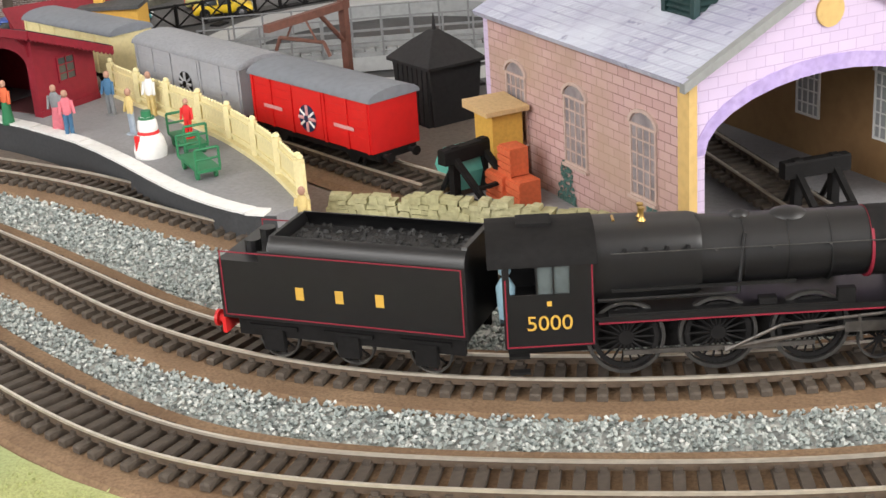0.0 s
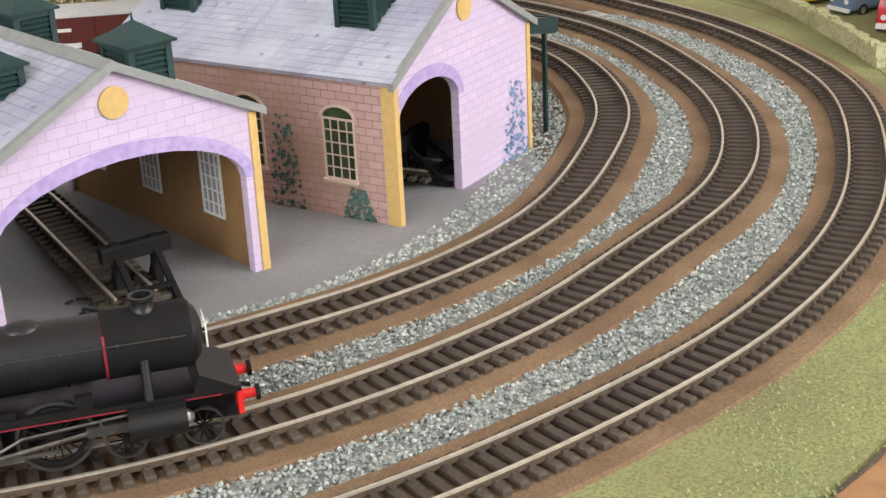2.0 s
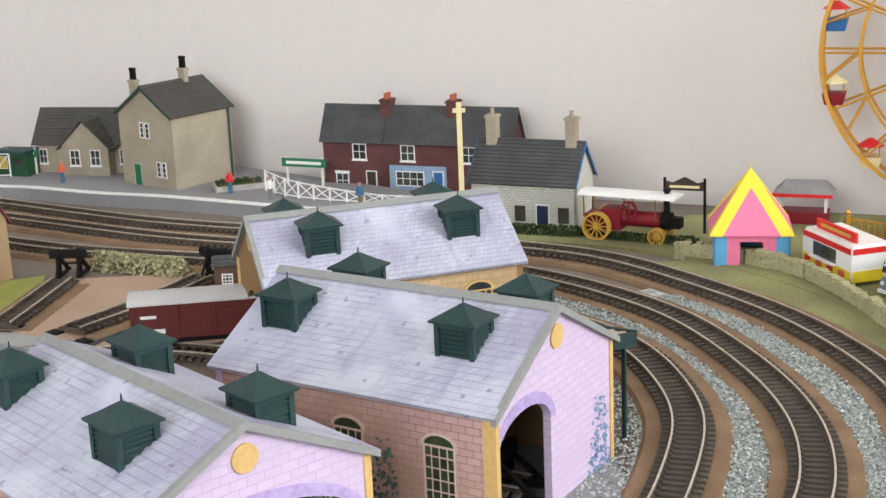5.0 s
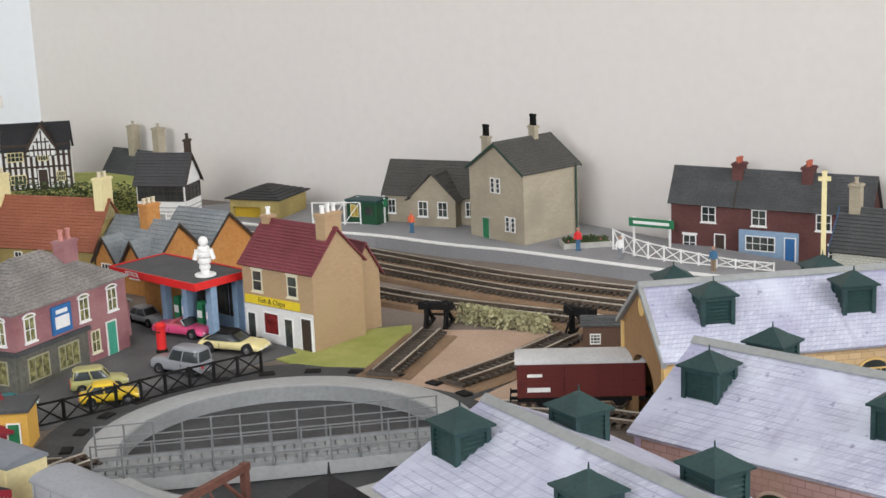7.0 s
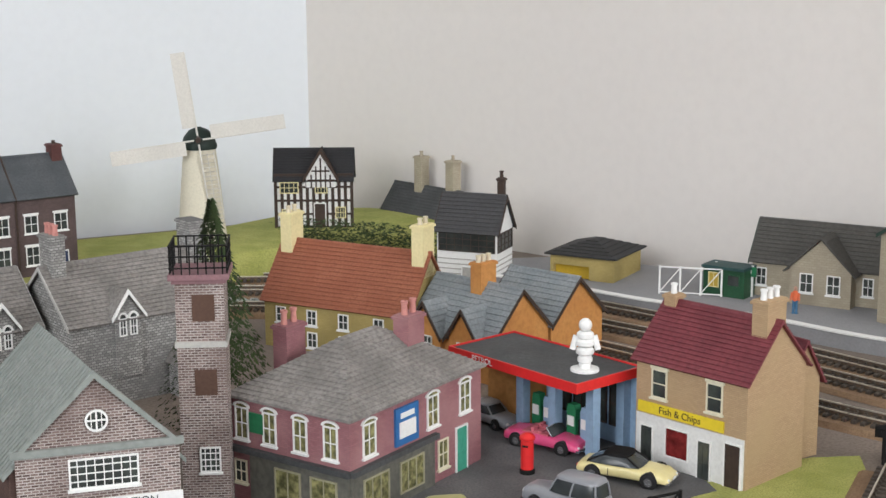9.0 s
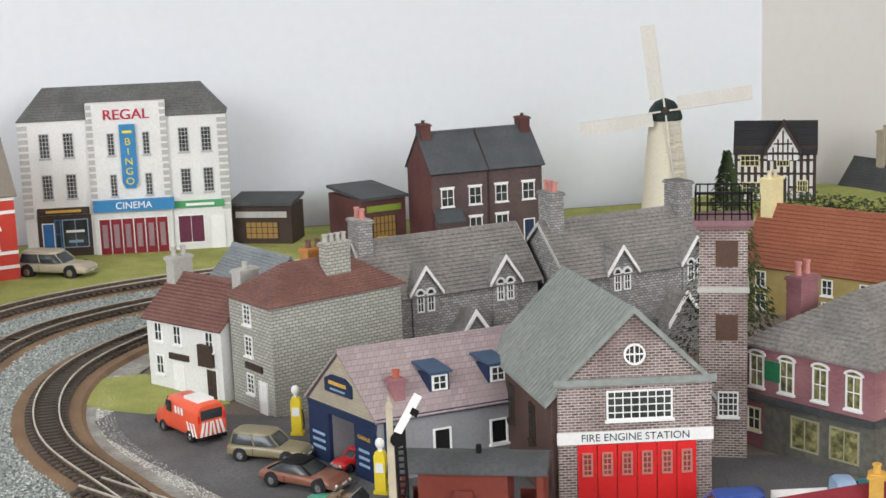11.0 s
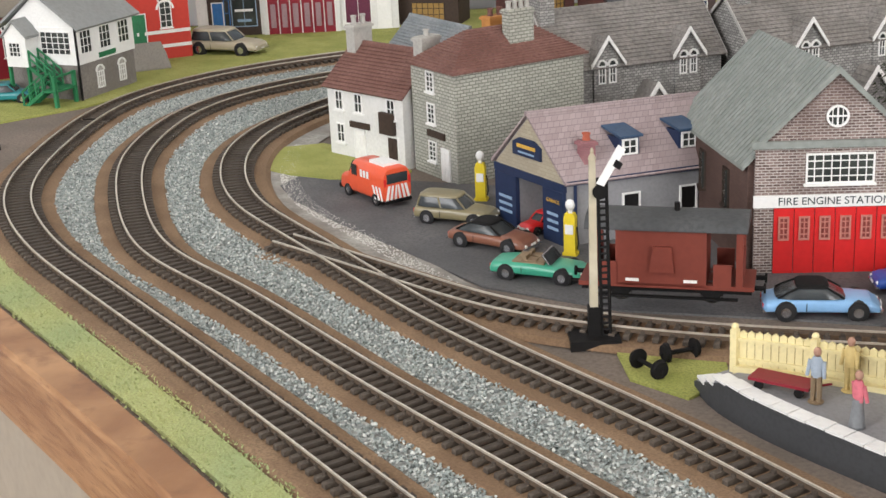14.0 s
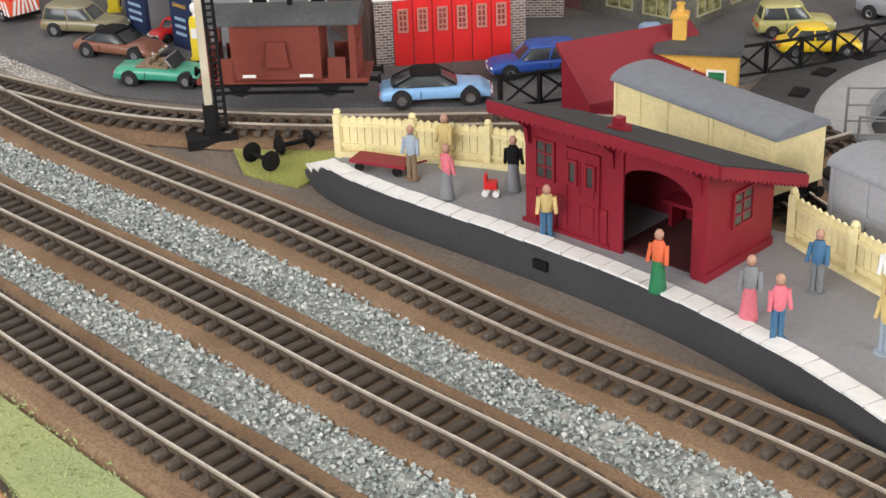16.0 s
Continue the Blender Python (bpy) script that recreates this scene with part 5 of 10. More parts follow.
solo("hedge", hg, hedge_m, "dark green straggly hedge beside the line", "hedge", kind="stuff")

# ---- rear signal box, hut and station ----
t, w, d = gable_house("signal_box", (-753, 1393), (-696, 1393), 40, 52, 80, white_p, pm("dark_slate", (0.05, 0.05, 0.052), 0.7, 0.3, 400, 0.4), "black and white signal box with slate roof", n=10, verge=timber_d)
f, r = face("front", w, d), face("right", w, d)
g = Geo()
for k in range(6):
    fbox(g, f, 0, w, 0, 0.5, 2 + k * 4.5, 3 + k * 4.5)
    fbox(g, r, 0, d, 0, 0.5, 2 + k * 4.5, 3 + k * 4.5)
part("boarding", g, concrete, t)
for m, ln, n in ((f, w, 7), (r, d, 4)):
    window(t, m, ln / 2, 32, ln - 3, 17, n, 3, timber_d, glass_dark, False)
door(t, f, w * 0.5, 8, 18, concrete)
chimney(t, w - 6, d / 2 + 8, 60, 96, timber_d, 1, timber_d, 3, 3, 6)
P, Q = (-652, 1410), (-600, 1404)
t = thing("waiting_hut", *P, 0, -7, "open-fronted yellow brick hut with dark hipped roof", "hut")
w, d = 60, 62
part("wall", Geo().box(0, d - 3, 0, w, d, 32).box(0, 0, 0, 3, d - 3, 32).box(w - 3, 0, 0, w, d - 3, 32).box(3, 0, 24, w - 3, 3, 32).box(w * 0.62, 0, 0, w - 3, 3, 24), cream_brick, t)
part("lining", Geo().box(3, 5, 0, w - 3, 6, 31), pm("yellow_lining", (0.5, 0.33, 0.02), 0.7), t)
hip_roof(t, w, d, 33, 44, 27, pm("black_felt", (0.03, 0.03, 0.03), 0.8, 0.3), 6, 4)
t, w, d = gable_house("station_house", (-367, 1347), (-304, 1305), 74, 69, 94, buff_stone, pm("dark_slate_courses", (0.075, 0.072, 0.065), 0.75, 0.3, 400, 0.5), "buff stone two-storey station house", ridge="y", z=12, n=14, verge=pm("deep_green_trim", (0.03, 0.06, 0.045), 0.6), category="station")
f, r = face("front", w, d), face("right", w, d)
for a in (0.44, 0.54):
    window(t, f, w * a, 46, 6, 15, 1, 3, white_p, glass_dark, False)
for a in (0.7, 0.8):
    window(t, f, w * a, 10, 6, 15, 1, 3, white_p, glass_dark, False)
door(t, f, w * 0.3, 9, 20, green_p, 0, concrete)
part("drainpipe", Geo().cyl((w + 1.5, d - 4, 0), (w + 1.5, d - 4, 70), 1.1, 1.1, 8), MATS["deep_green_trim"], t)
for y in (10, 52):
    ch = chimney(t, w * (0.2 if y < 20 else 0.5), y, 70, 99 if y < 20 else 106, buff_stone, 2, black_d, 4.4, 2.6, 11)
for P, Q, dd in (((-474, 1405), (-364, 1388), 45),):
    t, w, d = gable_house("station_wing", P, Q, dd, 31, 60, buff_stone, MATS["dark_slate_courses"], "low buff stone booking hall wing", z=12, n=11, verge=MATS["deep_green_trim"], category="station")
    f = face("front", w, d)
    x = w * 0.55
    part("front_gable", Geo().prism([(x - 25, 0), (x + 25, 0), (x + 25, 30), (x, 54), (x - 25, 30)], "y", -14, 30), buff_stone, t)
    rg = Geo()
    slope(rg, "y", -18, 30, (x - 29, 26), (x, 55), 9)
    slope(rg, "y", -18, 30, (x + 29, 26), (x, 55), 9)
    part("gable_roof", rg, MATS["dark_slate_courses"], t)
    for u in (x - 11, x + 11):
        window(t, lambda a, b, c: (a, -14 - b, c), u, 10, 11, 16, 2, 2, white_p, glass_dark)
    for u in (8, 96):
        window(t, f, u, 9, 9, 15, 2, 2, white_p, glass_dark)
t = thing("kiosk", -512, 1392, 12, -14, "dark green kiosk with a flat roof board", "kiosk")
part("body", Geo().box(0, 0, 0, 46, 26, 29), pm("bottle_green", (0.015, 0.07, 0.03), 0.5), t)
part("roof", Geo().box(-1, -3, 29, 47, 27, 32), pm("dull_green_roof", (0.02, 0.06, 0.06), 0.6, 0.2), t, "dull green roof board")
window(t, face("front", 46, 26), 12, 9, 12, 16, 2, 1, cream_p, pm("yellow_window", (0.5, 0.36, 0.06), 0.4), False)
window(t, face("front", 46, 26), 34, 12, 14, 12, 1, 1, MATS["bottle_green"], glass_dark, False)
t.matrix_world = t.matrix_world @ Matrix.Scale(0.8, 4)
slab("platform_back", [(-770, 1398), (-660, 1386), (-560, 1352), (-462, 1331), (-380, 1298), (-306, 1276), (-184, 1225), (-69, 1183), (-30, 1180), (-20, 1240), (-150, 1330), (-270, 1410), (-470, 1470), (-660, 1500), (-770, 1440)], 0, 12, paving, "grey station platform along the back wall", "platform")
pe = spline([(-770, 1398), (-660, 1386), (-560, 1352), (-462, 1331), (-380, 1298), (-306, 1276), (-184, 1225), (-69, 1183)], 12)
solo("platform_edge", band(Geo(), pe, [(-6, 12), (1, 12), (1, 13.2), (-6, 13.2)]), white_p, "white platform edging", "platform edge", kind="structure")

# ---- back terrace and cottage ----
t, w, d = gable_house("terrace", (-168, 1327), (10, 1275), 30, 51, 78, red_brick, grey_slate, "dark red brick terrace with grey slate roof", z=4, n=13, category="terraced house")
f = face("front", w, d)
for a in (0.2, 0.46, 0.78):
    window(t, f, w * a, 31, 14, 15, 2, 2, white_p, glass_dark, True, 0, white_p)
raised(t, "shop_front", f, w * 0.36, w * 0.66, 0, 27, sky_p, 1.4, "pale blue shop front")
window(t, lambda u, b, c: f(u, b + 1.4, c), w * 0.47, 8, 28, 14, 4, 2, white_p, glass_dark, False)
door(t, lambda u, b, c: f(u, b + 1.4, c), w * 0.62, 9, 22, blue_p)
for a in (0.1, 0.84):
    window(t, f, w * a, 3, 13, 15, 2, 2, white_p, glass_dark, True, 0, white_p)
door(t, f, w * 0.26, 9, 20, timber_d)
for a in (0.33, 0.68):
    chimney(t, w * a, d / 2, 68, 86, red_brick, 3, clay, 5, 6, 5)
part("party_line", Geo().prism([(-3.5, 46), (d / 2, 78), (d / 2, 81), (-3.5, 49)], "x", w * 0.335 - 0.5, w * 0.335 + 0.5), timber_d, t)
t, w, d = gable_house("stone_cottage", (-21, 1193), (64, 1164), 50, 41, 70, white_stone, grey_slate, "limewashed stone cottage with grey roof", n=12, verge=blue_p)
f = face("front", w, d)
for a, h in ((0.48, 13), (0.9, 13)):
    window(t, f, w * a, 8, 9, h, 2, 2, timber_d, glass_dark, False)
door(t, f, w * 0.7, 10, 22, navy_p)
for a in (0.12, 0.9):
    chimney(t, w * a, d / 2, 58, 92, buff_stone, 1, buff_stone, 4.5, 4.5, 5)
p = thing("telegraph_post", -28, 1180, 0, 0, "tall cream timber post beside the terrace", "post")
part("pole", Geo().box(-2, -2, 0, 2, 2, 108), cream_p, p)
part("crossarm", Geo().box(-5, -2.6, 100, 5, 2.6, 103), cream_p, p)

# ---- fire station, tower, garage and grey houses ----
P, Q = (-687, 735), (-629, 783)
w, d, lean_x = math.dist(P, Q), 102, -22
t = thing("fire_station", *P, 0, math.degrees(math.atan2(Q[1] - P[1], Q[0] - P[0])), "weathered brick fire station with red doors", "fire station")
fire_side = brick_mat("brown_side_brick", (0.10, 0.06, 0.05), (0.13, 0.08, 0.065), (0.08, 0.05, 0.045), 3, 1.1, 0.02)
hall = lambda y, pts: [(x + lean_x * y / d, y, z) for x, z in pts]
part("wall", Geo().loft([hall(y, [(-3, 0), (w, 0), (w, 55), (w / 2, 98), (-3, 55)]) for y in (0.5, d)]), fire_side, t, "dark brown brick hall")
for e, ridge_x in ((-6, w / 2), (w + 3, w / 2)):
    part("roof", Geo().loft([hall(y, [(e, 52.5), (ridge_x, 99.5), (ridge_x, 101.5), (e, 54.5)]) for y in (-1, d + 2)]), zinc, t, "grey-green sheet roof")
f = face("front", w, d)
part("facade", Geo().prism([(0, 0), (w, 0), (w, 66), (w * 0.92, 68), (w / 2, 101), (w * 0.08, 68), (0, 66)], "y", -3, 1), fire_brick, t)
f = lambda a, b, c: (a, -3 - b, c)
seams = Geo()
for k in range(26):
    y = -1 + k * (d + 1) / 25
    for s in (-1, 1):
        b = -6 if s < 0 else w + 3
        seams.loft([hall(u, [(b, 54.5), (w / 2, 101.4), (w / 2, 102.0), (b, 55.1)]) for u in (y, y + 0.8)])
part("roof_seam", seams, zinc, t)
raised(t, "cornice", f, -2, w + 2, 64, 67.5, zinc, 2.2, "grey stone cornice")
cg = Geo()
for s in (-1, 1):
    cg.prism([(w / 2 + s * w * 0.46, 66), (w / 2, 99.5), (w / 2, 103), (w / 2 + s * w * 0.5, 66)], "y", -5, -3)
part("pediment", cg, zinc, t, "grey stone pediment coping")
window(t, f, w * 0.53, 46, w * 0.43, 15, 8, 4, white_p, glass_dark, True)
rw = part("round_window", Geo().turned([(5.4, 0), (5.4, 1.2), (4.4, 1.4), (4.4, 0)], (w / 2, -4.6, 79), 20, "y", hoop=True), white_p, t, "round white-barred window")
part("pane", Geo().cyl((w / 2, -3.6, 79), (w / 2, -3.1, 79), 4.5, 4.5, 18), glass_dark, rw)
part("glazing_bar", Geo().box(w / 2 - 4.4, -4, 78.6, w / 2 + 4.4, -3.5, 79.4).box(w / 2 - 0.4, -4, 74.6, w / 2 + 0.4, -3.5, 83.4).box(w / 2 - 2.6, -4, 75, w / 2 - 2.2, -3.5, 83).box(w / 2 + 2.2, -4, 75, w / 2 + 2.6, -3.5, 83), white_p, rw)
sign(t, "fascia_sign", "FIRE ENGINE STATION", f, w / 2, 34.5, w * 1.02, 6, white_p, pm("dark_ink", (0.02, 0.04, 0.04), 0.6), "front", 5.3)
for k in range(6):
    a0 = w * 0.12 + k * w * 0.13
    dr = raised(t, "appliance_door", f, a0 + 0.2, a0 + w * 0.13 - 0.2, 0, 34, red_p, 0.8, "bright red appliance door")
    window(dr, lambda u, b, c: f(u, b + 0.8, c), a0 + w * 0.065, 18, 5.2, 12, 2, 4, pm("pale_red_bar", (0.5, 0.2, 0.16), 0.6), pm("red_glass", (0.25, 0.06, 0.05), 0.3), False)
for u in (30, 66):
    window(t, lambda a, b, c: (lean_x * a / d - 3 - b, a, c), u, 26, 9, 20, 2, 3, timber_d, glass_dark)
t = thing("drill_tower", -664, 838, 0, 27, "tall square brick drill tower with iron railings", "tower")
s = 25
part("shaft", Geo().box(0, 0, 0, s, s, 128), fire_brick, t)
part("cornice", Geo().box(-3, -3, 128, s + 3, s + 3, 131).box(-1.5, -1.5, 126, s + 1.5, s + 1.5, 128), pm("purple_stone", (0.22, 0.12, 0.13), 0.8), t, "purple stone cornice")
part("string_course", Geo().box(-1, -1, 92, s + 1, s + 1, 95), concrete, t)
# openings are flat panels; the shade inside is put into their brown
for z0 in (66, 106):
    raised(t, "opening", face("front", s, s), s * 0.34, s * 0.8, z0, z0 + 14, pm("brown_opening_shade", (0.09, 0.05, 0.035), 0.9), 0.3, "brown panel for the shade of an opening")
for k in range(7):
    for x, y in ((k * s / 6, -2), (k * s / 6, s + 2), (-2, k * s / 6), (s + 2, k * s / 6)):
        part("baluster", Geo().box(x - 0.35, y - 0.35, 131, x + 0.35, y + 0.35, 146), black_d, t)
for z0 in (134, 140, 145.4):
    for b in ((-2.4, -2.4, s + 2.4, -1.6), (-2.4, s + 1.6, s + 2.4, s + 2.4), (-2.4, -1.6, -1.6, s + 1.6), (s + 1.6, -1.6, s + 2.4, s + 1.6)):
        part("rail", Geo().box(b[0], b[1], z0, b[2], b[3], z0 + 0.7), black_d, t, "black iron rail")
window(t, face("front", s, s), s * 0.6, 24, 11, 14, 4, 4, white_p, glass_dark)


def fir(x, y, z, h, seed, label):
    rng = random.Random(seed)
    t = thing("fir_tree", x, y, z, 0, label, "tree")
    part("trunk", Geo().cyl((0, 0, 0), (0, 0, h), h * 0.025, 0.3, 7), timber_d, t)
    g = Geo()
    for k in range(int(h * 34)):
        zz = h * (0.08 + 0.92 * rng.random() ** 0.8)
        rr = (h - zz) * 0.3 * rng.uniform(0.25, 1.05) + 0.5
        a = rng.uniform(0, 6.28)
        c = Vector((rr * math.cos(a), rr * math.sin(a), zz - rr * 0.25))
        s = rng.uniform(1.2, 3.0)
        g.add([c, c + Vector((s * math.cos(a), s * math.sin(a), -s * 0.5)), c + Vector((-s * math.sin(a) * 0.7, s * math.cos(a) * 0.7, s * 0.5))], [(0, 1, 2)])
    part("crown", g, hedge_m, t, "dark green needles")


fir(-682, 905, 0, 158, 1, "dark green model fir behind the tower")
t, w, d = gable_house("garage", (-847, 729), (-785, 713), 112, 36, 66, pm("grey_render", (0.25, 0.25, 0.26), 0.8, 0.15), brick_mat("purple_slates", (0.285, 0.225, 0.228), (0.35, 0.283, 0.283), (0.22, 0.175, 0.18), 4.2, 2.6, 0.022, 0.7, (0.33, 0.27, 0.27), 0.25), "grey garage with purple slate roof and blue trim", ridge="y", n=1, over=2, category="garage", bay=(21, 45, 30, 50))
f, r = face("front", w, d), face("right", w, d)
part("gable_panel", Geo().prism([(0, 34), (w, 34), (w / 2, 64)], "y", -1.2, 0), buff_stone, t, "buff stone gable")
raised(t, "lintel", f, 0, w, 30, 34.5, navy_p, 1.8)
for a0, a1, txt in ((0.02, 0.33, ""), (0.72, 0.99, "GARAGE")):
    dr = raised(t, "folding_door", f, w * a0, w * a1, 0, 30, navy_p, 2.2, "navy blue folding door with gold writing")
    for k in range(3):
        raised(dr, "writing", f, w * (a0 + 0.06), w * (a1 - 0.06), 8 + k * 4, 9.6 + k * 4, sky_p, 2.4)
    if txt:
        words("lettering", txt, 3.0, gold_p, dr, (w * (a0 + a1) / 2, -2.4, 24), (90, 0, 0), 0.1)
part("roundel_sign", Geo().prism([(w * 0.3, 43), (w * 0.7, 43), (w * 0.7, 50), (w * 0.6, 53), (w * 0.4, 53), (w * 0.3, 50)], "y", -2.2, -1), navy_p, t, "navy blue name board")
raised(t, "gutter", r, -1, d, 34, 36.5, navy_p, 2.2)
part("drainpipe", Geo().cyl((w + 1, 4, 0), (w + 1, 4, 35), 0.8, 0.8, 8), navy_p, t)
for yy in (35, 67):
    window(t, r, yy, 12, 10, 14, 1, 1, white_p, black_d)
for yy in (39, 72):
    dm = part("dormer", Geo().prism([(w - 26, 43), (w - 7, 43), (w - 7, 54), (w - 26, 54)], "y", yy - 5.5, yy + 5.5), navy_p, t, "navy blue dormer")
    window(dm, lambda u, b, c: (w - 7 + b, u, c), yy, 44.6, 8.4, 8.6, 2, 2, white_p, glass_dark, False)
    part("dormer_roof", Geo().prism([(w - 21, 57.6), (w - 5, 54), (w - 5, 55.2), (w - 21, 58.8)], "y", yy - 6.4, yy + 6.4), pm("slate_blue_paint", (0.035, 0.07, 0.13), 0.5, 0.2), dm)
chimney(t, w - 8, 16, 38, 55, mauve_brick, 1, clay, 3, 3, 4)
raised(t, "writing", lambda a, b, c: f(a, b + 2.2, c), w * 0.37, w * 0.63, 47.6, 49.6, gold_p, 0.3)
raised(t, "writing", lambda a, b, c: f(a, b + 2.2, c), w * 0.39, w * 0.61, 44.6, 45.6, sky_p, 0.3)
for o in t.children_recursive:  # the long sides lean away from the square front
    if o.name.split(".")[0] != "lettering":
        o.data.transform(Matrix(((1, 0.268, 0, 0), (0, 1, 0, 0), (0, 0, 1, 0), (0, 0, 0, 1))))
P, Q = (-962, 780), (-913, 767)
t = thing("stone_house", *P, 0, -15, "grey coursed stone house with brown hipped roof", "model house")
w, d = 51, 96
part("wall", Geo().box(0, 0, 0, w, d, 70), grey_stone, t)
hip_roof(t, w, d, 69, 89, 26, brown_tile, 16)
f = face("front", w, d)
for z0 in (10, 34, 54):
    for a in (0.45,):
        window(t, f, w * a, z0, 9, 13, 2, 4, white_p, glass_dark)
raised(t, "shop_sign", f, w * 0.35, w * 0.75, 26, 30, timber_d, 1.2)
door(t, f, w * 0.75, 8, 20, white_p)
chimney(t, w * 0.7, d * 0.6, 74, 100, grey_stone, 4, concrete, 4, 9, 5)
chimney(t, w * 0.14, d * 0.62, 70, 92, orange_wall, 2, brown_tile, 5, 7, 5)
t, w, d = gable_house("white_house", (-1037, 776), (-965, 774), 55, 48, 71, render_white, brown_tile, "white rendered house with brown tiled roof", n=14)
f = face("front", w, d)
for a in (0.16, 0.42, 0.85):
    window(t, f, w * a, 32, 8, 13, 2, 2, white_p, glass_dark)
window(t, f, w * 0.16, 10, 8, 13, 2, 2, white_p, glass_dark)
for a in (0.42, 0.86):
    door(t, f, w * a, 9, 20, white_p if a < 0.5 else timber_d)
raised(t, "shop_sign", f, w * 0.3, w * 0.56, 22, 26, timber_d, 1.4)
raised(t, "hanging_sign", f, w * 0.72, w * 0.9, 22, 36, timber_d, 3.0)
chimney(t, 4, d / 2, 56, 84, concrete, 2, concrete, 4, 8, 6)
chimney(t, w - 4, d / 2, 56, 82, concrete, 1, concrete, 4, 8, 4)
gable_house("outhouse", (-1050, 850), (-980, 832), 36, 60, 78, grey_stone, blue_slate, "outhouse with blue-grey corrugated roof", n=12, category="outbuilding")


def stone_row(P, Q, d, he, hr, label, dormers, z=0, porch=()):
    t, w, d = gable_house("stone_terrace", P, Q, d, he, hr, dark_stone, grey_tile, label, n=16, verge=pm("grey_coping", (0.42, 0.41, 0.39), 0.8), category="terraced house", z=z)
    for a in dormers:
        x = w * a
        dg = part("dormer", Geo().prism([(x - 9.5, 18), (x + 9.5, 18), (x + 9.5, he + 3), (x, he + 17), (x - 9.5, he + 3)], "y", -2, d * 0.35), dark_stone, t)
        rg = Geo()
        slope(rg, "y", -4, d * 0.4, (x - 11.5, he + 0.5), (x, he + 17.5), 6)
        slope(rg, "y", -4, d * 0.4, (x + 11.5, he + 0.5), (x, he + 17.5), 6)
        part("dormer_roof", rg, grey_tile, dg)
        for s in (-1, 1):
            part("bargeboard", Geo().prism([(x + s * 12.5, he - 1), (x, he + 16.6), (x, he + 19.8), (x + s * 12.5, he + 1.6)], "y", -5.5, -4), white_p, dg, "white bargeboard")
        for s in (-1, 1):
            window(dg, lambda u, b, c: (u, -2 - b, c), x + s * 3.8, he - 12, 5.4, 12, 2, 2, white_p, glass_dark, False, 3)
    for a in porch:
        x = w * a
        pg = part("porch", Geo().prism([(x - 12, 0), (x + 12, 0), (x + 12, 24), (x, 41), (x - 12, 24)], "y", -16, 0), dark_stone, t)
        for e in (-1, 1):
            rg = Geo()
            slope(rg, "y", -18, 0, (x + e * 14, 22), (x, 42), 6)
            part("porch_roof", rg, grey_tile, pg)
            part("bargeboard", Geo().prism([(x + e * 15, 19), (x, 40), (x, 44), (x + e * 15, 22.4)], "y", -19.5, -18), white_p, pg, "white bargeboard")
    for a in (0.1, 0.9):
        window(t, face("front", w, d), w * a, 8, 10, 12, 3, 2, cream_w, glass_dark, True, 3)
    return t, w, d


t, w, d = stone_row((-909, 861), (-857, 969), 66, 55, 87, "dark stone terrace with white gabled dormers", (0.28, 0.78), 0, (0.52,))
chimney(t, 4, d / 2, 70, 104, dark_stone, 2, clay_pink, 5, 9, 7)
t, w, d = stone_row((-826, 962), (-772, 1064), 78, 58, 90, "dark stone terrace with dormers and porch", (0.34, 0.85), 0, (0.7,))
chimney(t, 8, d / 2, 74, 112, dark_stone, 3, clay_pink, 5, 9, 7)
chimney(t, w - 4, d / 2, 74, 110, dark_stone, 0, clay_pink, 6, 9, 7)

# ---- left wall: cinema, shops, chapel and signal box ----
cinema_blue = pm("cinema_blue", (0.035, 0.2, 0.42), 0.5, 0.1)
hall_felt = pm("taupe_felt", (0.215, 0.19, 0.155), 0.85, 0.12, 500, 0.15)
villa_slate = pm("smooth_dark_slate", (0.06, 0.068, 0.075), 0.65, 0.2, 500, 0.25, col2=(0.085, 0.092, 0.1))
P, Q = (-1480, 1006), (-1340, 1145)
t = thing("cinema", *P, 0, math.degrees(math.atan2(Q[1] - P[1], Q[0] - P[0])), "white three-storey cinema with blue fascia", "cinema")
w, d = math.dist(P, Q), 46
part("wall", Geo().box(0, 0, 0, w, d, 134), render_white, t)
part("tower_front", Geo().box(w * 0.33, -3, 0, w * 0.71, 10, 149), render_white, t)
hip_roof(t, w, d, 134, 164, 23, pm("cinema_tile", (0.1, 0.1, 0.098), 0.75, 0.3, 450, 0.4, col2=(0.15, 0.15, 0.145)), 12, 1)
f = face("front", w, d)
f3 = lambda a, b, c: (a, -3 - b, c)
for x in (0, w - 8):
    for k in range(14):
        part("quoin", Geo().box(x - 0.5, -0.8, 40 + k * 6.6, x + 8.5, 0, 44.4 + k * 6.6), pm("pale_quoin", (0.42, 0.42, 0.4), 0.8), t)
for k in range(16):
    for x in (w * 0.33, w * 0.71 - 5):
        part("quoin", Geo().box(x - 0.4, -3.7, 44 + k * 6.6, x + 5.4, -3, 48.4 + k * 6.6), MATS["pale_quoin"], t)
for z0 in (58, 98):
    for a in (0.12, 0.235, 0.79, 0.9):
        window(t, f, w * a, z0, 10, 24, 3, 6, pm("grey_frame", (0.42, 0.42, 0.42), 0.6), glass_dark)
    for a in (0.44, 0.61):
        window(t, f3, w * a, z0, 7, 22, 2, 6, MATS["grey_frame"], glass_dark)
for dx in (0, 0.5):
    words("lettering", "REGAL", 14, pm("crimson_letters", (0.42, 0.015, 0.05), 0.5), t, (w * 0.52 + dx, -3.3 - dx * 0.1, 137), (90, 0, 0), 0.4, 1.06)
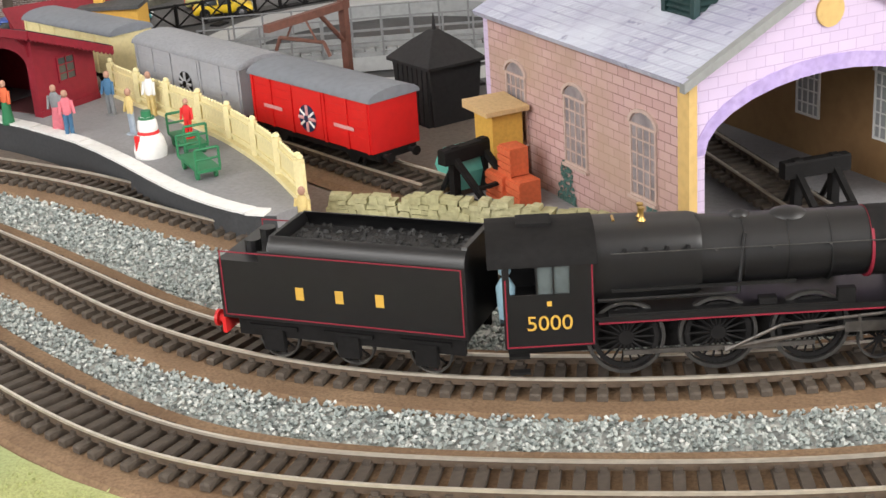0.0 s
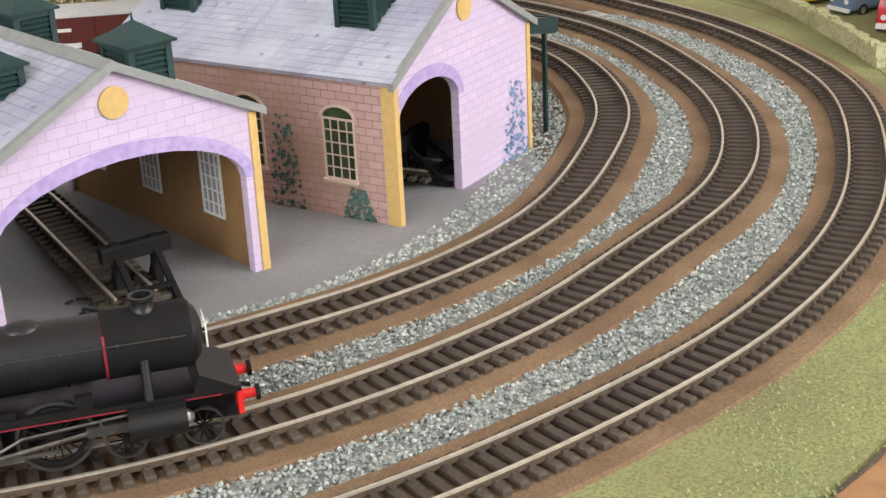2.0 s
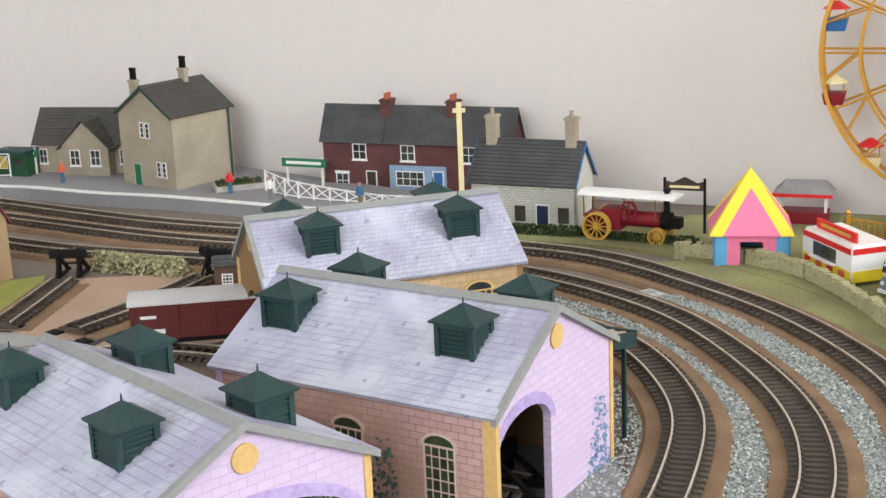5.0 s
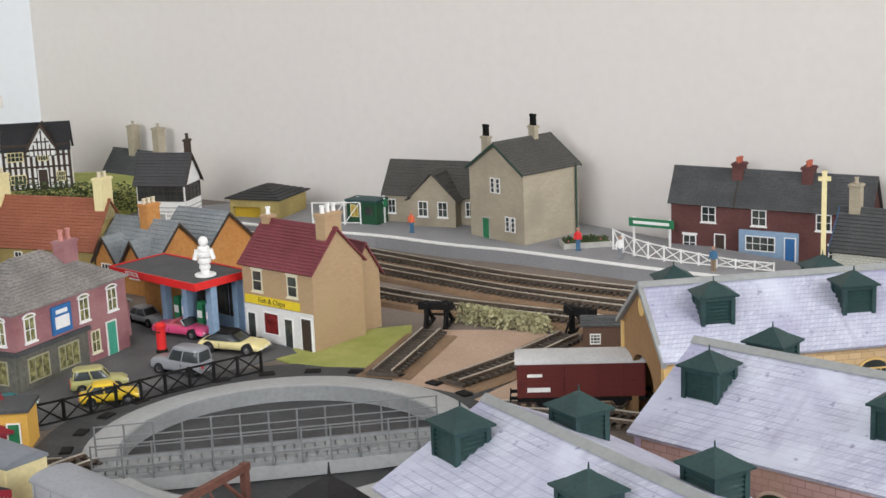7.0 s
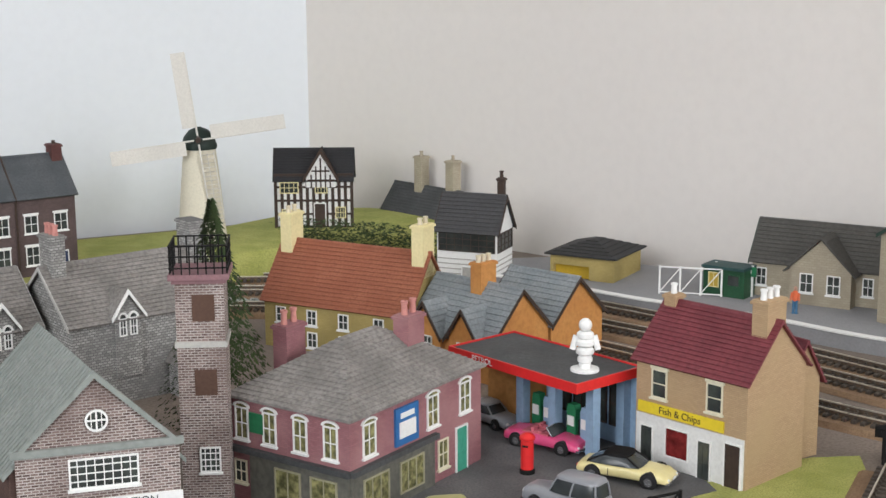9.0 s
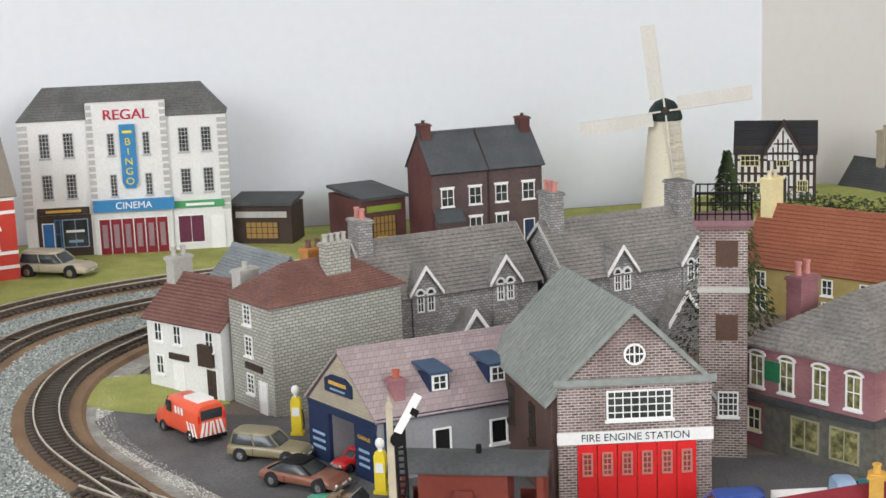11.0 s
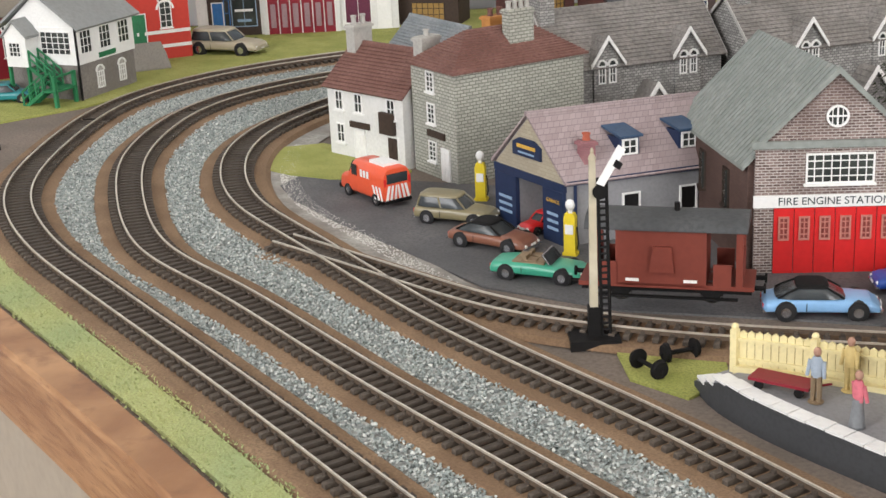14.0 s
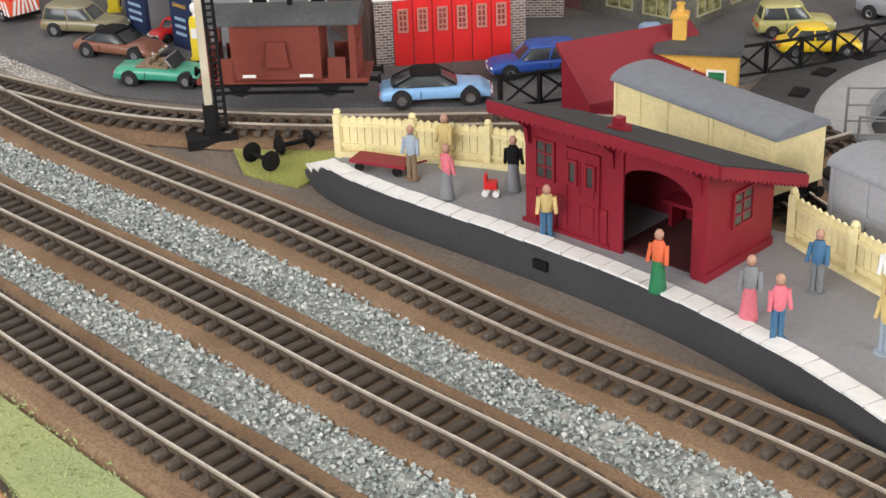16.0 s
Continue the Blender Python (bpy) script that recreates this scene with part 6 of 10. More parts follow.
bs = part("bingo_sign", Geo().prism([(w * 0.485, 128), (w * 0.56, 128), (w * 0.56, 72), (w * 0.545, 66), (w * 0.5, 66), (w * 0.485, 72)], "y", -6, -3), cinema_blue, t, "vertical blue sign")
for k, ch in enumerate("BINGO"):
    words("lettering", ch, 9.5, yellow_p, bs, (w * 0.522, -6.2, 111 - k * 9.6), (90, 0, 0), 0.3, 1.1)
part("small_line", Geo().box(w * 0.5, -6.3, 119.5, w * 0.545, -6, 122), yellow_p, bs, "small yellow line of writing")
sign(t, "fascia_sign", "CINEMA", f3, w * 0.53, 44, w * 0.39, 11, cinema_blue, white_p, "front", 9.5, 6)
fa = raised(t, "fascia", f, w * 0.06, w * 0.31, 43, 49.5, timber_d, 2, "dark shop fascia with writing")
raised(fa, "writing", f, w * 0.1, w * 0.27, 45, 47.5, gold_p, 2.3)
fa = raised(t, "fascia", f, w * 0.72, w * 0.97, 43, 50, pm("leaf_green_fascia", (0.07, 0.3, 0.12), 0.5), 2, "green shop fascia with writing")
raised(fa, "writing", f, w * 0.78, w * 0.92, 45, 47.6, white_p, 2.3)
raised(t, "shop_front", f, w * 0.055, w * 0.315, 0, 42.4, timber_d, 0.6, "dark timber shop front")
raised(t, "shop_front", f, w * 0.72, w * 0.97, 0, 42.4, render_white, 0.6, "white shop front")
fs = lambda a, b, c: f(a, b + 0.6, c)
door(t, fs, w * 0.105, 10, 34, blue_p)
window(t, fs, w * 0.15, 10, 6, 28, 1, 2, blue_p, glass_dark, False)
window(t, fs, w * 0.235, 10, 25, 28, 2, 1, sky_p, glass_dark, False)
raised(t, "window_writing", lambda a, b, c: fs(a, b + 0.8, c), w * 0.19, w * 0.28, 25, 27.4, white_p, 0.4)
raised(t, "window_writing", lambda a, b, c: fs(a, b + 0.8, c), w * 0.2, w * 0.27, 15, 17.5, sky_p, 0.4)
for k in range(6):
    door(t, f3, w * (0.38 + k * 0.056), 10, 36, maroon_p, panels=False)
    raised(t, "door_glass", lambda a, b, c: f3(a, b + 1.6, c), w * (0.38 + k * 0.056) - 2.6, w * (0.38 + k * 0.056) + 2.6, 8, 31, pm("foyer_glass", (0.3, 0.2, 0.22), 0.2), 0.3, "pale door pane")
window(t, fs, w * 0.8, 8, 26, 28, 2, 1, white_p, pm("shop_purple", (0.12, 0.03, 0.06), 0.3), False)
door(t, fs, w * 0.93, 12, 34, white_p)
for P, Q, h, nm, fascia in (((-1352, 1156), (-1296, 1184), 40, "dark brown open-fronted hut with black roof", concrete), ((-1222, 1205), (-1204, 1249), 46, "dark red brick shop with green fascia", pm("lime_fascia", (0.2, 0.28, 0.03), 0.6))):
    t = thing("wooden_hut" if h == 40 else "brick_shop", *P, 0, math.degrees(math.atan2(Q[1] - P[1], Q[0] - P[0])), nm, "hut" if h == 40 else "shop")
    w, d = math.dist(P, Q), 40 if h == 40 else 74
    mt = timber_d if h == 40 else red_brick
    part("wall", Geo().box(0, 0, 0, w, d, h).box(0, -1, 0, 3, 0, h).box(w - 3, -1, 0, w, 0, h), mt, t)
    part("roof", Geo().prism([(-4, h), (d, h + 5), (d, h + 8), (-4, h + 3)], "x", -2, w + 2), grey_slate, t)
    raised(t, "fascia", face("front", w, d), 5, w - 5, h - 12, h - 6, fascia, 1.4)
    window(t, face("front", w, d), w * 0.5, 6, w * 0.55, h - 22, 6, 3, timber_d, pm("amber_window", (0.3, 0.18, 0.05), 0.4), False)
t, w, d = gable_house("semi_detached_houses", (-1148, 1223), (-1090, 1321), 64, 76, 109, dark_brick, villa_slate, "pair of dark brick houses with slate roof", n=1)
f = face("front", w, d)
part("end_wall", Geo().prism([(-0.2, 0), (d + 0.2, 0), (d + 0.2, 76), (d / 2, 109), (-0.2, 76)], "x", -1.2, 0), red_brick, t, "red-brown end wall")
part("party_line", Geo().prism([(-3.5, 72), (d / 2, 109), (d / 2, 112), (-3.5, 75)], "x", w / 2 - 0.6, w / 2 + 0.6), timber_d, t)
for a in (0.13, 0.38, 0.62, 0.87):
    window(t, f, w * a, 42, 13, 17, 2, 2, white_p, glass_dark, True, 0, white_p)
for a in (0.38, 0.62):
    window(t, f, w * a, 12, 13, 18, 2, 2, white_p, glass_dark, True, 0, white_p)
door(t, f, w * 0.87, 10, 22, navy_p)
lt = part("lean_to", Geo().prism([(0, 0), (-9, 0), (-9, 29), (0, 38)], "x", 1, w * 0.24), dark_brick, t, "brick lean-to porch")
part("lean_to_roof", Geo().prism([(0, 38), (-11, 27.5), (-11, 29), (0, 40)], "x", 0, w * 0.25), villa_slate, lt)
part("drainpipe", Geo().cyl((w / 2, -1.2, 0), (w / 2, -1.2, 72), 0.9, 0.9, 8), timber_d, t)
for x in (5, w - 5):
    chimney(t, x, d / 2, 88, 119, red_brick, 1, timber_d, 5, 7, 3)
t, w, d = gable_house("red_chapel", (-1455, 825), (-1407, 943), 78, 80, 125, bright_red, hall_felt, "bright red hall with olive felt roof", n=1, category="hall")
f = face("front", w, d)
for a in (0.12, 0.34, 0.83):
    window(t, f, w * a, 30, 11, 24, 2, 4, white_p, glass_dark, True, 6)
    arch_w = [(r_ * math.cos(q), 47 + r_ * math.sin(q)) for r_, qs in ((8.4, range(0, 13)), (6.6, range(12, -1, -1))) for q in (math.pi * k / 12 for k in qs)]
    part("window_arch", Geo().prism([(w * a + u, v) for u, v in arch_w], "y", -1.0, -0.1), white_p, t, "white arch over the window")
for z0 in (12, 25, 62, 74):
    raised(t, "stone_band", f, 0, w, z0, z0 + 3, white_p, 0.8, "white stone band")
door(t, f, w * 0.62, 15, 44, green_p)
chimney(t, w * 0.48, d / 2, 112, 150, bright_red, 2, cream_pot, 7, 7, 6)
# maroon instead of bright red: the end's shade is put into its colour
part("end_wall", Geo().prism([(-0.2, 0), (d + 0.2, 0), (d + 0.2, 80), (d / 2, 124), (-0.2, 80)], "x", -1.2, 0), maroon_p, t, "maroon brick gable end with its shade painted in")
for z0 in (40, 76):
    raised(t, "end_band", lambda a, b, c: (-1.2 - b, a, c), 0, d, z0, z0 + 2.4, concrete, 0.6)
for a in (0.3, 0.7):
    window(t, lambda u, b, c: (-1.2 - b, u, c), d * a, 46, 12, 26, 2, 4, concrete, glass_dark, True, 6)
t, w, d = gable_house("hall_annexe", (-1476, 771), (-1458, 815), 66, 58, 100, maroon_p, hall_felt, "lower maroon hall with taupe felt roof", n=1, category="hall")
window(t, face("front", w, d), w * 0.5, 20, 10, 24, 2, 4, white_p, glass_dark, True, 6)
t = thing("signal_box", -1396, 752, 0, 18.8, "white signal box on grey brick with green steps", "signal box")
w, d = 69, 73
part("base", Geo().box(0, 0, 0, w, d, 30), pm("taupe_brick_card", (0.19, 0.172, 0.155), 0.85, 0.3, 700, 0.4, col2=(0.26, 0.24, 0.22)), t, "grey brick lower storey")
part("cabin", Geo().box(-1, -1, 30, w + 1, d + 1, 60), white_p, t, "white boarded cabin")
r = Geo()
slope(r, "y", -5, d + 5, (-6, 58), (w / 2, 88), 1, 2)
slope(r, "y", -5, d + 5, (w + 6, 58), (w / 2, 88), 1, 2)
part("roof", r, ridge_grey, t, "grey card roof")
part("gable", Geo().prism([(0, 60), (w, 60), (w / 2, 87)], "y", 0, d), white_p, t)
f, r_ = face("front", w, d), face("right", w, d)
window(t, lambda a, b, c: f(a, b + 1, c), w * 0.72, 38, 30, 19, 5, 4, white_p, glass_dark, False)
for a in (0.14, 0.48, 0.82):
    window(t, lambda u, b, c: r_(u, b + 1, c), d * a, 38, 15, 19, 3, 3, white_p, glass_dark, False)
for a in (0.35, 0.75):
    window(t, r_, d * a, 7, 9, 14, 3, 3, white_p, concrete, False, 4)
raised(t, "nameplate", lambda a, b, c: r_(a, b + 1, c), d * 0.35, d * 0.65, 31.5, 35.5, green_p, 0.6)
pc = part("porch", Geo().box(w * 0.16, -16, 30, w * 0.46, 0, 54).prism([(w * 0.14, 54), (w * 0.48, 54), (w * 0.31, 66)], "y", -16, 0), white_p, t, "white boarded porch")
part("porch_roof", Geo().prism([(w * 0.12, 53), (w * 0.31, 66), (w * 0.31, 68), (w * 0.12, 55)], "y", -18, 0).prism([(w * 0.5, 53), (w * 0.31, 66), (w * 0.31, 68), (w * 0.5, 55)], "y", -18, 0), ridge_grey, pc)
window(pc, lambda a, b, c: (a, -16 - b, c), w * 0.3, 38, 12, 12, 3, 3, white_p, glass_dark, False)
part("leg", Geo().box(w * 0.16, -16, 0, w * 0.19, -13, 30).box(w * 0.43, -16, 0, w * 0.46, -13, 30), green_p, pc)


def flight(x0, z0, x1, z1, y):
    """One flight of timber steps with strings and handrails."""
    g, n = Geo(), 6
    for v in (y, y + 11):
        g.prism([(x0, z0 - 3.4), (x1, z1 - 3.4), (x1, z1), (x0, z0)], "y", v, v + 1.2)
    st = part("staircase", g, green_p, t, "green timber steps")
    for k in range(n):
        u = (k + 0.5) / n
        x, z = x0 + (x1 - x0) * u, z0 + (z1 - z0) * u
        part("step", Geo().box(x - 2.4, y + 1.2, z - 1.6, x + 2.4, y + 11, z - 0.6), green_p, st)
    for v in (y + 0.6, y + 11.6):
        for up in (6, 12):
            part("handrail", Geo().cyl((x0, v, z0 + up), (x1, v, z1 + up), 0.8, 0.8, 6), green_p, st)
        for k in range(4):
            u = k / 3
            part("post", Geo().cyl((x0 + (x1 - x0) * u, v, z0 + (z1 - z0) * u - 3), (x0 + (x1 - x0) * u, v, z0 + (z1 - z0) * u + 12.6), 0.9, 0.9, 6), green_p, st)


flight(w * 0.47, 31, w * 0.78, 15, -15)
part("landing", Geo().box(w * 0.78, -30, 13.6, w * 0.98, -3, 15.2).box(w * 0.94, -30, 0, w * 0.98, -27, 27).box(w * 0.94, -6, 0, w * 0.98, -3, 27).box(w * 0.95, -27, 25, w * 0.97, -6, 26.6), green_p, t, "green landing between the steps")
flight(w * 0.78, 15, w * 0.48, 1, -29)
part("drainpipe", Geo().cyl((w + 0.6, -0.8, 0), (w + 0.6, -0.8, 60), 1, 1, 8), black_d, t)
solo("coal_bunker", Geo().loft([[(-2, -19, 0), (17, -19, 0), (17, 19, 0), (-2, 19, 0)], [(-2, -19, 12), (17, -19, 2), (17, 19, 2), (-2, 19, 12)], [(-2, -15, 22), (1, -15, 22), (1, 15, 22), (-2, 15, 22)]]), pm("bunker_card", (0.26, 0.24, 0.215), 0.85, 0.2), "grey wedge-shaped card bunker by the signal box", "bunker", -1400, 886, 1, -25)

# ---- locomotive and tender ----
brass = pm("brass", (0.6, 0.38, 0.12), 0.3, 0.2, 300, 0, 0.9)
car_pane = pm("smoky_pane", (0.09, 0.11, 0.115), 0.15, 0.3, 200, 0, spec=0.6)
oily = pm("oily_steel", (0.16, 0.15, 0.14), 0.35, 0.4, 300, 0.1, 0.8)
lining = pm("crimson_lining", (0.22, 0.015, 0.03), 0.5, 0.1, 300, 0)
coal_m = pm("coal", (0.012, 0.012, 0.012), 0.5, 0.5, 900, 0.8, col2=(0.05, 0.05, 0.05))


def on_track(line, x, back):
    """Two points of a line: that nearest to x on the front side, and the one so many millimetres behind it."""
    i = min((k for k, p in enumerate(line) if p.y < 620), key=lambda k: abs(line[k].x - x))
    j, run = i, 0.0
    while run < back:
        run += (line[j] - line[j - 1]).length
        j -= 1
    return line[i], line[j]


def wheel(t, x, y, r, spokes, name="wheel", pin=0):
    """A spoked wheel with a bright tyre, facing outwards along y."""
    s = 1 if y > 0 else -1
    g = Geo().cyl((x, y, r), (x, y + s * 1.0, r), r * 0.2, r * 0.2, 10)
    for k in range(spokes):
        a = math.tau * k / spokes
        u = Vector((math.cos(a), 0, math.sin(a)))
        g.cyl(Vector((x, y + s * 0.4, r)) + u * r * 0.15, Vector((x, y + s * 0.4, r)) + u * r * 0.85, 0.38, 0.32, 5)
    if pin:
        g.turned([(r * 0.84, -0.5), (r * 0.84, 0.6), (r * 0.72, 0.6), (r * 0.72, -0.5)], (x, y + s * 0.2, r), 24, "y", hoop=True)
    ob = part(name, g, black_d, t)
    part("tyre", Geo().turned([(r, -0.9), (r, 0.9), (r * 0.91, 1.0), (r * 0.91, -0.9)], (x, y, r), 28, "y", hoop=True), tyre_m, ob, "dull metal tyre", True)
    return ob


a, b = on_track(LINES[K2], 2, 146)
loco = thing("steam_locomotive", b.x, b.y, 8.3, math.degrees(math.atan2(a.y - b.y, a.x - b.x)), "black steam locomotive with thin red lining", "locomotive")
part("running_plate", Geo().box(2, -13.2, 18.4, 146, 13.2, 19.4).box(30, -13.2, 17.2, 146, -12.6, 18.4).box(30, 12.6, 17.2, 146, 13.2, 18.4), black_m, loco)
for y in (-13.4, 13.2):
    part("lining", Geo().box(30, y, 17.3, 140, y + 0.2, 17.75), lining, loco, "thin crimson lining")
part("frame", Geo().box(4, -6, 6, 146, 6, 18), black_d, loco)


def ring(x, r, zc, sq=0.0, n=28):
    out = []
    for k in range(n):
        th = math.tau * k / n
        c, s = math.cos(th), math.sin(th)
        q = (abs(c) ** (2 + sq * 4) + abs(s) ** (2 + sq * 4)) ** (-1 / (2 + sq * 4))
        out.append((x, r * c * q, zc + r * s * q))
    return out


part("firebox", Geo().loft([ring(29, 11.6, 32.4, 0.5), ring(58, 11.0, 32.8, 0.35), ring(60, 10.8, 32.8, 0.2)]), black_m, loco, smooth=True)
part("boiler", Geo().loft([ring(60, 10.7, 33), ring(84, 10.3, 33.2), ring(108, 9.9, 33.4)]), black_m, loco, smooth=True)
part("smokebox", Geo().loft([ring(108, 10.3, 33.4), ring(133, 10.3, 33.4), ring(134, 9.8, 33.4)]), black_d, loco, smooth=True)
part("smokebox_door", Geo().turned([(8.8, 0), (8.7, 0.8), (7.2, 2.2), (4, 3.2), (0.5, 3.6)], (134, 0, 33.4), 24, "x").cyl((137, 0, 33.4), (139, 0, 33.4), 0.6, 0.6, 8).cyl((138.6, 0, 33.4), (138.6, -3.6, 31), 0.35, 0.35, 6), black_m, loco, smooth=True)
g = Geo()
for y in (-5.5, 5.5):
    g.cyl((138.2, y, 37.5), (138.2, y, 30), 0.3, 0.3, 6)
g.cyl((138.2, -5.5, 37.5), (138.2, 5.5, 37.5), 0.3, 0.3, 6)
part("door_rail", g, white_p, loco, "white handrail on the smokebox door")
for x in (60, 72.5, 85, 97, 108.3):
    r0 = 10.95 - (x - 60) * 0.014 if x < 108 else 10.5
    part("boiler_band", Geo().turned([(r0, -0.4), (r0, 0.4)], (x, 0, 33.1), 28, "x"), lining if x > 108 else black_m, loco, smooth=True)
part("chimney", Geo().turned([(4.8, 42), (3.8, 43.2), (3.3, 44.4), (3.3, 46), (4.0, 46.6), (4.0, 47.6), (2.9, 47.6), (2.8, 44)], (121, 0, 0), 16), black_m, loco, smooth=True)
part("dome", Geo().ball((86, 0, 42.4), 6.0, 4.6, 2.6, 16), black_m, loco, smooth=True)
part("top_feed", Geo().ball((72, 0, 43.2), 3.2, 2.6, 1.8, 12), black_m, loco, smooth=True)
for y in (-1.8, 1.8):
    part("safety_valve", Geo().turned([(1.3, 44), (0.7, 45), (0.7, 47), (1.0, 47.4), (1.0, 48)], (44, y, 0), 10), brass, loco, "brass safety valve", True)
part("whistle", Geo().cyl((36, -1, 44), (36, 3, 44), 0.5, 0.5, 6), brass, loco)
for s in (-1, 1):
    hg = Geo().cyl((34, s * 11.6, 38), (132, s * 10.4, 37), 0.2, 0.2, 6)
    for x in (64, 80, 96, 112, 128):
        hg.cyl((x, s * 9.6, 36.8), (x, s * 11.0, 37.2), 0.42, 0.42, 6)
    part("handrail", hg, tyre_m, loco)
    part("steam_pipe", Geo().cyl((119, s * 12.4, 19), (119, s * 9.4, 31), 1.5, 1.5, 10), black_m, loco, smooth=True)
    part("splasher", Geo().box(33, s * 9, 19, 98, s * 13, 20.2), black_m, loco)
    cyl = part("cylinder", Geo().cyl((112, s * 14.2, 12.5), (129, s * 14.2, 12.5), 4.6, 4.6, 16).box(112, min(s * 10, s * 15), 12, 129, max(s * 10, s * 15), 18), black_m, loco, smooth=True)
    part("piston_cover", Geo().turned([(2.6, 0), (2.2, 1), (1.0, 2.2)], (129, s * 14.2, 12.5), 12, "x"), steel, cyl)
    for x in (38, 64.5, 91):
        wheel(loco, x, s * 9.6, 11.4, 18, "driving_wheel", 1)
    for x in (111, 134):
        wheel(loco, x, s * 9.2, 6.2, 10, "bogie_wheel")
    part("coupling_rod", Geo().box(37, min(s * 11.4, s * 12.2), 6.6, 92, max(s * 11.4, s * 12.2), 8), oily, loco, "steel coupling rod")
    part("connecting_rod", Geo().cyl((66, s * 12.8, 7.4), (104, s * 12.8, 12.4), 0.8, 0.8, 6).box(100, min(s * 12, s * 14), 10.8, 112, max(s * 12, s * 14), 14), oily, loco)
    part("valve_gear", Geo().cyl((66, s * 13.6, 7), (82, s * 13.4, 14), 0.5, 0.5, 6).cyl((82, s * 13.4, 14), (112, s * 13.4, 16), 0.5, 0.5, 6).cyl((104, s * 13.6, 16), (105, s * 13.6, 8), 0.5, 0.5, 6), oily, loco)
    bf = part("buffer", Geo().cyl((146, s * 8.6, 14), (150.6, s * 8.6, 14), 1.8, 1.5, 10), red_p, loco, "red buffer stock")
    part("buffer_head", Geo().cyl((150.6, s * 8.6, 14), (151.8, s * 8.6, 14), 2.5, 2.5, 14), black_d, bf, "black buffer head")
part("buffer_beam", Geo().box(144.6, -14, 10.4, 146.2, 14, 17.6), red_p, loco, "red buffer beam")
part("front_step", Geo().prism([(132, 19.2), (146, 17.6), (146, 18.6), (134, 25)], "y", -13.4, 13.4), black_m, loco)
for s in (-1, 1):
    part("feed_pipe", Geo().cyl((30, s * 11.8, 24), (70, s * 11.4, 24), 0.6, 0.6, 6).cyl((70, s * 11.4, 24), (72, s * 9, 41), 0.6, 0.6, 6), black_m, loco, smooth=True)
    part("reversing_rod", Geo().box(34, min(s * 12, s * 12.6), 26.6, 86, max(s * 12, s * 12.6), 27.6), black_m, loco)
    part("lubricator", Geo().box(98, min(s * 10.5, s * 13), 19.2, 103, max(s * 10.5, s * 13), 24), black_d, loco)
    part("sandbox", Geo().box(76, min(s * 9, s * 12), 19.2, 81, max(s * 9, s * 12), 22), black_d, loco)
    for x in (38, 44, 50, 56):
        part("washout_plug", Geo().cyl((x, s * 10.6, 38.6), (x, s * 11.6, 38.9), 0.6, 0.6, 8), black_d, loco)
    for z0 in (3, 8, 13):
        part("cab_step", Geo().box(4, min(s * 11.5, s * 14), z0, 10, max(s * 11.5, s * 14), z0 + 0.8), black_d, loco)
part("draw_hook", Geo().cyl((146, 0, 13.6), (150, 0, 12.6), 0.7, 0.7, 6), black_d, loco)
cab = part("cab", Geo().box(3, -14.2, 11.4, 29, -13.2, 28).box(3, 13.2, 11.4, 29, 14.2, 28).box(28, -13.2, 19, 29, 13.2, 36).box(3, -14.2, 28, 5, -13.2, 38).box(22, -14.2, 28, 29, -13.2, 38).box(3, 13.2, 28, 5, 14.2, 38).box(22, 13.2, 28, 29, 14.2, 38).box(3, -13.2, 17, 28, 13.2, 18.6), black_m, loco)
rf = []
for x in (-1, 30):
    arc = [(14.8 * math.cos(math.pi * k / 12), 36.6 + 8.6 * math.sin(math.pi * k / 12)) for k in range(13)]
    inn = [(14.0 * math.cos(math.pi * k / 12), 36.4 + 7.8 * math.sin(math.pi * k / 12)) for k in range(12, -1, -1)]
    rf.append([(x, y, z) for y, z in arc + inn])
part("cab_roof", Geo().loft(rf).box(8, -4, 44.6, 18, 4, 45.8), black_d, cab, smooth=True)
for s in (-1, 1):
    y = s * 14.3
    part("cab_window", Geo().box(13, min(y - s * 0.8, y - s * 0.5), 28, 22, max(y - s * 0.8, y - s * 0.5), 37), car_pane, cab, "dark cab window")
    part("window_beading", Geo().box(12.4, min(y, y - s * 0.6), 27.8, 13, max(y, y - s * 0.6), 37).box(13, min(y, y - s * 0.6), 36.6, 22, max(y, y - s * 0.6), 37.2).box(17.2, min(y, y - s * 0.6), 28, 17.7, max(y, y - s * 0.6), 36.6), black_m, cab)
    lg = Geo()
    for z0, z1, x0, x1 in ((11.8, 12.2, 4, 28.5), (11.8, 38, 28.2, 28.6), (11.8, 33, 3.6, 4.0)):
        lg.box(x0, min(y, y + s * 0.12), z0, x1, max(y, y + s * 0.12), z1)
    part("lining", lg, lining, cab)
part("driver_figure", Geo().turned([(2.2, 18.6), (2.6, 24), (2.8, 29), (1.4, 31.5)], (4, -9, 0), 10).ball((4, -9, 34), 1.9, n=10), pm("pale_blue_overall", (0.25, 0.4, 0.48), 0.7), cab, "plain pale blue figure", True)
words("cab_number", "5000", 6.4, gold_p, cab, (16, -14.45, 19), (90, 0, 0), 0.1, 1.05)
words("cab_number", "5000", 6.4, gold_p, cab, (16, 14.45, 19), (90, 0, 180), 0.1, 1.05)
part("power_mark", Geo().box(15.4, -14.45, 24.4, 16.8, -14.2, 25.8), gold_p, cab)

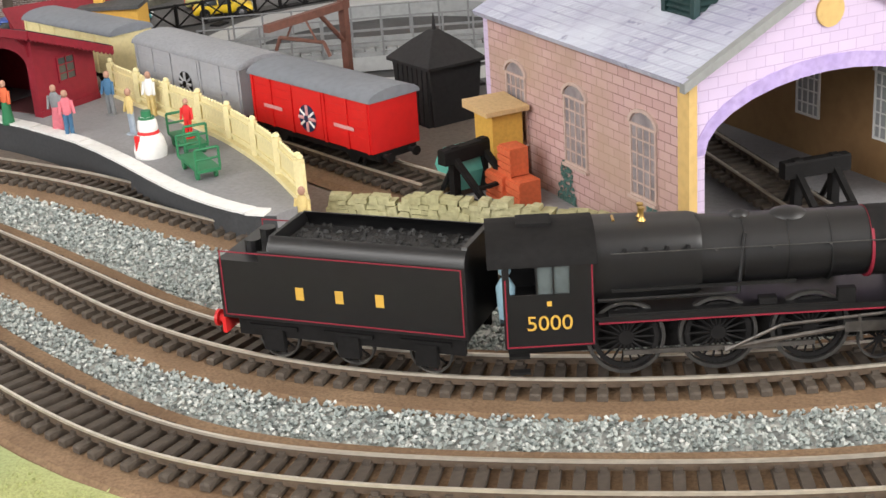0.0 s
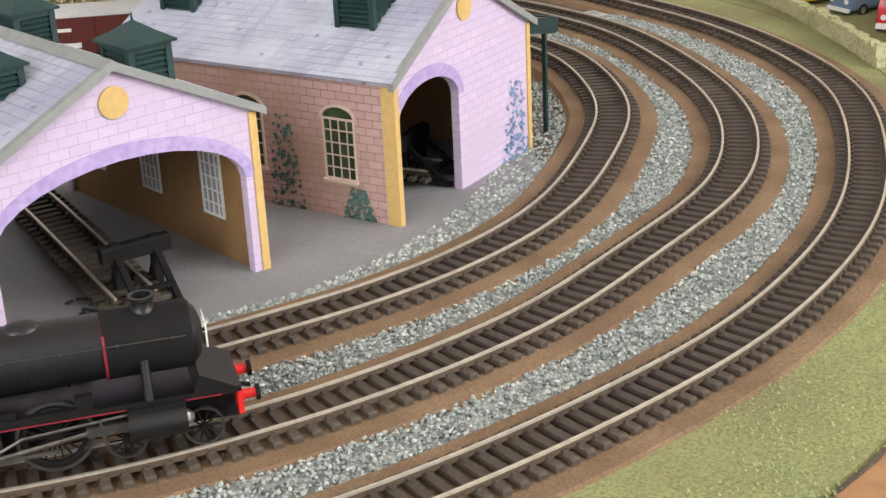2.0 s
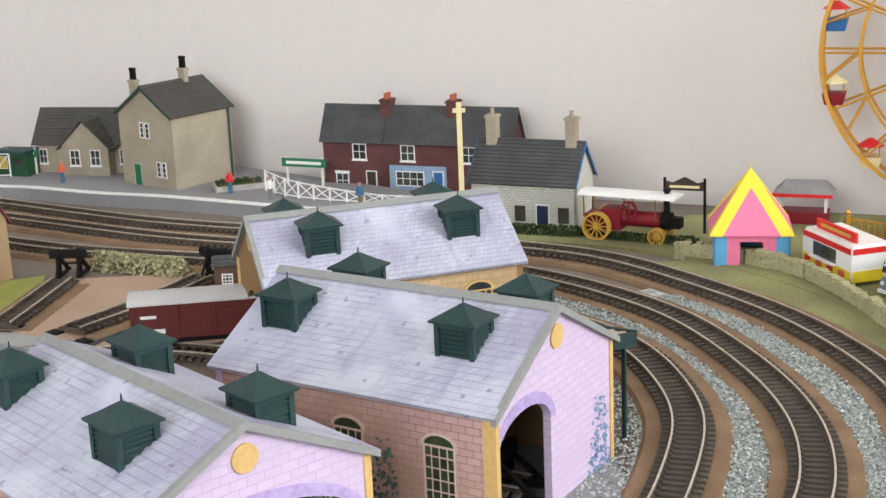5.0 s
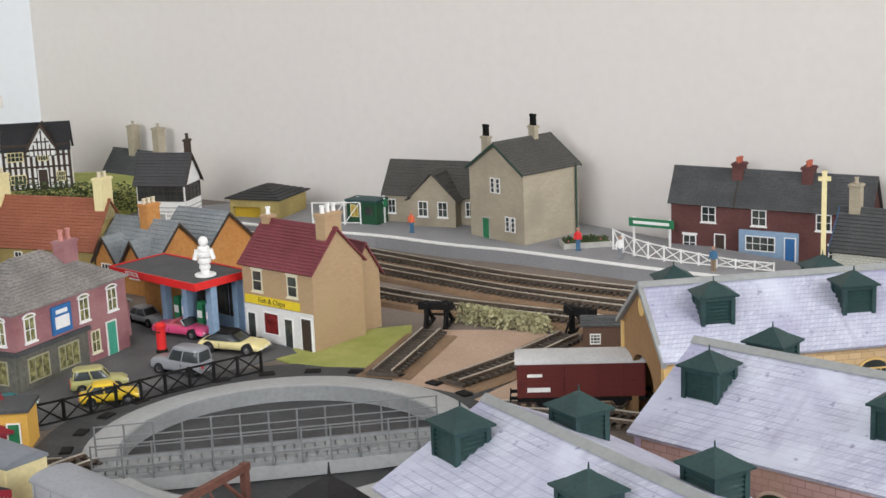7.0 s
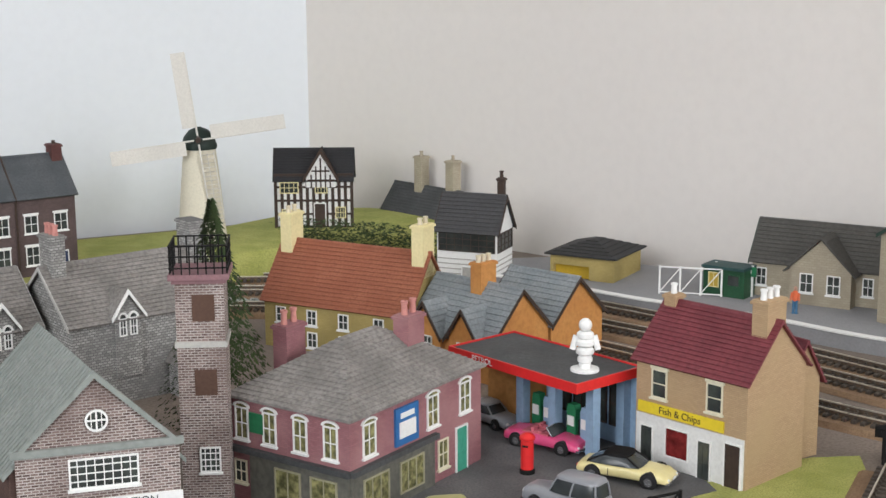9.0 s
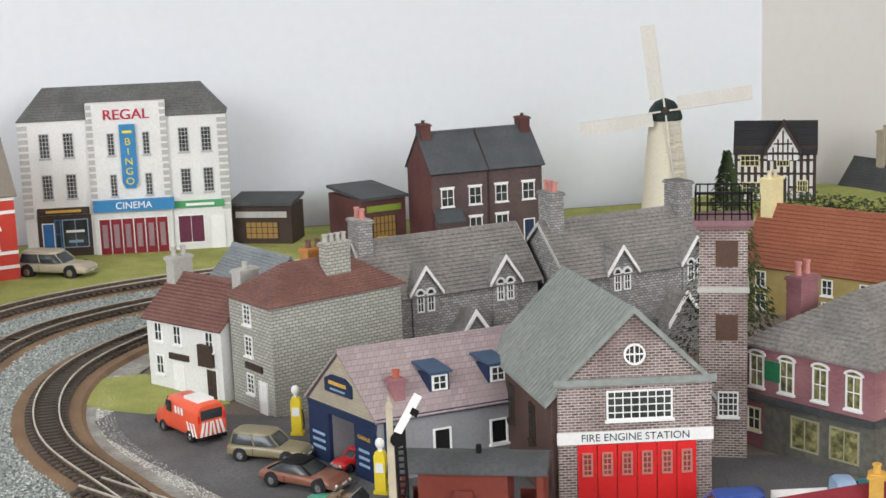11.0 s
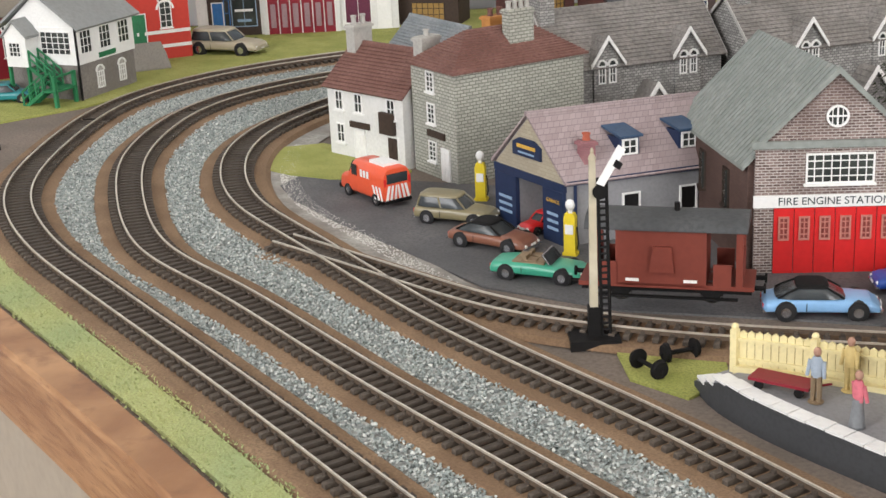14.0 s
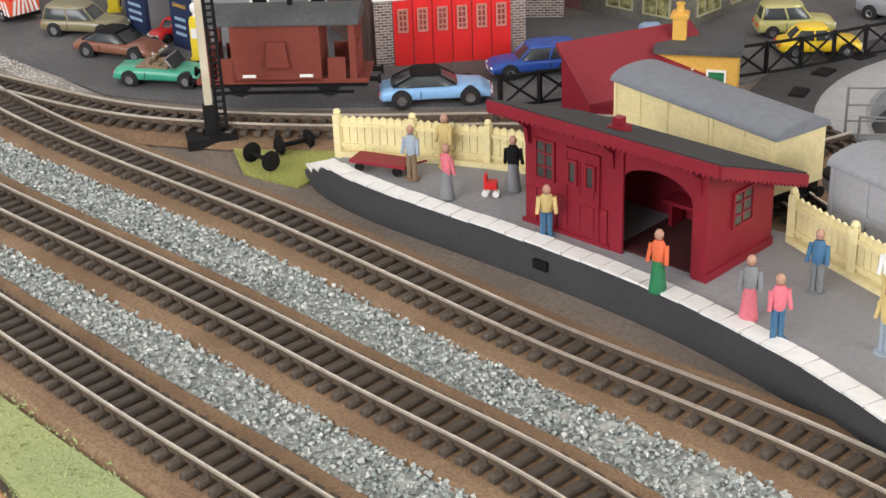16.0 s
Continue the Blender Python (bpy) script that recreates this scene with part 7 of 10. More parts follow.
a, b = on_track(LINES[K2], b.x - 2, 80)
tender = thing("tender", b.x, b.y, 8.3, math.degrees(math.atan2(a.y - b.y, a.x - b.x)), "black tender heaped with coal, gold letters", "tender")
part("tank", Geo().prism([(-14, 14), (14, 14), (14, 33), (-14, 33)], "x", 0, 80), black_m, tender)
part("upper_side", Geo().box(14, -14, 33, 80, -13.2, 36.4).box(14, 13.2, 33, 80, 14, 36.4), black_m, tender)
shell = Geo()
for s in (-1, 1):
    shell.prism([(s * 14, 36.4), (s * 13.7, 38.2), (s * 12.8, 39.8), (s * 11.4, 40.8), (s * 10.6, 40.8), (s * 12.0, 39.4), (s * 12.9, 37.8), (s * 13.2, 36.4)], "x", 18, 80)
shell.prism([(-13.4, 33), (13.4, 33), (13.2, 37.5), (10.8, 40.6), (-10.8, 40.6), (-13.2, 37.5)], "x", 17, 18.2)
shell.prism([(-13.4, 33), (13.4, 33), (13.2, 37.5), (10.8, 41.6), (-10.8, 41.6), (-13.2, 37.5)], "x", 78.4, 80)
part("coal_rail", shell, black_m, tender, smooth=True)
cg = Geo()
rng = random.Random(8)
cg.prism([(-12.4, 33), (12.4, 33), (10, 37), (-10, 37)], "x", 19, 76)
for _ in range(420):
    c = (rng.uniform(20, 76), rng.uniform(-10.5, 10.5), 36.4 + rng.uniform(0, 1.2))
    r = rng.uniform(0.6, 1.6)
    cg.add([(c[0] + r * math.cos(i * 2.1 + c[1]), c[1] + r * math.sin(i * 2.1 + c[1]), c[2] - 0.4) for i in range(3)] + [(c[0] + 0.4 * r, c[1], c[2] + 0.35 * r), (c[0] - 0.4 * r, c[1] + 0.2 * r, c[2] + 0.3 * r)], [(0, 1, 3), (1, 4, 3), (1, 2, 4), (2, 0, 3), (2, 3, 4)])
part("coal", cg, coal_m, tender, "heap of black coal")
for y in (-5, 5):
    part("filler", Geo().cyl((8, y, 33), (8, y, 37), 2.6, 2.6, 12), black_m, tender)
for s in (-1, 1):
    y = s * 14.05
    lg = Geo()
    for z0 in (15, 35.6):
        lg.box(1, min(y, y + s * 0.15), z0, 79, max(y, y + s * 0.15), z0 + 0.4)
    for x in (1, 78.6):
        lg.box(x, min(y, y + s * 0.15), 15, x + 0.4, max(y, y + s * 0.15), 35.8)
    part("lining", lg, lining, tender, "thin crimson lining")
    for x in (27, 40, 53):
        part("letter", Geo().box(x - 1.3, min(y, y + s * 0.2), 22, x + 1.3, max(y, y + s * 0.2), 26), gold_p, tender, "plain gold mark")
    fr = Geo().box(4, min(s * 10.5, s * 12), 8, 78, max(s * 10.5, s * 12), 14)
    for x in (16, 41, 66):
        fr.box(x - 3.4, min(s * 11, s * 13.4), 4, x + 3.4, max(s * 11, s * 13.4), 11)
        fr.box(x - 8, min(s * 11.5, s * 13), 10.6, x + 8, max(s * 11.5, s * 13), 12)
    part("frame", fr, black_d, tender)
    for x in (16, 41, 66):
        wheel(tender, x, s * 8.6, 6.8, 10)
    part("buffer", Geo().cyl((0, s * 8.6, 11), (-4.4, s * 8.6, 11), 1.6, 1.4, 10).cyl((-4.4, s * 8.6, 11), (-5.4, s * 8.6, 11), 2.7, 2.7, 12), red_p, tender)
part("buffer_beam", Geo().box(-0.8, -14, 8.6, 0.4, 14, 14), red_p, tender, "red rear beam")


# ---- wagons ----
def goods_van(P, Q, h, body, roof_mat, label, ribs=True, door_mat=None, z=8.3, mark=None, w=26):
    """A closed van from P to Q along the rail."""
    ln = math.dist(P, Q)
    t = thing("goods_van", *P, z, math.degrees(math.atan2(Q[1] - P[1], Q[0] - P[0])), label, "railway wagon", "wagons in the yard")
    k = w / 2
    part("body", Geo().box(0, -k, 10, ln, k, h), body, t)
    n = 10
    arc = [(k * 1.08 * math.cos(math.pi * i / n), h - 1 + 4.4 * math.sin(math.pi * i / n)) for i in range(n + 1)]
    part("roof", Geo().prism(arc + [(-k * 1.08, h - 1.6), (k * 1.08, h - 1.6)][::1], "x", -1.2, ln + 1.2), roof_mat, t, smooth=True)
    part("end_panel", Geo().prism([(k, h - 2), (k * 0.7, h + 1.4), (0, h + 3), (-k * 0.7, h + 1.4), (-k, h - 2)], "x", 0, ln), body, t)
    if ribs:
        for s in (-1, 1):
            for f in (0.02, 0.18, 0.36, 0.64, 0.82, 0.98):
                part("rib", Geo().box(ln * f - 0.8, min(s * k, s * (k + 0.8)), 10, ln * f + 0.8, max(s * k, s * (k + 0.8)), h - 1), body, t)
            part("door", Geo().box(ln * 0.38, min(s * k, s * (k + 0.6)), 11, ln * 0.62, max(s * k, s * (k + 0.6)), h - 2), door_mat or body, t)
            for z0 in range(13, int(h) - 2, 4):
                part("plank_line", Geo().box(1, min(s * k, s * (k + 0.25)), z0, ln - 1, max(s * k, s * (k + 0.25)), z0 + 3.3), body, t)
    if mark:
        for s in (-1, 1):
            y = s * (k + 0.85)
            if not mark[0]:
                part("writing", Geo().box(ln * 0.08, min(y, y + s * 0.2), 24, ln * 0.2, max(y, y + s * 0.2), 26), mark[1], t)
                part("writing", Geo().box(ln * 0.08, min(y, y + s * 0.2), 14, ln * 0.26, max(y, y + s * 0.2), 17), mark[1], t)
                continue
            mk = part("roundel", Geo().cyl((ln * 0.5, y, h * 0.55), (ln * 0.5, y + s * 0.15, h * 0.55), 6.2, 6.2, 20), mark[0], t, "round printed emblem")
            for aa in (0.6, 2.54, 1.57, 0):
                u0, u1 = 6 * math.cos(aa), 6 * math.sin(aa)
                part("bar", Geo().cyl((ln * 0.5 - u0, y + s * 0.15, h * 0.55 - u1), (ln * 0.5 + u0, y + s * 0.15, h * 0.55 + u1), 0.6 if aa in (0.6, 2.54) else 0.85, None, 6), mark[1] if aa in (0.6, 2.54) else mark[-1], mk)
            part("hub", Geo().cyl((ln * 0.5, y, h * 0.55), (ln * 0.5, y + s * 1.0, h * 0.55), 1.6, 1.6, 10), mark[0], mk) if mark else part("bar", Geo().box(ln * 0.5 - 1, min(y, y + s * 0.3), h * 0.55 - 6, ln * 0.5 + 1, max(y, y + s * 0.3), h * 0.55 + 6).box(ln * 0.5 - 6, min(y, y + s * 0.3), h * 0.55 - 1, ln * 0.5 + 6, max(y, y + s * 0.3), h * 0.55 + 1), mark[1], mk)
            for f in (0.12, 0.72):
                part("writing", Geo().box(ln * f, min(y, y + s * 0.2), h * 0.55, ln * (f + 0.16), max(y, y + s * 0.2), h * 0.55 + 1.6), mark[1] if len(mark) < 3 else mark[2], t)
    part("chassis", Geo().box(0, -k + 2, 6.5, ln, k - 2, 10), black_d, t)
    for s in (-1, 1):
        for x in (ln * 0.2, ln * 0.8):
            wheel(t, x, s * 7.6, 5.4, 8)
            part("axle_guard", Geo().prism([(x - 6, 8), (x + 6, 8), (x + 2, 2.6), (x - 2, 2.6)], "y", min(s * 9, s * 10), max(s * 9, s * 10)), black_d, t)
        for e, d in ((0, -1), (ln, 1)):
            part("buffer", Geo().cyl((e, s * 7, 8), (e + d * 4, s * 7, 8), 1.2, 1.2, 8).cyl((e + d * 4, s * 7, 8), (e + d * 5, s * 7, 8), 2.2, 2.2, 10), black_d, t)
    return t


pale_f_ = pm("emblem_rose", (0.6, 0.3, 0.3), 0.5, 0.1)
van_red = pm("van_red", (0.60, 0.012, 0.012), 0.45, 0.08, 300, 0.05)
van_grey = pm("van_grey", (0.37, 0.38, 0.41), 0.6, 0.1, 300, 0.1)
roof_grey = pm("wagon_roof_grey", (0.18, 0.195, 0.22), 0.65, 0.15, 300, 0.1)
goods_van((-320, 582), (-242, 541), 34, van_red, roof_grey, "bright red goods van with round emblem", True, None, 6, (navy_p, white_p, pale_f_))
goods_van((-414, 632), (-328, 586), 34, van_grey, pm("pale_roof", (0.27, 0.28, 0.3), 0.6), "pale grey goods van with black roundel", True, None, 6, (black_d, van_grey))
goods_van((-520, 682), (-440, 648), 33, cream_p, roof_grey, "cream goods van with grey roof", True, None, 6)
goods_van((-215, 868), (-135, 885), 34, pm("bauxite", (0.11, 0.018, 0.014), 0.6, 0.15), pm("silver_roof", (0.5, 0.5, 0.5), 0.45), "dark maroon goods van with silver roof", True, None, 6, (None, white_p))
P, Q = (-720, 651), (-660, 684)
t = thing("brake_van", *P, 8, math.degrees(math.atan2(Q[1] - P[1], Q[0] - P[0])), "red-brown brake van with grey roof and verandas", "railway wagon", "wagons in the yard")
ln, k = math.dist(P, Q), 12.5
bx = pm("bauxite_brown", (0.17, 0.035, 0.022), 0.6, 0.12, 300, 0.05)
part("body", Geo().box(12, -k, 9, ln - 16, k, 36.5), bx, t)
part("floor", Geo().box(-5, -k, 8, ln + 5, k, 10), bx, t)
for x in (0, ln - 3):
    part("end_screen", Geo().box(x, -k, 10, x + 3, k, 22).box(x, -k, 22, x + 3, -k + 3, 36.5).box(x, k - 3, 22, x + 3, k, 36.5), bx, t)
for s in (-1, 1):
    for x in (5, ln - 13):
        part("side_panel", Geo().box(x, min(s * k, s * (k - 1)), 10, x + 8, max(s * k, s * (k - 1)), 20), bx, t)
    part("ducket", Geo().prism([(ln * 0.4, 16), (ln * 0.56, 16), (ln * 0.54, 28), (ln * 0.42, 28)], "y", min(s * k, s * (k + 2)), max(s * k, s * (k + 2))), bx, t)
    for x0 in (0.24, 0.62):
        part("writing", Geo().box(ln * x0, min(s * (k + 0.2), s * k), 11, ln * x0 + 6, max(s * (k + 0.2), s * k), 12.4), white_p, t)
arc = [(k * 1.1 * math.cos(math.pi * i / 10), 35.8 + 5.4 * math.sin(math.pi * i / 10)) for i in range(11)]
part("roof", Geo().prism(arc + [(-k * 1.1, 35.2), (k * 1.1, 35.2)], "x", -2, ln + 2), grey_slate, t, smooth=True)
part("chimney", Geo().cyl((ln * 0.56, 0, 40), (ln * 0.56, 0, 45), 1.3, 1.3, 8), black_d, t)
part("chassis", Geo().box(-4, -10, 5.5, ln + 4, 10, 8), black_d, t)
for s in (-1, 1):
    for x in (ln * 0.2, ln * 0.8):
        wheel(t, x, s * 6.8, 5.2, 8)
        part("axle_guard", Geo().prism([(x - 7, 7), (x + 7, 7), (x + 2, 2), (x - 2, 2)], "y", min(s * 8.5, s * 9.5), max(s * 8.5, s * 9.5)), black_d, t)
    part("step_board", Geo().box(2, min(s * 10, s * 12.5), 3, ln - 2, max(s * 10, s * 12.5), 3.8), black_d, t)
    for e, dd in ((-5, -1), (ln + 5, 1)):
        part("buffer", Geo().cyl((e, s * 7, 8), (e + dd * 4, s * 7, 8), 1.2, 1.2, 8).cyl((e + dd * 4, s * 7, 8), (e + dd * 5, s * 7, 8), 2.3, 2.3, 10), black_d, t)

# ---- near platform ----
front_edge = [(-632, 604), (-616, 592), (-594, 583), (-570, 577), (-542, 572), (-491, 562), (-444, 549), (-401, 531), (-368, 512), (-313, 476), (-270, 457), (-252, 462)]
back_edge = [(-252, 474), (-288, 509), (-337, 551), (-403, 592), (-426, 612), (-549, 621), (-588, 613), (-622, 610)]
fe = spline(front_edge, 8.5)


def ramp_z(x):
    """Height of the near platform, which ramps down at its far end."""
    return 14 * min(1.0, max(0.25, (x + 640) / 30))


rim_p = [(p.x, p.y) for p in fe] + [(p.x, p.y) for p in spline(back_edge, 10)]
plat = Geo().loft([[(x, y, 0) for x, y in rim_p], [(x, y, ramp_z(x)) for x, y in rim_p]])
solo("platform", plat, paving, "grey curved station platform with a ramp end", "platform", kind="structure")
pf = Geo()
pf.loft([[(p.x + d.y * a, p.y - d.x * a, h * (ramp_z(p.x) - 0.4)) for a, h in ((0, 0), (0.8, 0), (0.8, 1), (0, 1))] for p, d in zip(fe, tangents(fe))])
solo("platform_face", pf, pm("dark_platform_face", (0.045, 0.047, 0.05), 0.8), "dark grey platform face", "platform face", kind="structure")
ed = thing("platform_edging", 0, 0, 0, 0, "row of white edging slabs along the platform", "platform edge", kind="structure")
slab_data = Geo().prism([(-4.0, -3.6), (4.0, -3.6), (4.0, 3.6), (-4.0, 3.6)], "z", 14, 15).mesh("edging_slab", white_p)
for p, tt in zip(fe[1:-1], tangents(fe)[1:-1]):
    o = new("edging_slab", slab_data)
    o.parent = ed
    o.matrix_basis = pose((p.x - tt.y * 2.6) * MM, (p.y + tt.x * 2.6) * MM, (ramp_z(p.x) - 14 + random.uniform(-0.2, 0.1)) * MM, 0, 0, math.degrees(math.atan2(tt.y, tt.x)) + random.uniform(-1.5, 1.5))
# no hole is cut: a black block paints its dark inside
solo("drain_hole", Geo().box(-3, -1.4, 0, 3, 1.0, 3.4), black_d, "black block for the shade of a small square hole", "drain", -500, 563, 6, -11)
pale_data = Geo().prism([(-1.42, 14), (1.42, 14), (1.42, 29.4), (0, 30.4), (-1.42, 29.4)], "y", -0.5, 0.5).mesh("pale", cream_p)


def follow(line, section):
    """A level strip along a line on the platform."""
    return Geo().loft([[(p.x + d.y * a, p.y - d.x * a, h) for a, h in section] for p, d in zip(line, tangents(line))])


def fence(points, label, pitch=3.1):
    line = spline(points, pitch)
    t = thing("picket_fence", 0, 0, 0, 0, label, "fence", "fences of the near platform")
    for z0 in (17.5, 26):
        part("rail", follow(line, [(-0.5, z0), (0.5, z0), (0.5, z0 + 1.4), (-0.5, z0 + 1.4)]), cream_p, t)
    for i, (p, tt) in enumerate(zip(line, tangents(line))):
        turn = math.degrees(math.atan2(tt.y, tt.x))
        o = new("pale", pale_data)
        o.parent = t
        o.matrix_basis = pose(p.x * MM - tt.y * 0.9 * MM, p.y * MM + tt.x * 0.9 * MM, 0, 0, 0, turn)
        if i % 10 == 0 or i == len(line) - 1:
            pg = Geo().box(p.x - 1.4, p.y - 1.4, 13, p.x + 1.4, p.y + 1.4, 31).ball((p.x, p.y, 32), 1.6, n=8)
            part("post", pg, cream_p, t)
    part("kerb", follow(line, [(-2.4, 9), (2.4, 9), (2.4, 16), (-2.4, 16)]), cream_p, t)


fence([(-613, 602), (-588, 610), (-549, 619), (-520, 621)], "cream picket fence at the end of the platform")
fence([(-428, 608), (-403, 592), (-337, 552), (-288, 511), (-253, 474)], "cream picket fence along the platform")
P, Q = (-516, 581), (-441, 565)
t = thing("station_shelter", *P, 14, math.degrees(math.atan2(Q[1] - P[1], Q[0] - P[0])), "maroon wooden station shelter with dark roof", "station shelter")
w, d, hf, hb = math.dist(P, Q), 38, 41, 27
top = lambda y: hf + (hb - hf) * y / d
part("back_wall", Geo().box(0, d - 2, 0, w, d, hb), maroon_p, t)
for x in (0, w - 2):
    part("side_wall", Geo().prism([(2, 0), (d - 2, 0), (d - 2, top(d - 2)), (2, top(2))], "x", x, x + 2), maroon_p, t)
part("front_wall", Geo().box(0, 0, 0, w * 0.5, 2, hf - 1), maroon_p, t)
arch = [(w * 0.54 + (w * 0.38) * (0.5 - 0.5 * math.cos(math.pi * i / 10)), 25 + 8 * math.sin(math.pi * i / 10)) for i in range(11)]
part("arch_front", Geo().prism([(w * 0.5, 0), (w * 0.54, 0)] + arch + [(w * 0.92, 0), (w, 0), (w, hf - 1), (w * 0.5, hf - 1)], "y", 0, 2), maroon_p, t)
for x in (w * 0.5, w - 5):
    part("pilaster", Geo().box(x, -0.9, 0, x + 5, 0, hf - 3), maroon_p, t)
for k in range(8):
    x = w * (0.02 + 0.058 * k)
    part("board", Geo().box(x, -0.5, 1.5, x + w * 0.05, 0, 14), maroon_p, t)
part("skirting", Geo().box(-0.8, -1.2, 0, w * 0.5, 0, 1.5).box(w, -1.2, 0, w + 0.8, d, 3), maroon_p, t)
# floor colour darkened to hold the shade inside the shelter
part("floor_panel", Geo().box(w * 0.5, 2, 0, w - 2, d - 2, 0.6), pm("maroon_floor_painted_shade", (0.06, 0.012, 0.014), 0.8), t)
part("bench", Geo().box(w * 0.52, d - 12, 9, w * 0.95, d - 3, 10.4).box(w * 0.55, d - 11, 0.6, w * 0.57, d - 4, 9).box(w * 0.9, d - 11, 0.6, w * 0.92, d - 4, 9), maroon_p, t)
window(t, face("front", w, d), w * 0.12, 18, 9, 15, 2, 3, maroon_p, glass_dark, False)
door(t, face("front", w, d), w * 0.34, 13, 32, maroon_p, 0, maroon_p)
for a in (0.29, 0.39):
    window(t, lambda u, b, c: (u, -1 - b, c), w * a, 20, 4.4, 9, 1, 1, maroon_p, glass_dark, False)
window(t, face("right", w, d), d * 0.5, 14, 12, 13, 2, 3, maroon_p, glass_dark, False)
part("roof", Geo().prism([(-9, top(-9) - 0.4), (d + 5, top(d + 5) - 0.4), (d + 5, top(d + 5) + 1.8), (-9, top(-9) + 1.8)], "x", -9, w + 9), pm("black_roofing", (0.028, 0.028, 0.03), 0.75, 0.25), t, "black felt roof")
n = 44
for i in range(n):
    x, q = -9 + (w + 18) * i / n, (w + 18) / n
    part("valance_board", Geo().prism([(x, top(-9) + 1.4), (x + q, top(-9) + 1.4), (x + q, top(-9) - 2.2), (x + q / 2, top(-9) - 3.4), (x, top(-9) - 2.2)], "y", -9.8, -9), maroon_p, t)
n = 20
for x0 in (w + 9, -9.8):
    for i in range(n):
        y, q = -9 + (d + 14) * i / n, (d + 14) / n
        part("valance_board", Geo().prism([(y, top(y) + 1.2), (y + q, top(y + q) + 1.2), (y + q, top(y + q) - 2.4), (y + q / 2, top(y + q / 2) - 3.6), (y, top(y) - 2.4)], "x", x0, x0 + 0.8), maroon_p, t)
for x in (2, w * 0.51, w - 3):
    part("bracket", Geo().prism([(-8, hf), (0, hf), (0, hf - 11), (-1.6, hf - 10.5), (-2.4, hf - 5)], "x", x - 0.8, x + 0.8), maroon_p, t)
part("roof_vent", Geo().box(w * 0.42 - 3, 8, top(11) - 1, w * 0.42 + 3, 14, top(11) + 3.4).box(w * 0.42 - 1.6, 9.4, top(11) + 3, w * 0.42 + 1.6, 12.6, top(11) + 6.4), maroon_p, t)

SKIN = pm("figure_head", (0.42, 0.24, 0.17), 0.7)


def figure(x, y, z, turn, coat, legs, label, h=22, lean=0, skirt=False, group="figures on the platform"):
    """A plain painted figurine in one mesh."""
    k = h / 22
    g = Geo()
    if skirt:
        g.turned([(3.0 * k, 0.6), (2.4 * k, 6 * k), (1.9 * k, 11 * k)], (0, 0, 0), 10, slot=1)
    else:
        for s in (-1, 1):
            g.cyl((s * 1.2 * k, 0.2, 0.4), (s * 1.0 * k, 0, 10.5 * k), 0.95 * k, 1.25 * k, 8, 1)
    tx = lean * 0.18
    g.loft([[(2.1 * k * math.cos(i * math.tau / 10), 1.4 * k * math.sin(i * math.tau / 10) - tx * 1, 10 * k) for i in range(10)], [(2.7 * k * math.cos(i * math.tau / 10), 1.6 * k * math.sin(i * math.tau / 10) - tx * 4, 16 * k) for i in range(10)], [(1.4 * k * math.cos(i * math.tau / 10), 1.1 * k * math.sin(i * math.tau / 10) - tx * 5, 18.2 * k) for i in range(10)]], 0)
    for s in (-1, 1):
        g.cyl((s * 2.6 * k, -tx * 4, 16.6 * k), (s * 3.3 * k, -1.2 * k - tx * 3, 10.4 * k), 0.85 * k, 0.7 * k, 7, 0)
    g.ball((0, -tx * 6, 20 * k), 1.55 * k, 1.6 * k, 1.9 * k, 10, 2)
    g.turned([(3.0 * k, 0), (3.0 * k, 0.35)], (0, 0, 0), 12, slot=1)
    return solo("figurine", g, [coat, legs, SKIN], label, "figurine", x, y, z, turn, group, smooth=True)


grey_f = pm("figure_grey", (0.2, 0.21, 0.22), 0.7)
buff_f = pm("figure_buff", (0.62, 0.48, 0.2), 0.7)
tan_f = pm("figure_tan", (0.25, 0.18, 0.11), 0.7)
blue_f = pm("figure_blue", (0.05, 0.14, 0.25), 0.7)
pinkf = pm("figure_pink", (0.62, 0.16, 0.2), 0.7)
orange_f = pm("figure_orange", (0.62, 0.13, 0.05), 0.7)
pale_f = pm("figure_pale_blue", (0.33, 0.39, 0.46), 0.7)
for x, y, tn, c, l, sk, txt in (
    (-573, 594, 10, pale_f, tan_f, False, "figurine in pale blue coat and tan trousers"),
    (-568, 610, 0, buff_f, buff_f, False, "figurine in yellow coat by the fence"),
    (-551, 584, 160, pinkf, grey_f, True, "figurine in pink top and grey skirt"),
    (-533, 602, 200, black_d, grey_f, True, "figurine in dark clothes with a pushchair"),
    (-503, 572, 30, buff_f, blue_f, False, "figurine in yellow jumper leaning forward"),
    (-452, 552, 0, orange_f, green_p, True, "figurine in orange top and green skirt"),
    (-420, 548, 20, grey_f, pinkf, True, "figurine in grey top and pink skirt"),
    (-408, 540, 40, pinkf, blue_f, False, "figurine in pink jacket and blue trousers"),
    (-408, 575, 0, blue_f, grey_f, False, "figurine in dark blue uniform"),
    (-378, 547, -30, buff_f, pale_f, False, "figurine in yellow top and pale trousers"),
    (-386, 577, 0, white_p, buff_f, False, "figurine in white top by the fence"),
    (-252, 470, 0, buff_f, blue_f, False, "figurine in yellow at the platform end"),
):
    figure(x, y, ramp_z(x) if x != -252 else 0.2, tn, c, l, txt, 22, 5 if x == -503 else 0, sk)
g = Geo().turned([(7, 0), (7.4, 3), (6.4, 8), (4.4, 11)], (0, 0, 0), 16).turned([(4.0, 10), (4.6, 13), (4.2, 16), (2.6, 18)], (0, 0, 0), 14)
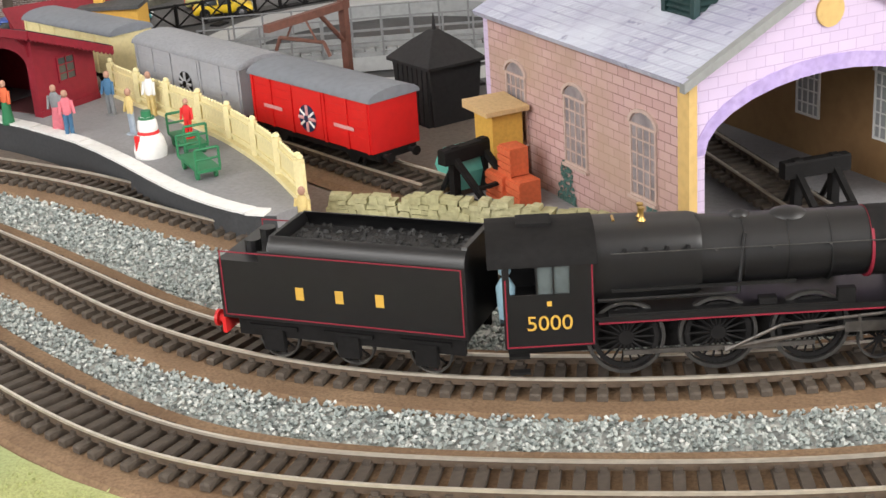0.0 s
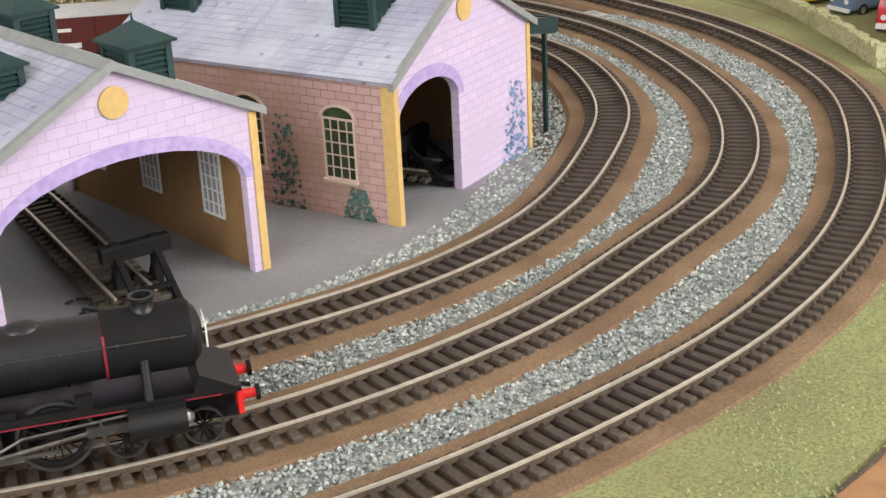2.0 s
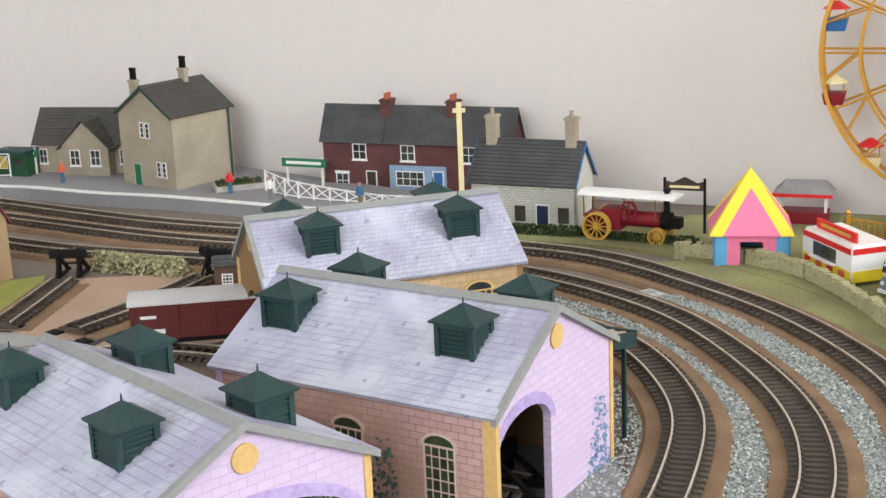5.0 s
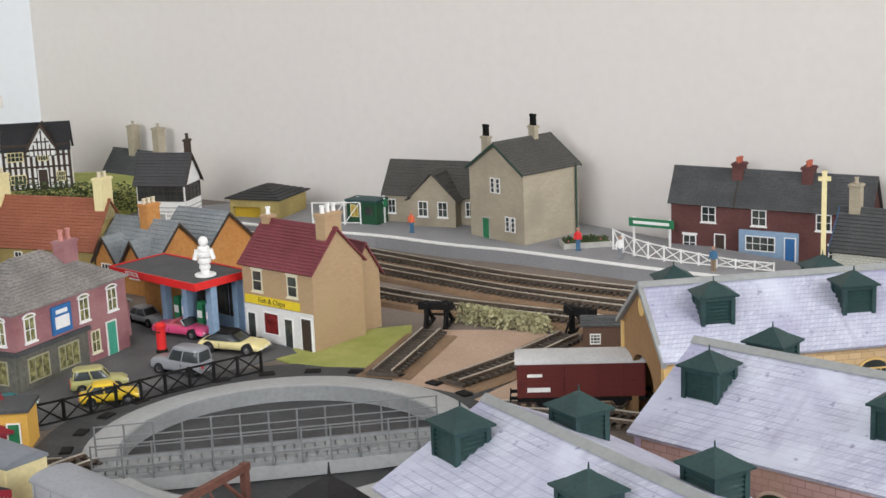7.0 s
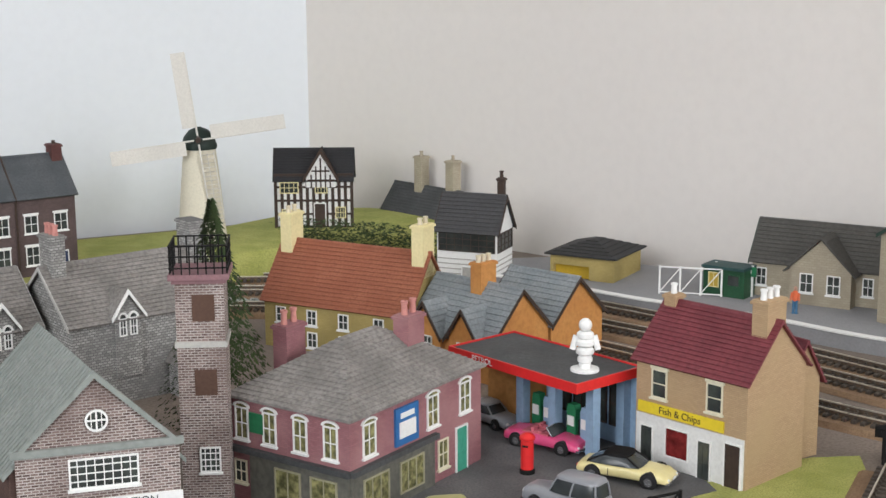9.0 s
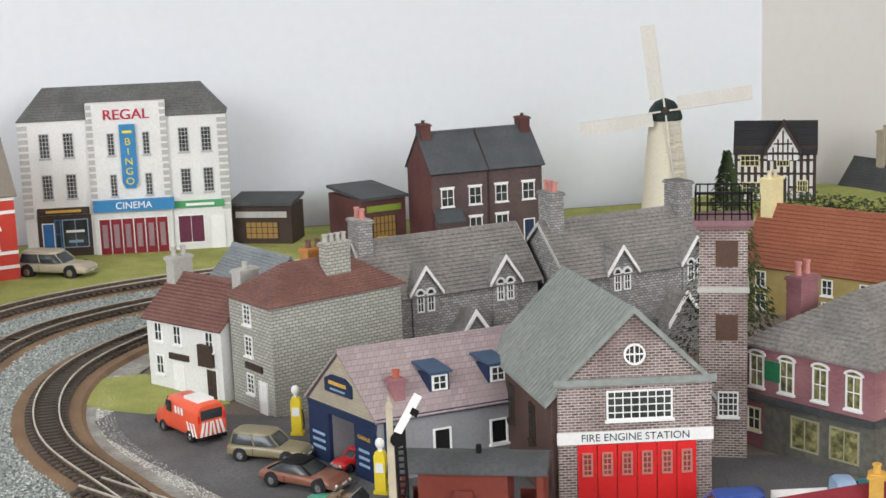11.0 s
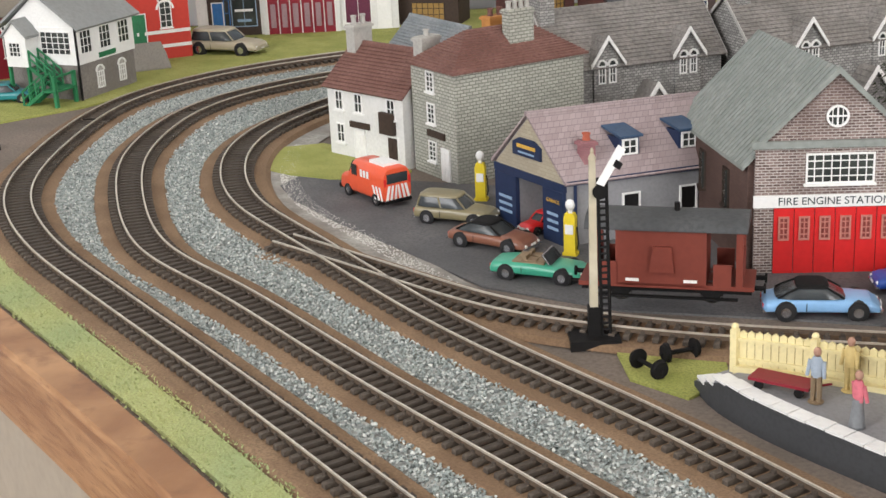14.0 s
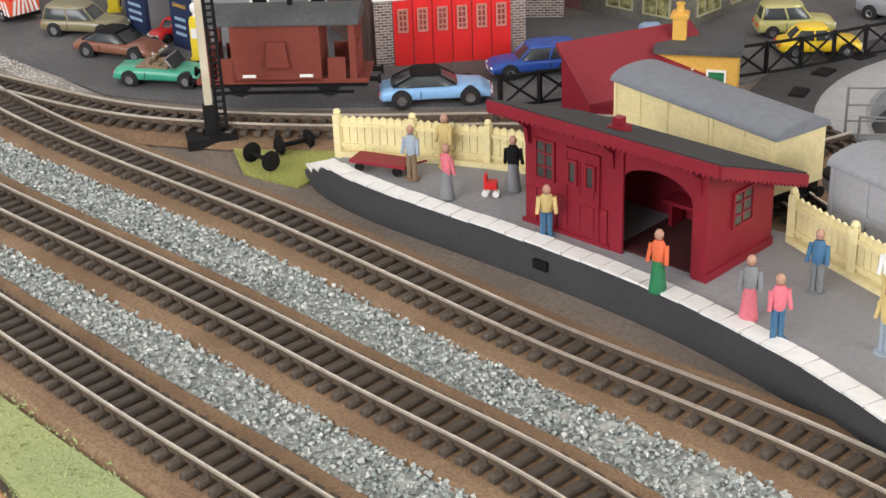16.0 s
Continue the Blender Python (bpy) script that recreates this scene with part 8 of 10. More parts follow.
sm = thing("snowman", -350, 518, 14, 20, "white snowman ornament with red scarf", "snowman")
part("body", g, white_p, sm, smooth=True)
part("scarf", Geo().turned([(4.2, 9.6), (5, 10.6), (4.2, 12)], (0, 0, 0), 14).box(-5.4, -5.2, 4, -3.2, -3.6, 10.4), red_p, sm, "red scarf", True)
part("hat", Geo().turned([(3.6, 17), (3.6, 17.8), (2.4, 18), (2.2, 20.6)], (0, 0, 0), 12), green_p, sm, "green hat")


def bench(x, y, z, turn, label, group="benches on the platform"):
    t = thing("luggage_trolley", x, y, z, turn, label, "trolley", group)
    part("deck", Geo().box(-14, -5, 4, 14, 5, 5.4), green_p, t)
    for s in (-1, 1):
        part("end_frame", Geo().cyl((s * 13, -5, 5), (s * 13, -5, 14), 0.6, 0.6, 6).cyl((s * 13, 5, 5), (s * 13, 5, 14), 0.6, 0.6, 6).cyl((s * 13, -5, 14), (s * 13, 5, 14), 0.6, 0.6, 6).cyl((s * 13, -5, 9.6), (s * 13, 5, 9.6), 0.5, 0.5, 6), green_p, t)
        for y0 in (-4, 4):
            part("wheel", Geo().cyl((s * 9, y0 - 0.6, 2), (s * 9, y0 + 0.6, 2), 2, 2, 10), green_p, t)
    return t


bench(-315, 500, 14, -42, "green flat luggage trolley with end frames")
bench(-338, 530, 14, -42, "green luggage trolley beside the snowman")
figure(-337, 530, 19.4, 10, red_p, red_p, "seated red and white figurine on a trolley", 18)
tr = thing("barrow", -588, 596, 14, 8, "dark red flat platform barrow", "barrow")
part("deck", Geo().box(-12, -5, 3.6, 12, 5, 4.8), maroon_p, tr)
for x in (-8, 8):
    for y in (-4, 4):
        part("wheel", Geo().cyl((x, y - 0.5, 1.9), (x, y + 0.5, 1.9), 1.9, 1.9, 10), black_d, tr)
part("handle", Geo().cyl((12, 0, 4), (19, 0, 6.5), 0.5, 0.5, 6), maroon_p, tr)
pc = thing("pushchair", -538, 594, 14, 200, "tiny red pushchair with white wheels", "pushchair")
part("seat", Geo().box(-2.4, -1.8, 3, 2.4, 1.8, 6).box(1.4, -1.8, 6, 2.4, 1.8, 8.6), red_p, pc)
for x in (-2, 2):
    for y in (-1.7, 1.7):
        part("wheel", Geo().cyl((x, y - 0.3, 1.3), (x, y + 0.3, 1.3), 1.3, 1.3, 10), white_p, pc)

# ---- signal ----
t = thing("semaphore_signal", -693, 616, 0, 45, "weathered white signal post with ladder and raised arm", "signal")
part("base", Geo().box(-11, -8, 0, 11, 8, 4.6).box(-2.6, -2.4, 4.6, 2.6, 2.4, 18), black_d, t)
part("post", Geo().loft([[(-q, -q, z), (q, -q, z), (q, q, z), (-q, q, z)] for q, z in ((1.7, 18), (1.55, 50), (1.3, 84))]), pm("weathered_white", (0.58, 0.53, 0.4), 0.75, 0.35, 120, 0.3, col2=(0.4, 0.35, 0.25)), t)
part("finial", Geo().turned([(1.8, 84), (1.3, 85.6), (0.7, 86.6), (0.9, 87.4), (0.2, 89)], (0, 0, 0), 10), MATS["weathered_white"], t)
part("arm", Geo().prism([(1.4, 74), (4.6, 72.6), (14, 88.2), (10.8, 90.2)], "y", -2.8, -2.0), white_p, t, "white raised arm")
part("arm_stripe", Geo().prism([(8.4, 81.4), (11.2, 79.4), (12.6, 82), (9.8, 84.2)], "y", -3.0, -1.9), black_d, t)
part("spectacle", Geo().cyl((3, -2.6, 70), (3, -1.6, 70), 3.2, 3.2, 14), black_d, t)
lg = Geo()
for x in (3.4, 7.0):
    lg.cyl((x, -1.4, 2), (x - 1.2, -1.0, 76), 0.75, 0.75, 6)
for k2 in range(25):
    lg.cyl((3.4 - k2 * 0.046, -1.4, 4.6 + k2 * 2.9), (7.0 - k2 * 0.046, -1.4, 4.6 + k2 * 2.9), 0.55, 0.55, 5)
part("ladder", lg, black_d, t, "black iron ladder")
for x, y, z0, tn, half in ((-654, 602, 1.2, -18, 13), (-652, 622, 1.2, 62, 12)):
    g = Geo().turned([(0.9, -half), (1.3, -half * 0.4), (1.3, half * 0.4), (0.9, half)], (0, 0, 5), 10, "x")
    for x0, e in ((-half + 3, -1), (half - 3, 1)):
        g.turned([(1.4, -1.6), (4.4, -1.1), (4.6, 0.6), (5.4, 0.8), (5.4, 1.5), (1.4, 1.6)] if e < 0 else [(1.4, -1.6), (5.4, -1.5), (5.4, -0.8), (4.6, -0.6), (4.4, 1.1), (1.4, 1.6)], (x0, 0, 5.4), 18, "x")
    ws = solo("wheelset", g, black_d, "loose black wagon wheelset on the grass", "wheelset", x, y, z0, tn, "loose wheelsets", smooth=True)
    ws.matrix_world = ws.matrix_world @ Matrix.Scale(0.8, 4)

# ---- turntable ----
pale_grey = pm("pale_grey_plastic", (0.36, 0.37, 0.37), 0.6, 0.12, 300, 0.1, col2=(0.4, 0.41, 0.41))
mid_grey = pm("mid_grey_plastic", (0.24, 0.25, 0.255), 0.6, 0.15, 300, 0.1, col2=(0.29, 0.3, 0.3))
dark_grey = pm("dark_grey_plastic", (0.045, 0.046, 0.048), 0.7, 0.25, 300, 0.1, col2=(0.065, 0.066, 0.068))
rust = pm("rusty_brown_iron", (0.12, 0.05, 0.035), 0.75, 0.3, 400, 0.2)
chrome = pm("bright_chrome", (0.6, 0.6, 0.62), 0.2, 0.1, 300, 0, 0.9)
rubber = pm("black_rubber", (0.015, 0.015, 0.016), 0.75, 0.3, 400, 0.1)
car_glass = pm("smoked_car_glass", (0.03, 0.035, 0.038), 0.2, 0.2, 60, 0, col2=(0.06, 0.07, 0.075), spec=0.45)
rail_grey = pm("handrail_grey", (0.17, 0.175, 0.18), 0.55, 0.15, 300, 0.05)
tt = thing("turntable", *PIT, 0, 0, "grey turntable pit with a railed bridge", "turntable")
part("pit_floor", Geo().cyl((0, 0, -14), (0, 0, -9), PIT_R, PIT_R, 64), dark_grey, tt, "dark grey pit floor")
part("pit_wall", Geo().turned([(PIT_R, -9), (PIT_R - 2, -9), (PIT_R - 2, 1.5), (PIT_R, 1.5)], (0, 0, 0), 64, hoop=True), mid_grey, tt, smooth=True)
part("rim", Geo().turned([(PIT_R, 0.2), (126, 0.2), (126, 1.2), (124, 2), (PIT_R, 2)], (0, 0, 0), 64, hoop=True), pale_grey, tt, "pale grey concrete rim", True)
part("apron", Geo().turned([(126, 0.1), (158, 0.1), (158, 1.1), (126, 1.4)], (0, 0, 0), 64, hoop=True), dark_grey, tt, "dark grey apron ring")
for k in range(26):
    a = k * math.tau / 26 + 0.1
    c = Vector((136 * math.cos(a), 136 * math.sin(a), 0))
    u, v = Vector((math.cos(a), math.sin(a), 0)), Vector((-math.sin(a), math.cos(a), 0))
    ring4 = lambda z, k2: [c + u * 4 * k2 + v * 6 * k2 + Vector((0, 0, z)), c - u * 4 * k2 + v * 6 * k2 + Vector((0, 0, z)), c - u * 4 * k2 - v * 6 * k2 + Vector((0, 0, z)), c + u * 4 * k2 - v * 6 * k2 + Vector((0, 0, z))]
    part("locking_block", Geo().loft([ring4(1.2, 1), ring4(2.6, 0.85)]), black_d, tt)
bridge = part("bridge", Geo().box(-107, -16, 0.5, 107, 16, 3), mid_grey, tt, "grey railed bridge")
bridge.matrix_basis = pose(4 * MM, -30 * MM, 0, 0, 0, 25)
for s in (-1, 1):
    part("girder", Geo().prism([(-102, 0.5), (102, 0.5), (100, -6), (60, -8), (-60, -8), (-100, -6)], "y", s * 16 - 1, s * 16 + 1), pale_grey, bridge)
    part("rail", Geo().box(-107, s * 8 - 0.6, 4.4, 107, s * 8 + 0.6, 6.8), mid_grey, bridge)
    hr = Geo()
    for k in range(13):
        hr.cyl((-106 + k * 17.67, s * 17.5, 1), (-106 + k * 17.67, s * 17.5, 24), 0.6, 0.6, 6)
    for z0 in (9, 16, 23.5):
        hr.cyl((-106, s * 17.5, z0), (106, s * 17.5, z0), 0.45, 0.45, 6)
    part("handrail", hr, rail_grey, bridge, "grey tubular handrail")
for k in range(34):
    part("sleeper", Geo().box(-105 + k * 6.3, -14, 3, -99.6 + k * 6.3, 14, 4.4), mid_grey, bridge)


# ---- fences, walls and yard things ----
def truss_fence(points, h, mat, label, pitch=16, z=0, r=0.7, group="", cross=True, name="truss_fence"):
    """Posts, two rails and crossed braces along a line."""
    line = spline(points, pitch)
    t = thing(name, 0, 0, 0, 0, label, "fence", group)
    hs = h if callable(h) else (lambda i: h)
    for i, p in enumerate(line):
        part("post", Geo().box(p.x - r, p.y - r, z, p.x + r, p.y + r, z + hs(i)), mat, t)
    for i, (p, q) in enumerate(zip(line, line[1:])):
        h0, h1 = hs(i), hs(i + 1)
        part("rail", Geo().cyl((p.x, p.y, z + h0 - 1), (q.x, q.y, z + h1 - 1), r * 0.9, r * 0.9, 6).cyl((p.x, p.y, z + 1.6), (q.x, q.y, z + 1.6), r * 0.9, r * 0.9, 6), mat, t)
        g = Geo().cyl((p.x, p.y, z + 1.6), (q.x, q.y, z + h1 - 1), r * 0.7, r * 0.7, 6)
        if cross:
            g.cyl((p.x, p.y, z + h0 - 1), (q.x, q.y, z + 1.6), r * 0.7, r * 0.7, 6)
        part("brace", g, mat, t)
    return t


truss_fence([(-600, 708), (-552, 762), (-505, 814), (-464, 873), (-413, 936)], 17, black_d, "black iron fence with crossed braces", 19, 0, 0.9)
truss_fence([(-218, 1296), (-189, 1266), (-137, 1242), (-66, 1222)], lambda i: max(9, 20 - 1.4 * i), white_p, "white lattice crossing gates on the platform", 17, 12, 0.8)
truss_fence([(-546, 1380), (-480, 1388)], 24, white_p, "white lattice fence beside the hut", 17, 12, 0.7, cross=False)


def rough_wall(points, h, label, seed, category="wall"):
    """A low rubble wall of many uneven stones."""
    rng = random.Random(seed)
    line = spline(points, 4.2)
    t = thing("stone_wall", 0, 0, 0, 0, label, category, "low stone walls")
    part("core", band(Geo(), line, [(-2.4, 0), (2.4, 0), (1.8, h - 1), (-1.8, h - 1)]), lichen, t)
    g = Geo()
    for p, d in zip(line, tangents(line)):
        z = 0.0
        while z < h:
            hh = rng.uniform(1.8, 3.4)
            a, o = rng.uniform(1.7, 2.6), rng.uniform(2.3, 3.5)
            c = p + d * rng.uniform(-0.8, 0.8)
            n = Vector((-d.y, d.x))
            lo = [c + d * a + n * o, c - d * a + n * o, c - d * a - n * o, c + d * a - n * o]
            g.loft([[(q.x, q.y, z) for q in lo], [(q.x + rng.uniform(-0.5, 0.5), q.y + rng.uniform(-0.5, 0.5), z + hh * rng.uniform(0.8, 1.1)) for q in lo]])
            z += hh
    tagged(part("stone", g, lichen, t), kind="stuff")
    return t


rough_wall([(-249, 492), (-220, 494)], 10, "cream lichened rubble wall beside the shed", 1)
rough_wall([(-218, 494), (-189, 493), (-156, 492)], 11, "cream lichened rubble wall beside the shed", 2)
rough_wall([(-154, 492), (-127, 491), (-118, 484)], 9, "cream lichened rubble wall beside the shed", 3)
for k, pts in enumerate(([(142, 1084), (166, 1074), (190, 1060)], [(193, 1057), (213, 1038), (227, 1018)], [(229, 1013), (243, 978), (252, 941)], [(254, 936), (265, 888), (275, 834)])):
    rough_wall(pts, 12 + k % 2, "weathered cream stone wall of the fairground", 10 + k)


def bush(points, r, h, n, label, seed, mat, name="bush"):
    rng = random.Random(seed)
    line = spline(points, 2.0)
    g = Geo()
    for _ in range(n):
        p = rng.choice(line)
        a, rr, zz = rng.uniform(0, 6.28), r * rng.random() ** 0.6, h * rng.random()
        rr *= math.sqrt(max(0.05, 1 - (zz / h) ** 2))
        c = Vector((p.x + rr * math.cos(a), p.y + rr * math.sin(a), zz))
        s = rng.uniform(0.8, 2.0)
        u = Vector((rng.uniform(-1, 1), rng.uniform(-1, 1), rng.uniform(-1, 1))) * s
        v = Vector((rng.uniform(-1, 1), rng.uniform(-1, 1), rng.uniform(-1, 1))) * s
        g.add([c + u, c + v, c - u, c - v], [(0, 1, 2, 3)])
    return solo(name, g, mat, label, name, kind="stuff")


bush([(-308, 1082), (-270, 1068), (-234, 1055)], 10, 15, 2600, "straw-coloured lichen bushes behind the yard", 4, lichen)
bush([(-40, 1178), (10, 1162), (66, 1146)], 6, 11, 2200, "dark green hedge before the stone cottage", 5, hedge_m, "hedge")
bush([(66, 1150), (110, 1128), (160, 1112)], 6, 9, 1500, "dark green hedge by the traction engine", 6, hedge_m, "hedge")


def buffer_stop(x, y, turn, z=3):
    t = thing("buffer_stop", x, y, z, turn, "black timber and iron buffer stop", "buffer stop", "buffer stops in the yard")
    for s in (-1, 1):
        part("upright", Geo().box(-1.7, s * 8 - 1.7, 0, 1.7, s * 8 + 1.7, 21), black_d, t)
        part("strut", Geo().prism([(1, 17), (1, 14), (20, -1), (23.5, -1)], "y", s * 8 - 1.2, s * 8 + 1.2), black_d, t)
        part("foot", Geo().box(-4, s * 8 - 1.4, -1.5, 24, s * 8 + 1.4, 0.4), black_d, t)
        part("brace", Geo().cyl((-9, s * 8, 0), (-1, s * 8, 12), 1.1, 1.1, 6), black_d, t)
        part("pad", Geo().cyl((-5, s * 8, 17), (-2, s * 8, 17), 2.6, 2.6, 12).cyl((-2, s * 8, 17), (0, s * 8, 17), 1.4, 1.4, 8), black_d, t)
    part("beam", Geo().prism([(-2.8, 14), (2.2, 14), (2.2, 19.6), (1.6, 20.4), (-2.2, 20.4), (-2.8, 19.6)], "y", -14, 14), black_d, t)
    part("tie_bar", Geo().box(14, -8, 5, 16, 8, 6.4), black_d, t)


buffer_stop(-205, 530, -30)
buffer_stop(-66, 534, -52)
buffer_stop(28, 668, -22)
buffer_stop(-322, 1055, 92)
buffer_stop(-206, 1052, 65)
skip = thing("coal_skip", -211, 537, 0, -35, "teal metal loader skip behind the buffers", "skip")
part("tub", Geo().loft([[(-9, -7, 4), (9, -7, 4), (9, 7, 4), (-9, 7, 4)], [(-12, -9, 14), (12, -9, 14), (12, 9, 14), (-12, 9, 14)], [(-10, -8, 20), (10, -8, 20), (10, 8, 20), (-10, 8, 20)]]), mint_p, skip)
part("lid", Geo().prism([(-9, 20), (9, 20), (6, 24), (-6, 24)], "y", -7, 7), mint_p, skip)
for x in (-6, 0, 6):
    part("slot", Geo().cyl((x, -6, 22), (x, -8, 21.6), 1.2, 1.2, 8), black_d, skip)
part("leg", Geo().box(-9, -7, 0, 9, 7, 4), timber_d, skip)
skip.matrix_world = skip.matrix_world @ Matrix.Scale(0.8, 4)
crate = thing("crate", -187, 529, 0, -43, "stacked orange wooden crates", "crate")
for x, y, z0, s in ((-3, 0, 0, 7), (9, 1, 0, 6), (2, 1, 12, 5)):
    g = Geo().box(x - s, y - s * 0.8, z0 + 0.4, x + s, y + s * 0.8, z0 + 12)
    part("box", g, orange_f, crate)
    for k in range(4):
        part("slat", Geo().box(x - s - 0.5, y - s * 0.8 - 0.6, z0 + k * 3, x + s + 0.5, y - s * 0.8, z0 + k * 3 + 2.2), orange_f, crate)
ki = thing("lamp_hut", -197, 546, 0, -43, "yellow hut with a flat buff roof", "hut")
yellow_wall = pm("warm_yellow_wall", (0.62, 0.36, 0.07), 0.7, 0.15)
part("wall", Geo().box(-8, -7, 0, 8, 7, 34), yellow_wall, ki)
part("roof", Geo().prism([(-11, 34), (11, 34), (11, 36), (-11, 37.4)], "y", -11, 9), pm("buff_roof", (0.58, 0.4, 0.2), 0.7), ki)
door(ki, lambda a, b, c: (a, -7 - b, c), 0, 8, 20, timber_d)
sc = Geo()
rng = random.Random(21)
for _ in range(46):
    c = Vector((rng.gauss(0, 7), rng.gauss(0, 8), 1 + rng.uniform(0, 5)))
    u = Vector((rng.uniform(-1, 1), rng.uniform(-1, 1), rng.uniform(-0.15, 0.35))) * rng.uniform(3, 9)
    sc.cyl(c, c + u, 0.6, 0.6, 5)
solo("scrap_heap", sc, black_d, "heap of black scrap iron on the shed floor", "scrap heap", -72, 505, 0.8, kind="stuff")
lg = thing("loading_gauge", -287, 594, 0, -105, "rusty brown iron loading gauge over the yard track", "loading gauge")
part("post", Geo().box(-1.7, -1.7, 0, 1.7, 1.7, 68), rust, lg, "rusty iron post")
part("beam", Geo().box(-3, -1.5, 64, 52, 1.5, 67.5), rust, lg)
part("brace", Geo().cyl((0, 0, 48), (17, 0, 65), 1.1, 1.1, 6), rust, lg)
part("gauge_bar", Geo().cyl((30, -13, 56), (30, 13, 56), 0.9, 0.9, 6).cyl((30, -13, 56), (30, -16, 50), 0.9, 0.9, 6).cyl((30, 13, 56), (30, 16, 50), 0.9, 0.9, 6), rust, lg)
for y in (-9, 9):
    part("hanger", Geo().cyl((30, y, 56), (30, y * 0.4, 65), 0.5, 0.5, 5), rust, lg)
black_card = pm("sooty_black_card", (0.022, 0.021, 0.022), 0.8, 0.35, 400, 0.2)
wt = thing("coaling_shed", -262, 641, 0, -35, "dark grey boarded tower with pyramid roof", "tower")
part("wall", Geo().loft([[(-15, -13, 0), (15, -13, 0), (15, 13, 0), (-15, 13, 0)], [(-17, -15, 30), (17, -15, 30), (17, 15, 30), (-17, 15, 30)]]), black_card, wt)
for k in range(7):
    part("board", Geo().prism([(-14.5 + k * 4.2, 0), (-11.2 + k * 4.2, 0), (-11.2 + k * 4.3, 29), (-14.5 + k * 4.3, 29)], "y", -15.6, -13), black_card, wt)
part("roof", Geo().loft([[(-19, -17, 29), (19, -17, 29), (19, 17, 29), (-19, 17, 29)], [(-19, -17, 30.4), (19, -17, 30.4), (19, 17, 30.4), (-19, 17, 30.4)], [(-9, -8, 39), (9, -8, 39), (9, 8, 39), (-9, 8, 39)], [(-2, -2, 44), (2, -2, 44), (2, 2, 44), (-2, 2, 44)]]), black_card, wt, "dark grey pyramid roof")
part("finial", Geo().cyl((0, 0, 43), (0, 0, 52), 1.2, 0.3, 8), black_card, wt)
yh = thing("yard_hut", -539, 744, 0, 18, "yellow hut with dark flat roof and green door", "hut")
part("wall", Geo().box(0, 0, 0, 35, 26, 26), yellow_wall, yh)
part("roof", Geo().box(-2, -3, 26, 37, 28, 28.4), grey_slate, yh)
door(yh, face("front", 35, 26), 26, 7, 18, green_p)
window(yh, face("front", 35, 26), 11, 8, 10, 11, 2, 2, white_p, glass_dark)
chimney(yh, 8, 14, 28, 41, yellow_wall, 1, yellow_wall, 3, 3, 4)
rs = thing("lean_to_store", -551, 701, 0, 56, "dark red store with sloping maroon roof", "shed")
part("wall", Geo().prism([(0, 0), (26, 0), (26, 30), (0, 14)], "x", 0, 66), maroon_p, rs)
part("roof", Geo().prism([(-3, 12.4), (28, 31.4), (28, 33.4), (-3, 14.4)], "x", -2, 68), pm("dull_red_sheet", (0.2, 0.015, 0.025), 0.6), rs)
bh, w, d = gable_house("platelayers_hut", (-196, 1005), (-166, 1010), 24, 22, 24, pm("brown_hut", (0.1, 0.055, 0.035), 0.75, 0.25), grey_slate, "small brown hut with a white window", n=3, over=2, category="hut")
window(bh, face("front", w, d), w * 0.3, 8, 8, 8, 3, 3, white_p, glass_dark, False)


# ---- road vehicles ----
def road_wheel(t, x, y, r, rim=None):
    s = 1 if y > 0 else -1
    w = part("wheel", Geo().turned([(r * 0.6, -1.3), (r, -1.0), (r, 1.0), (r * 0.6, 1.3)], (x, y, r), 16, "y", hoop=True), rubber, t, smooth=True)
    part("rim", Geo().turned([(r * 0.62, -0.9), (r * 0.62, 0.9), (r * 0.3, 0.6 if s > 0 else 0.9)] if s > 0 else [(r * 0.3, -0.9), (r * 0.62, -0.9), (r * 0.62, 0.9)], (x, y, r), 14, "y"), rim or chrome, w, "bright wheel rim")


def rounded(x, hw, z0, z1, cut=0.22):
    """A car's cross-section: a soft-cornered box, widest below the middle."""
    zc, hz, e = z0 + (z1 - z0) * 0.46, (z1 - z0) / 2, 0.3 + cut * 0.8
    out = []
    for k in range(20):
        a = math.tau * k / 20 - math.pi * 0.75
        u, v = math.cos(a), math.sin(a)
        zz = math.copysign(abs(v) ** e, v)
        out.append((x, hw * math.copysign(abs(u) ** e, u) * (1 - 0.1 * max(0, zz) ** 2), zc + hz * zz * (1.08 if v > 0 else 0.92)))
    return out


def plan_ring(x0, x1, hw, z, power=0.42):
    """A soft-cornered outline seen from above."""
    pts = []
    for k in range(24):
        a = math.tau * k / 24 + 0.13
        u, v = math.cos(a), math.sin(a)
        pts.append(((x0 + x1) / 2 + (x1 - x0) / 2 * math.copysign(abs(u) ** power, u), hw * math.copysign(abs(v) ** power, v), z))
    return pts


STYLES = {  # cabin (rear foot, rear top, front top, front foot), belt heights (tail, middle, bonnet, nose), roof height, all as parts of the length
    "saloon": ((0.12, 0.26, 0.55, 0.70), (0.19, 0.21, 0.205, 0.15), 0.325),
    "estate": ((0.03, 0.07, 0.56, 0.70), (0.2, 0.21, 0.2, 0.15), 0.335),
    "coupe": ((0.10, 0.32, 0.52, 0.70), (0.17, 0.2, 0.185, 0.12), 0.295),
    "open": ((0.0, 0.0, 0.0, 0.0), (0.18, 0.2, 0.185, 0.13), 0.29),
    "jeep": ((0.02, 0.05, 0.56, 0.66), (0.23, 0.24, 0.235, 0.19), 0.4),
    "van": ((0.5, 0.52, 0.80, 0.96), (0.24, 0.24, 0.22, 0.15), 0.43),
}


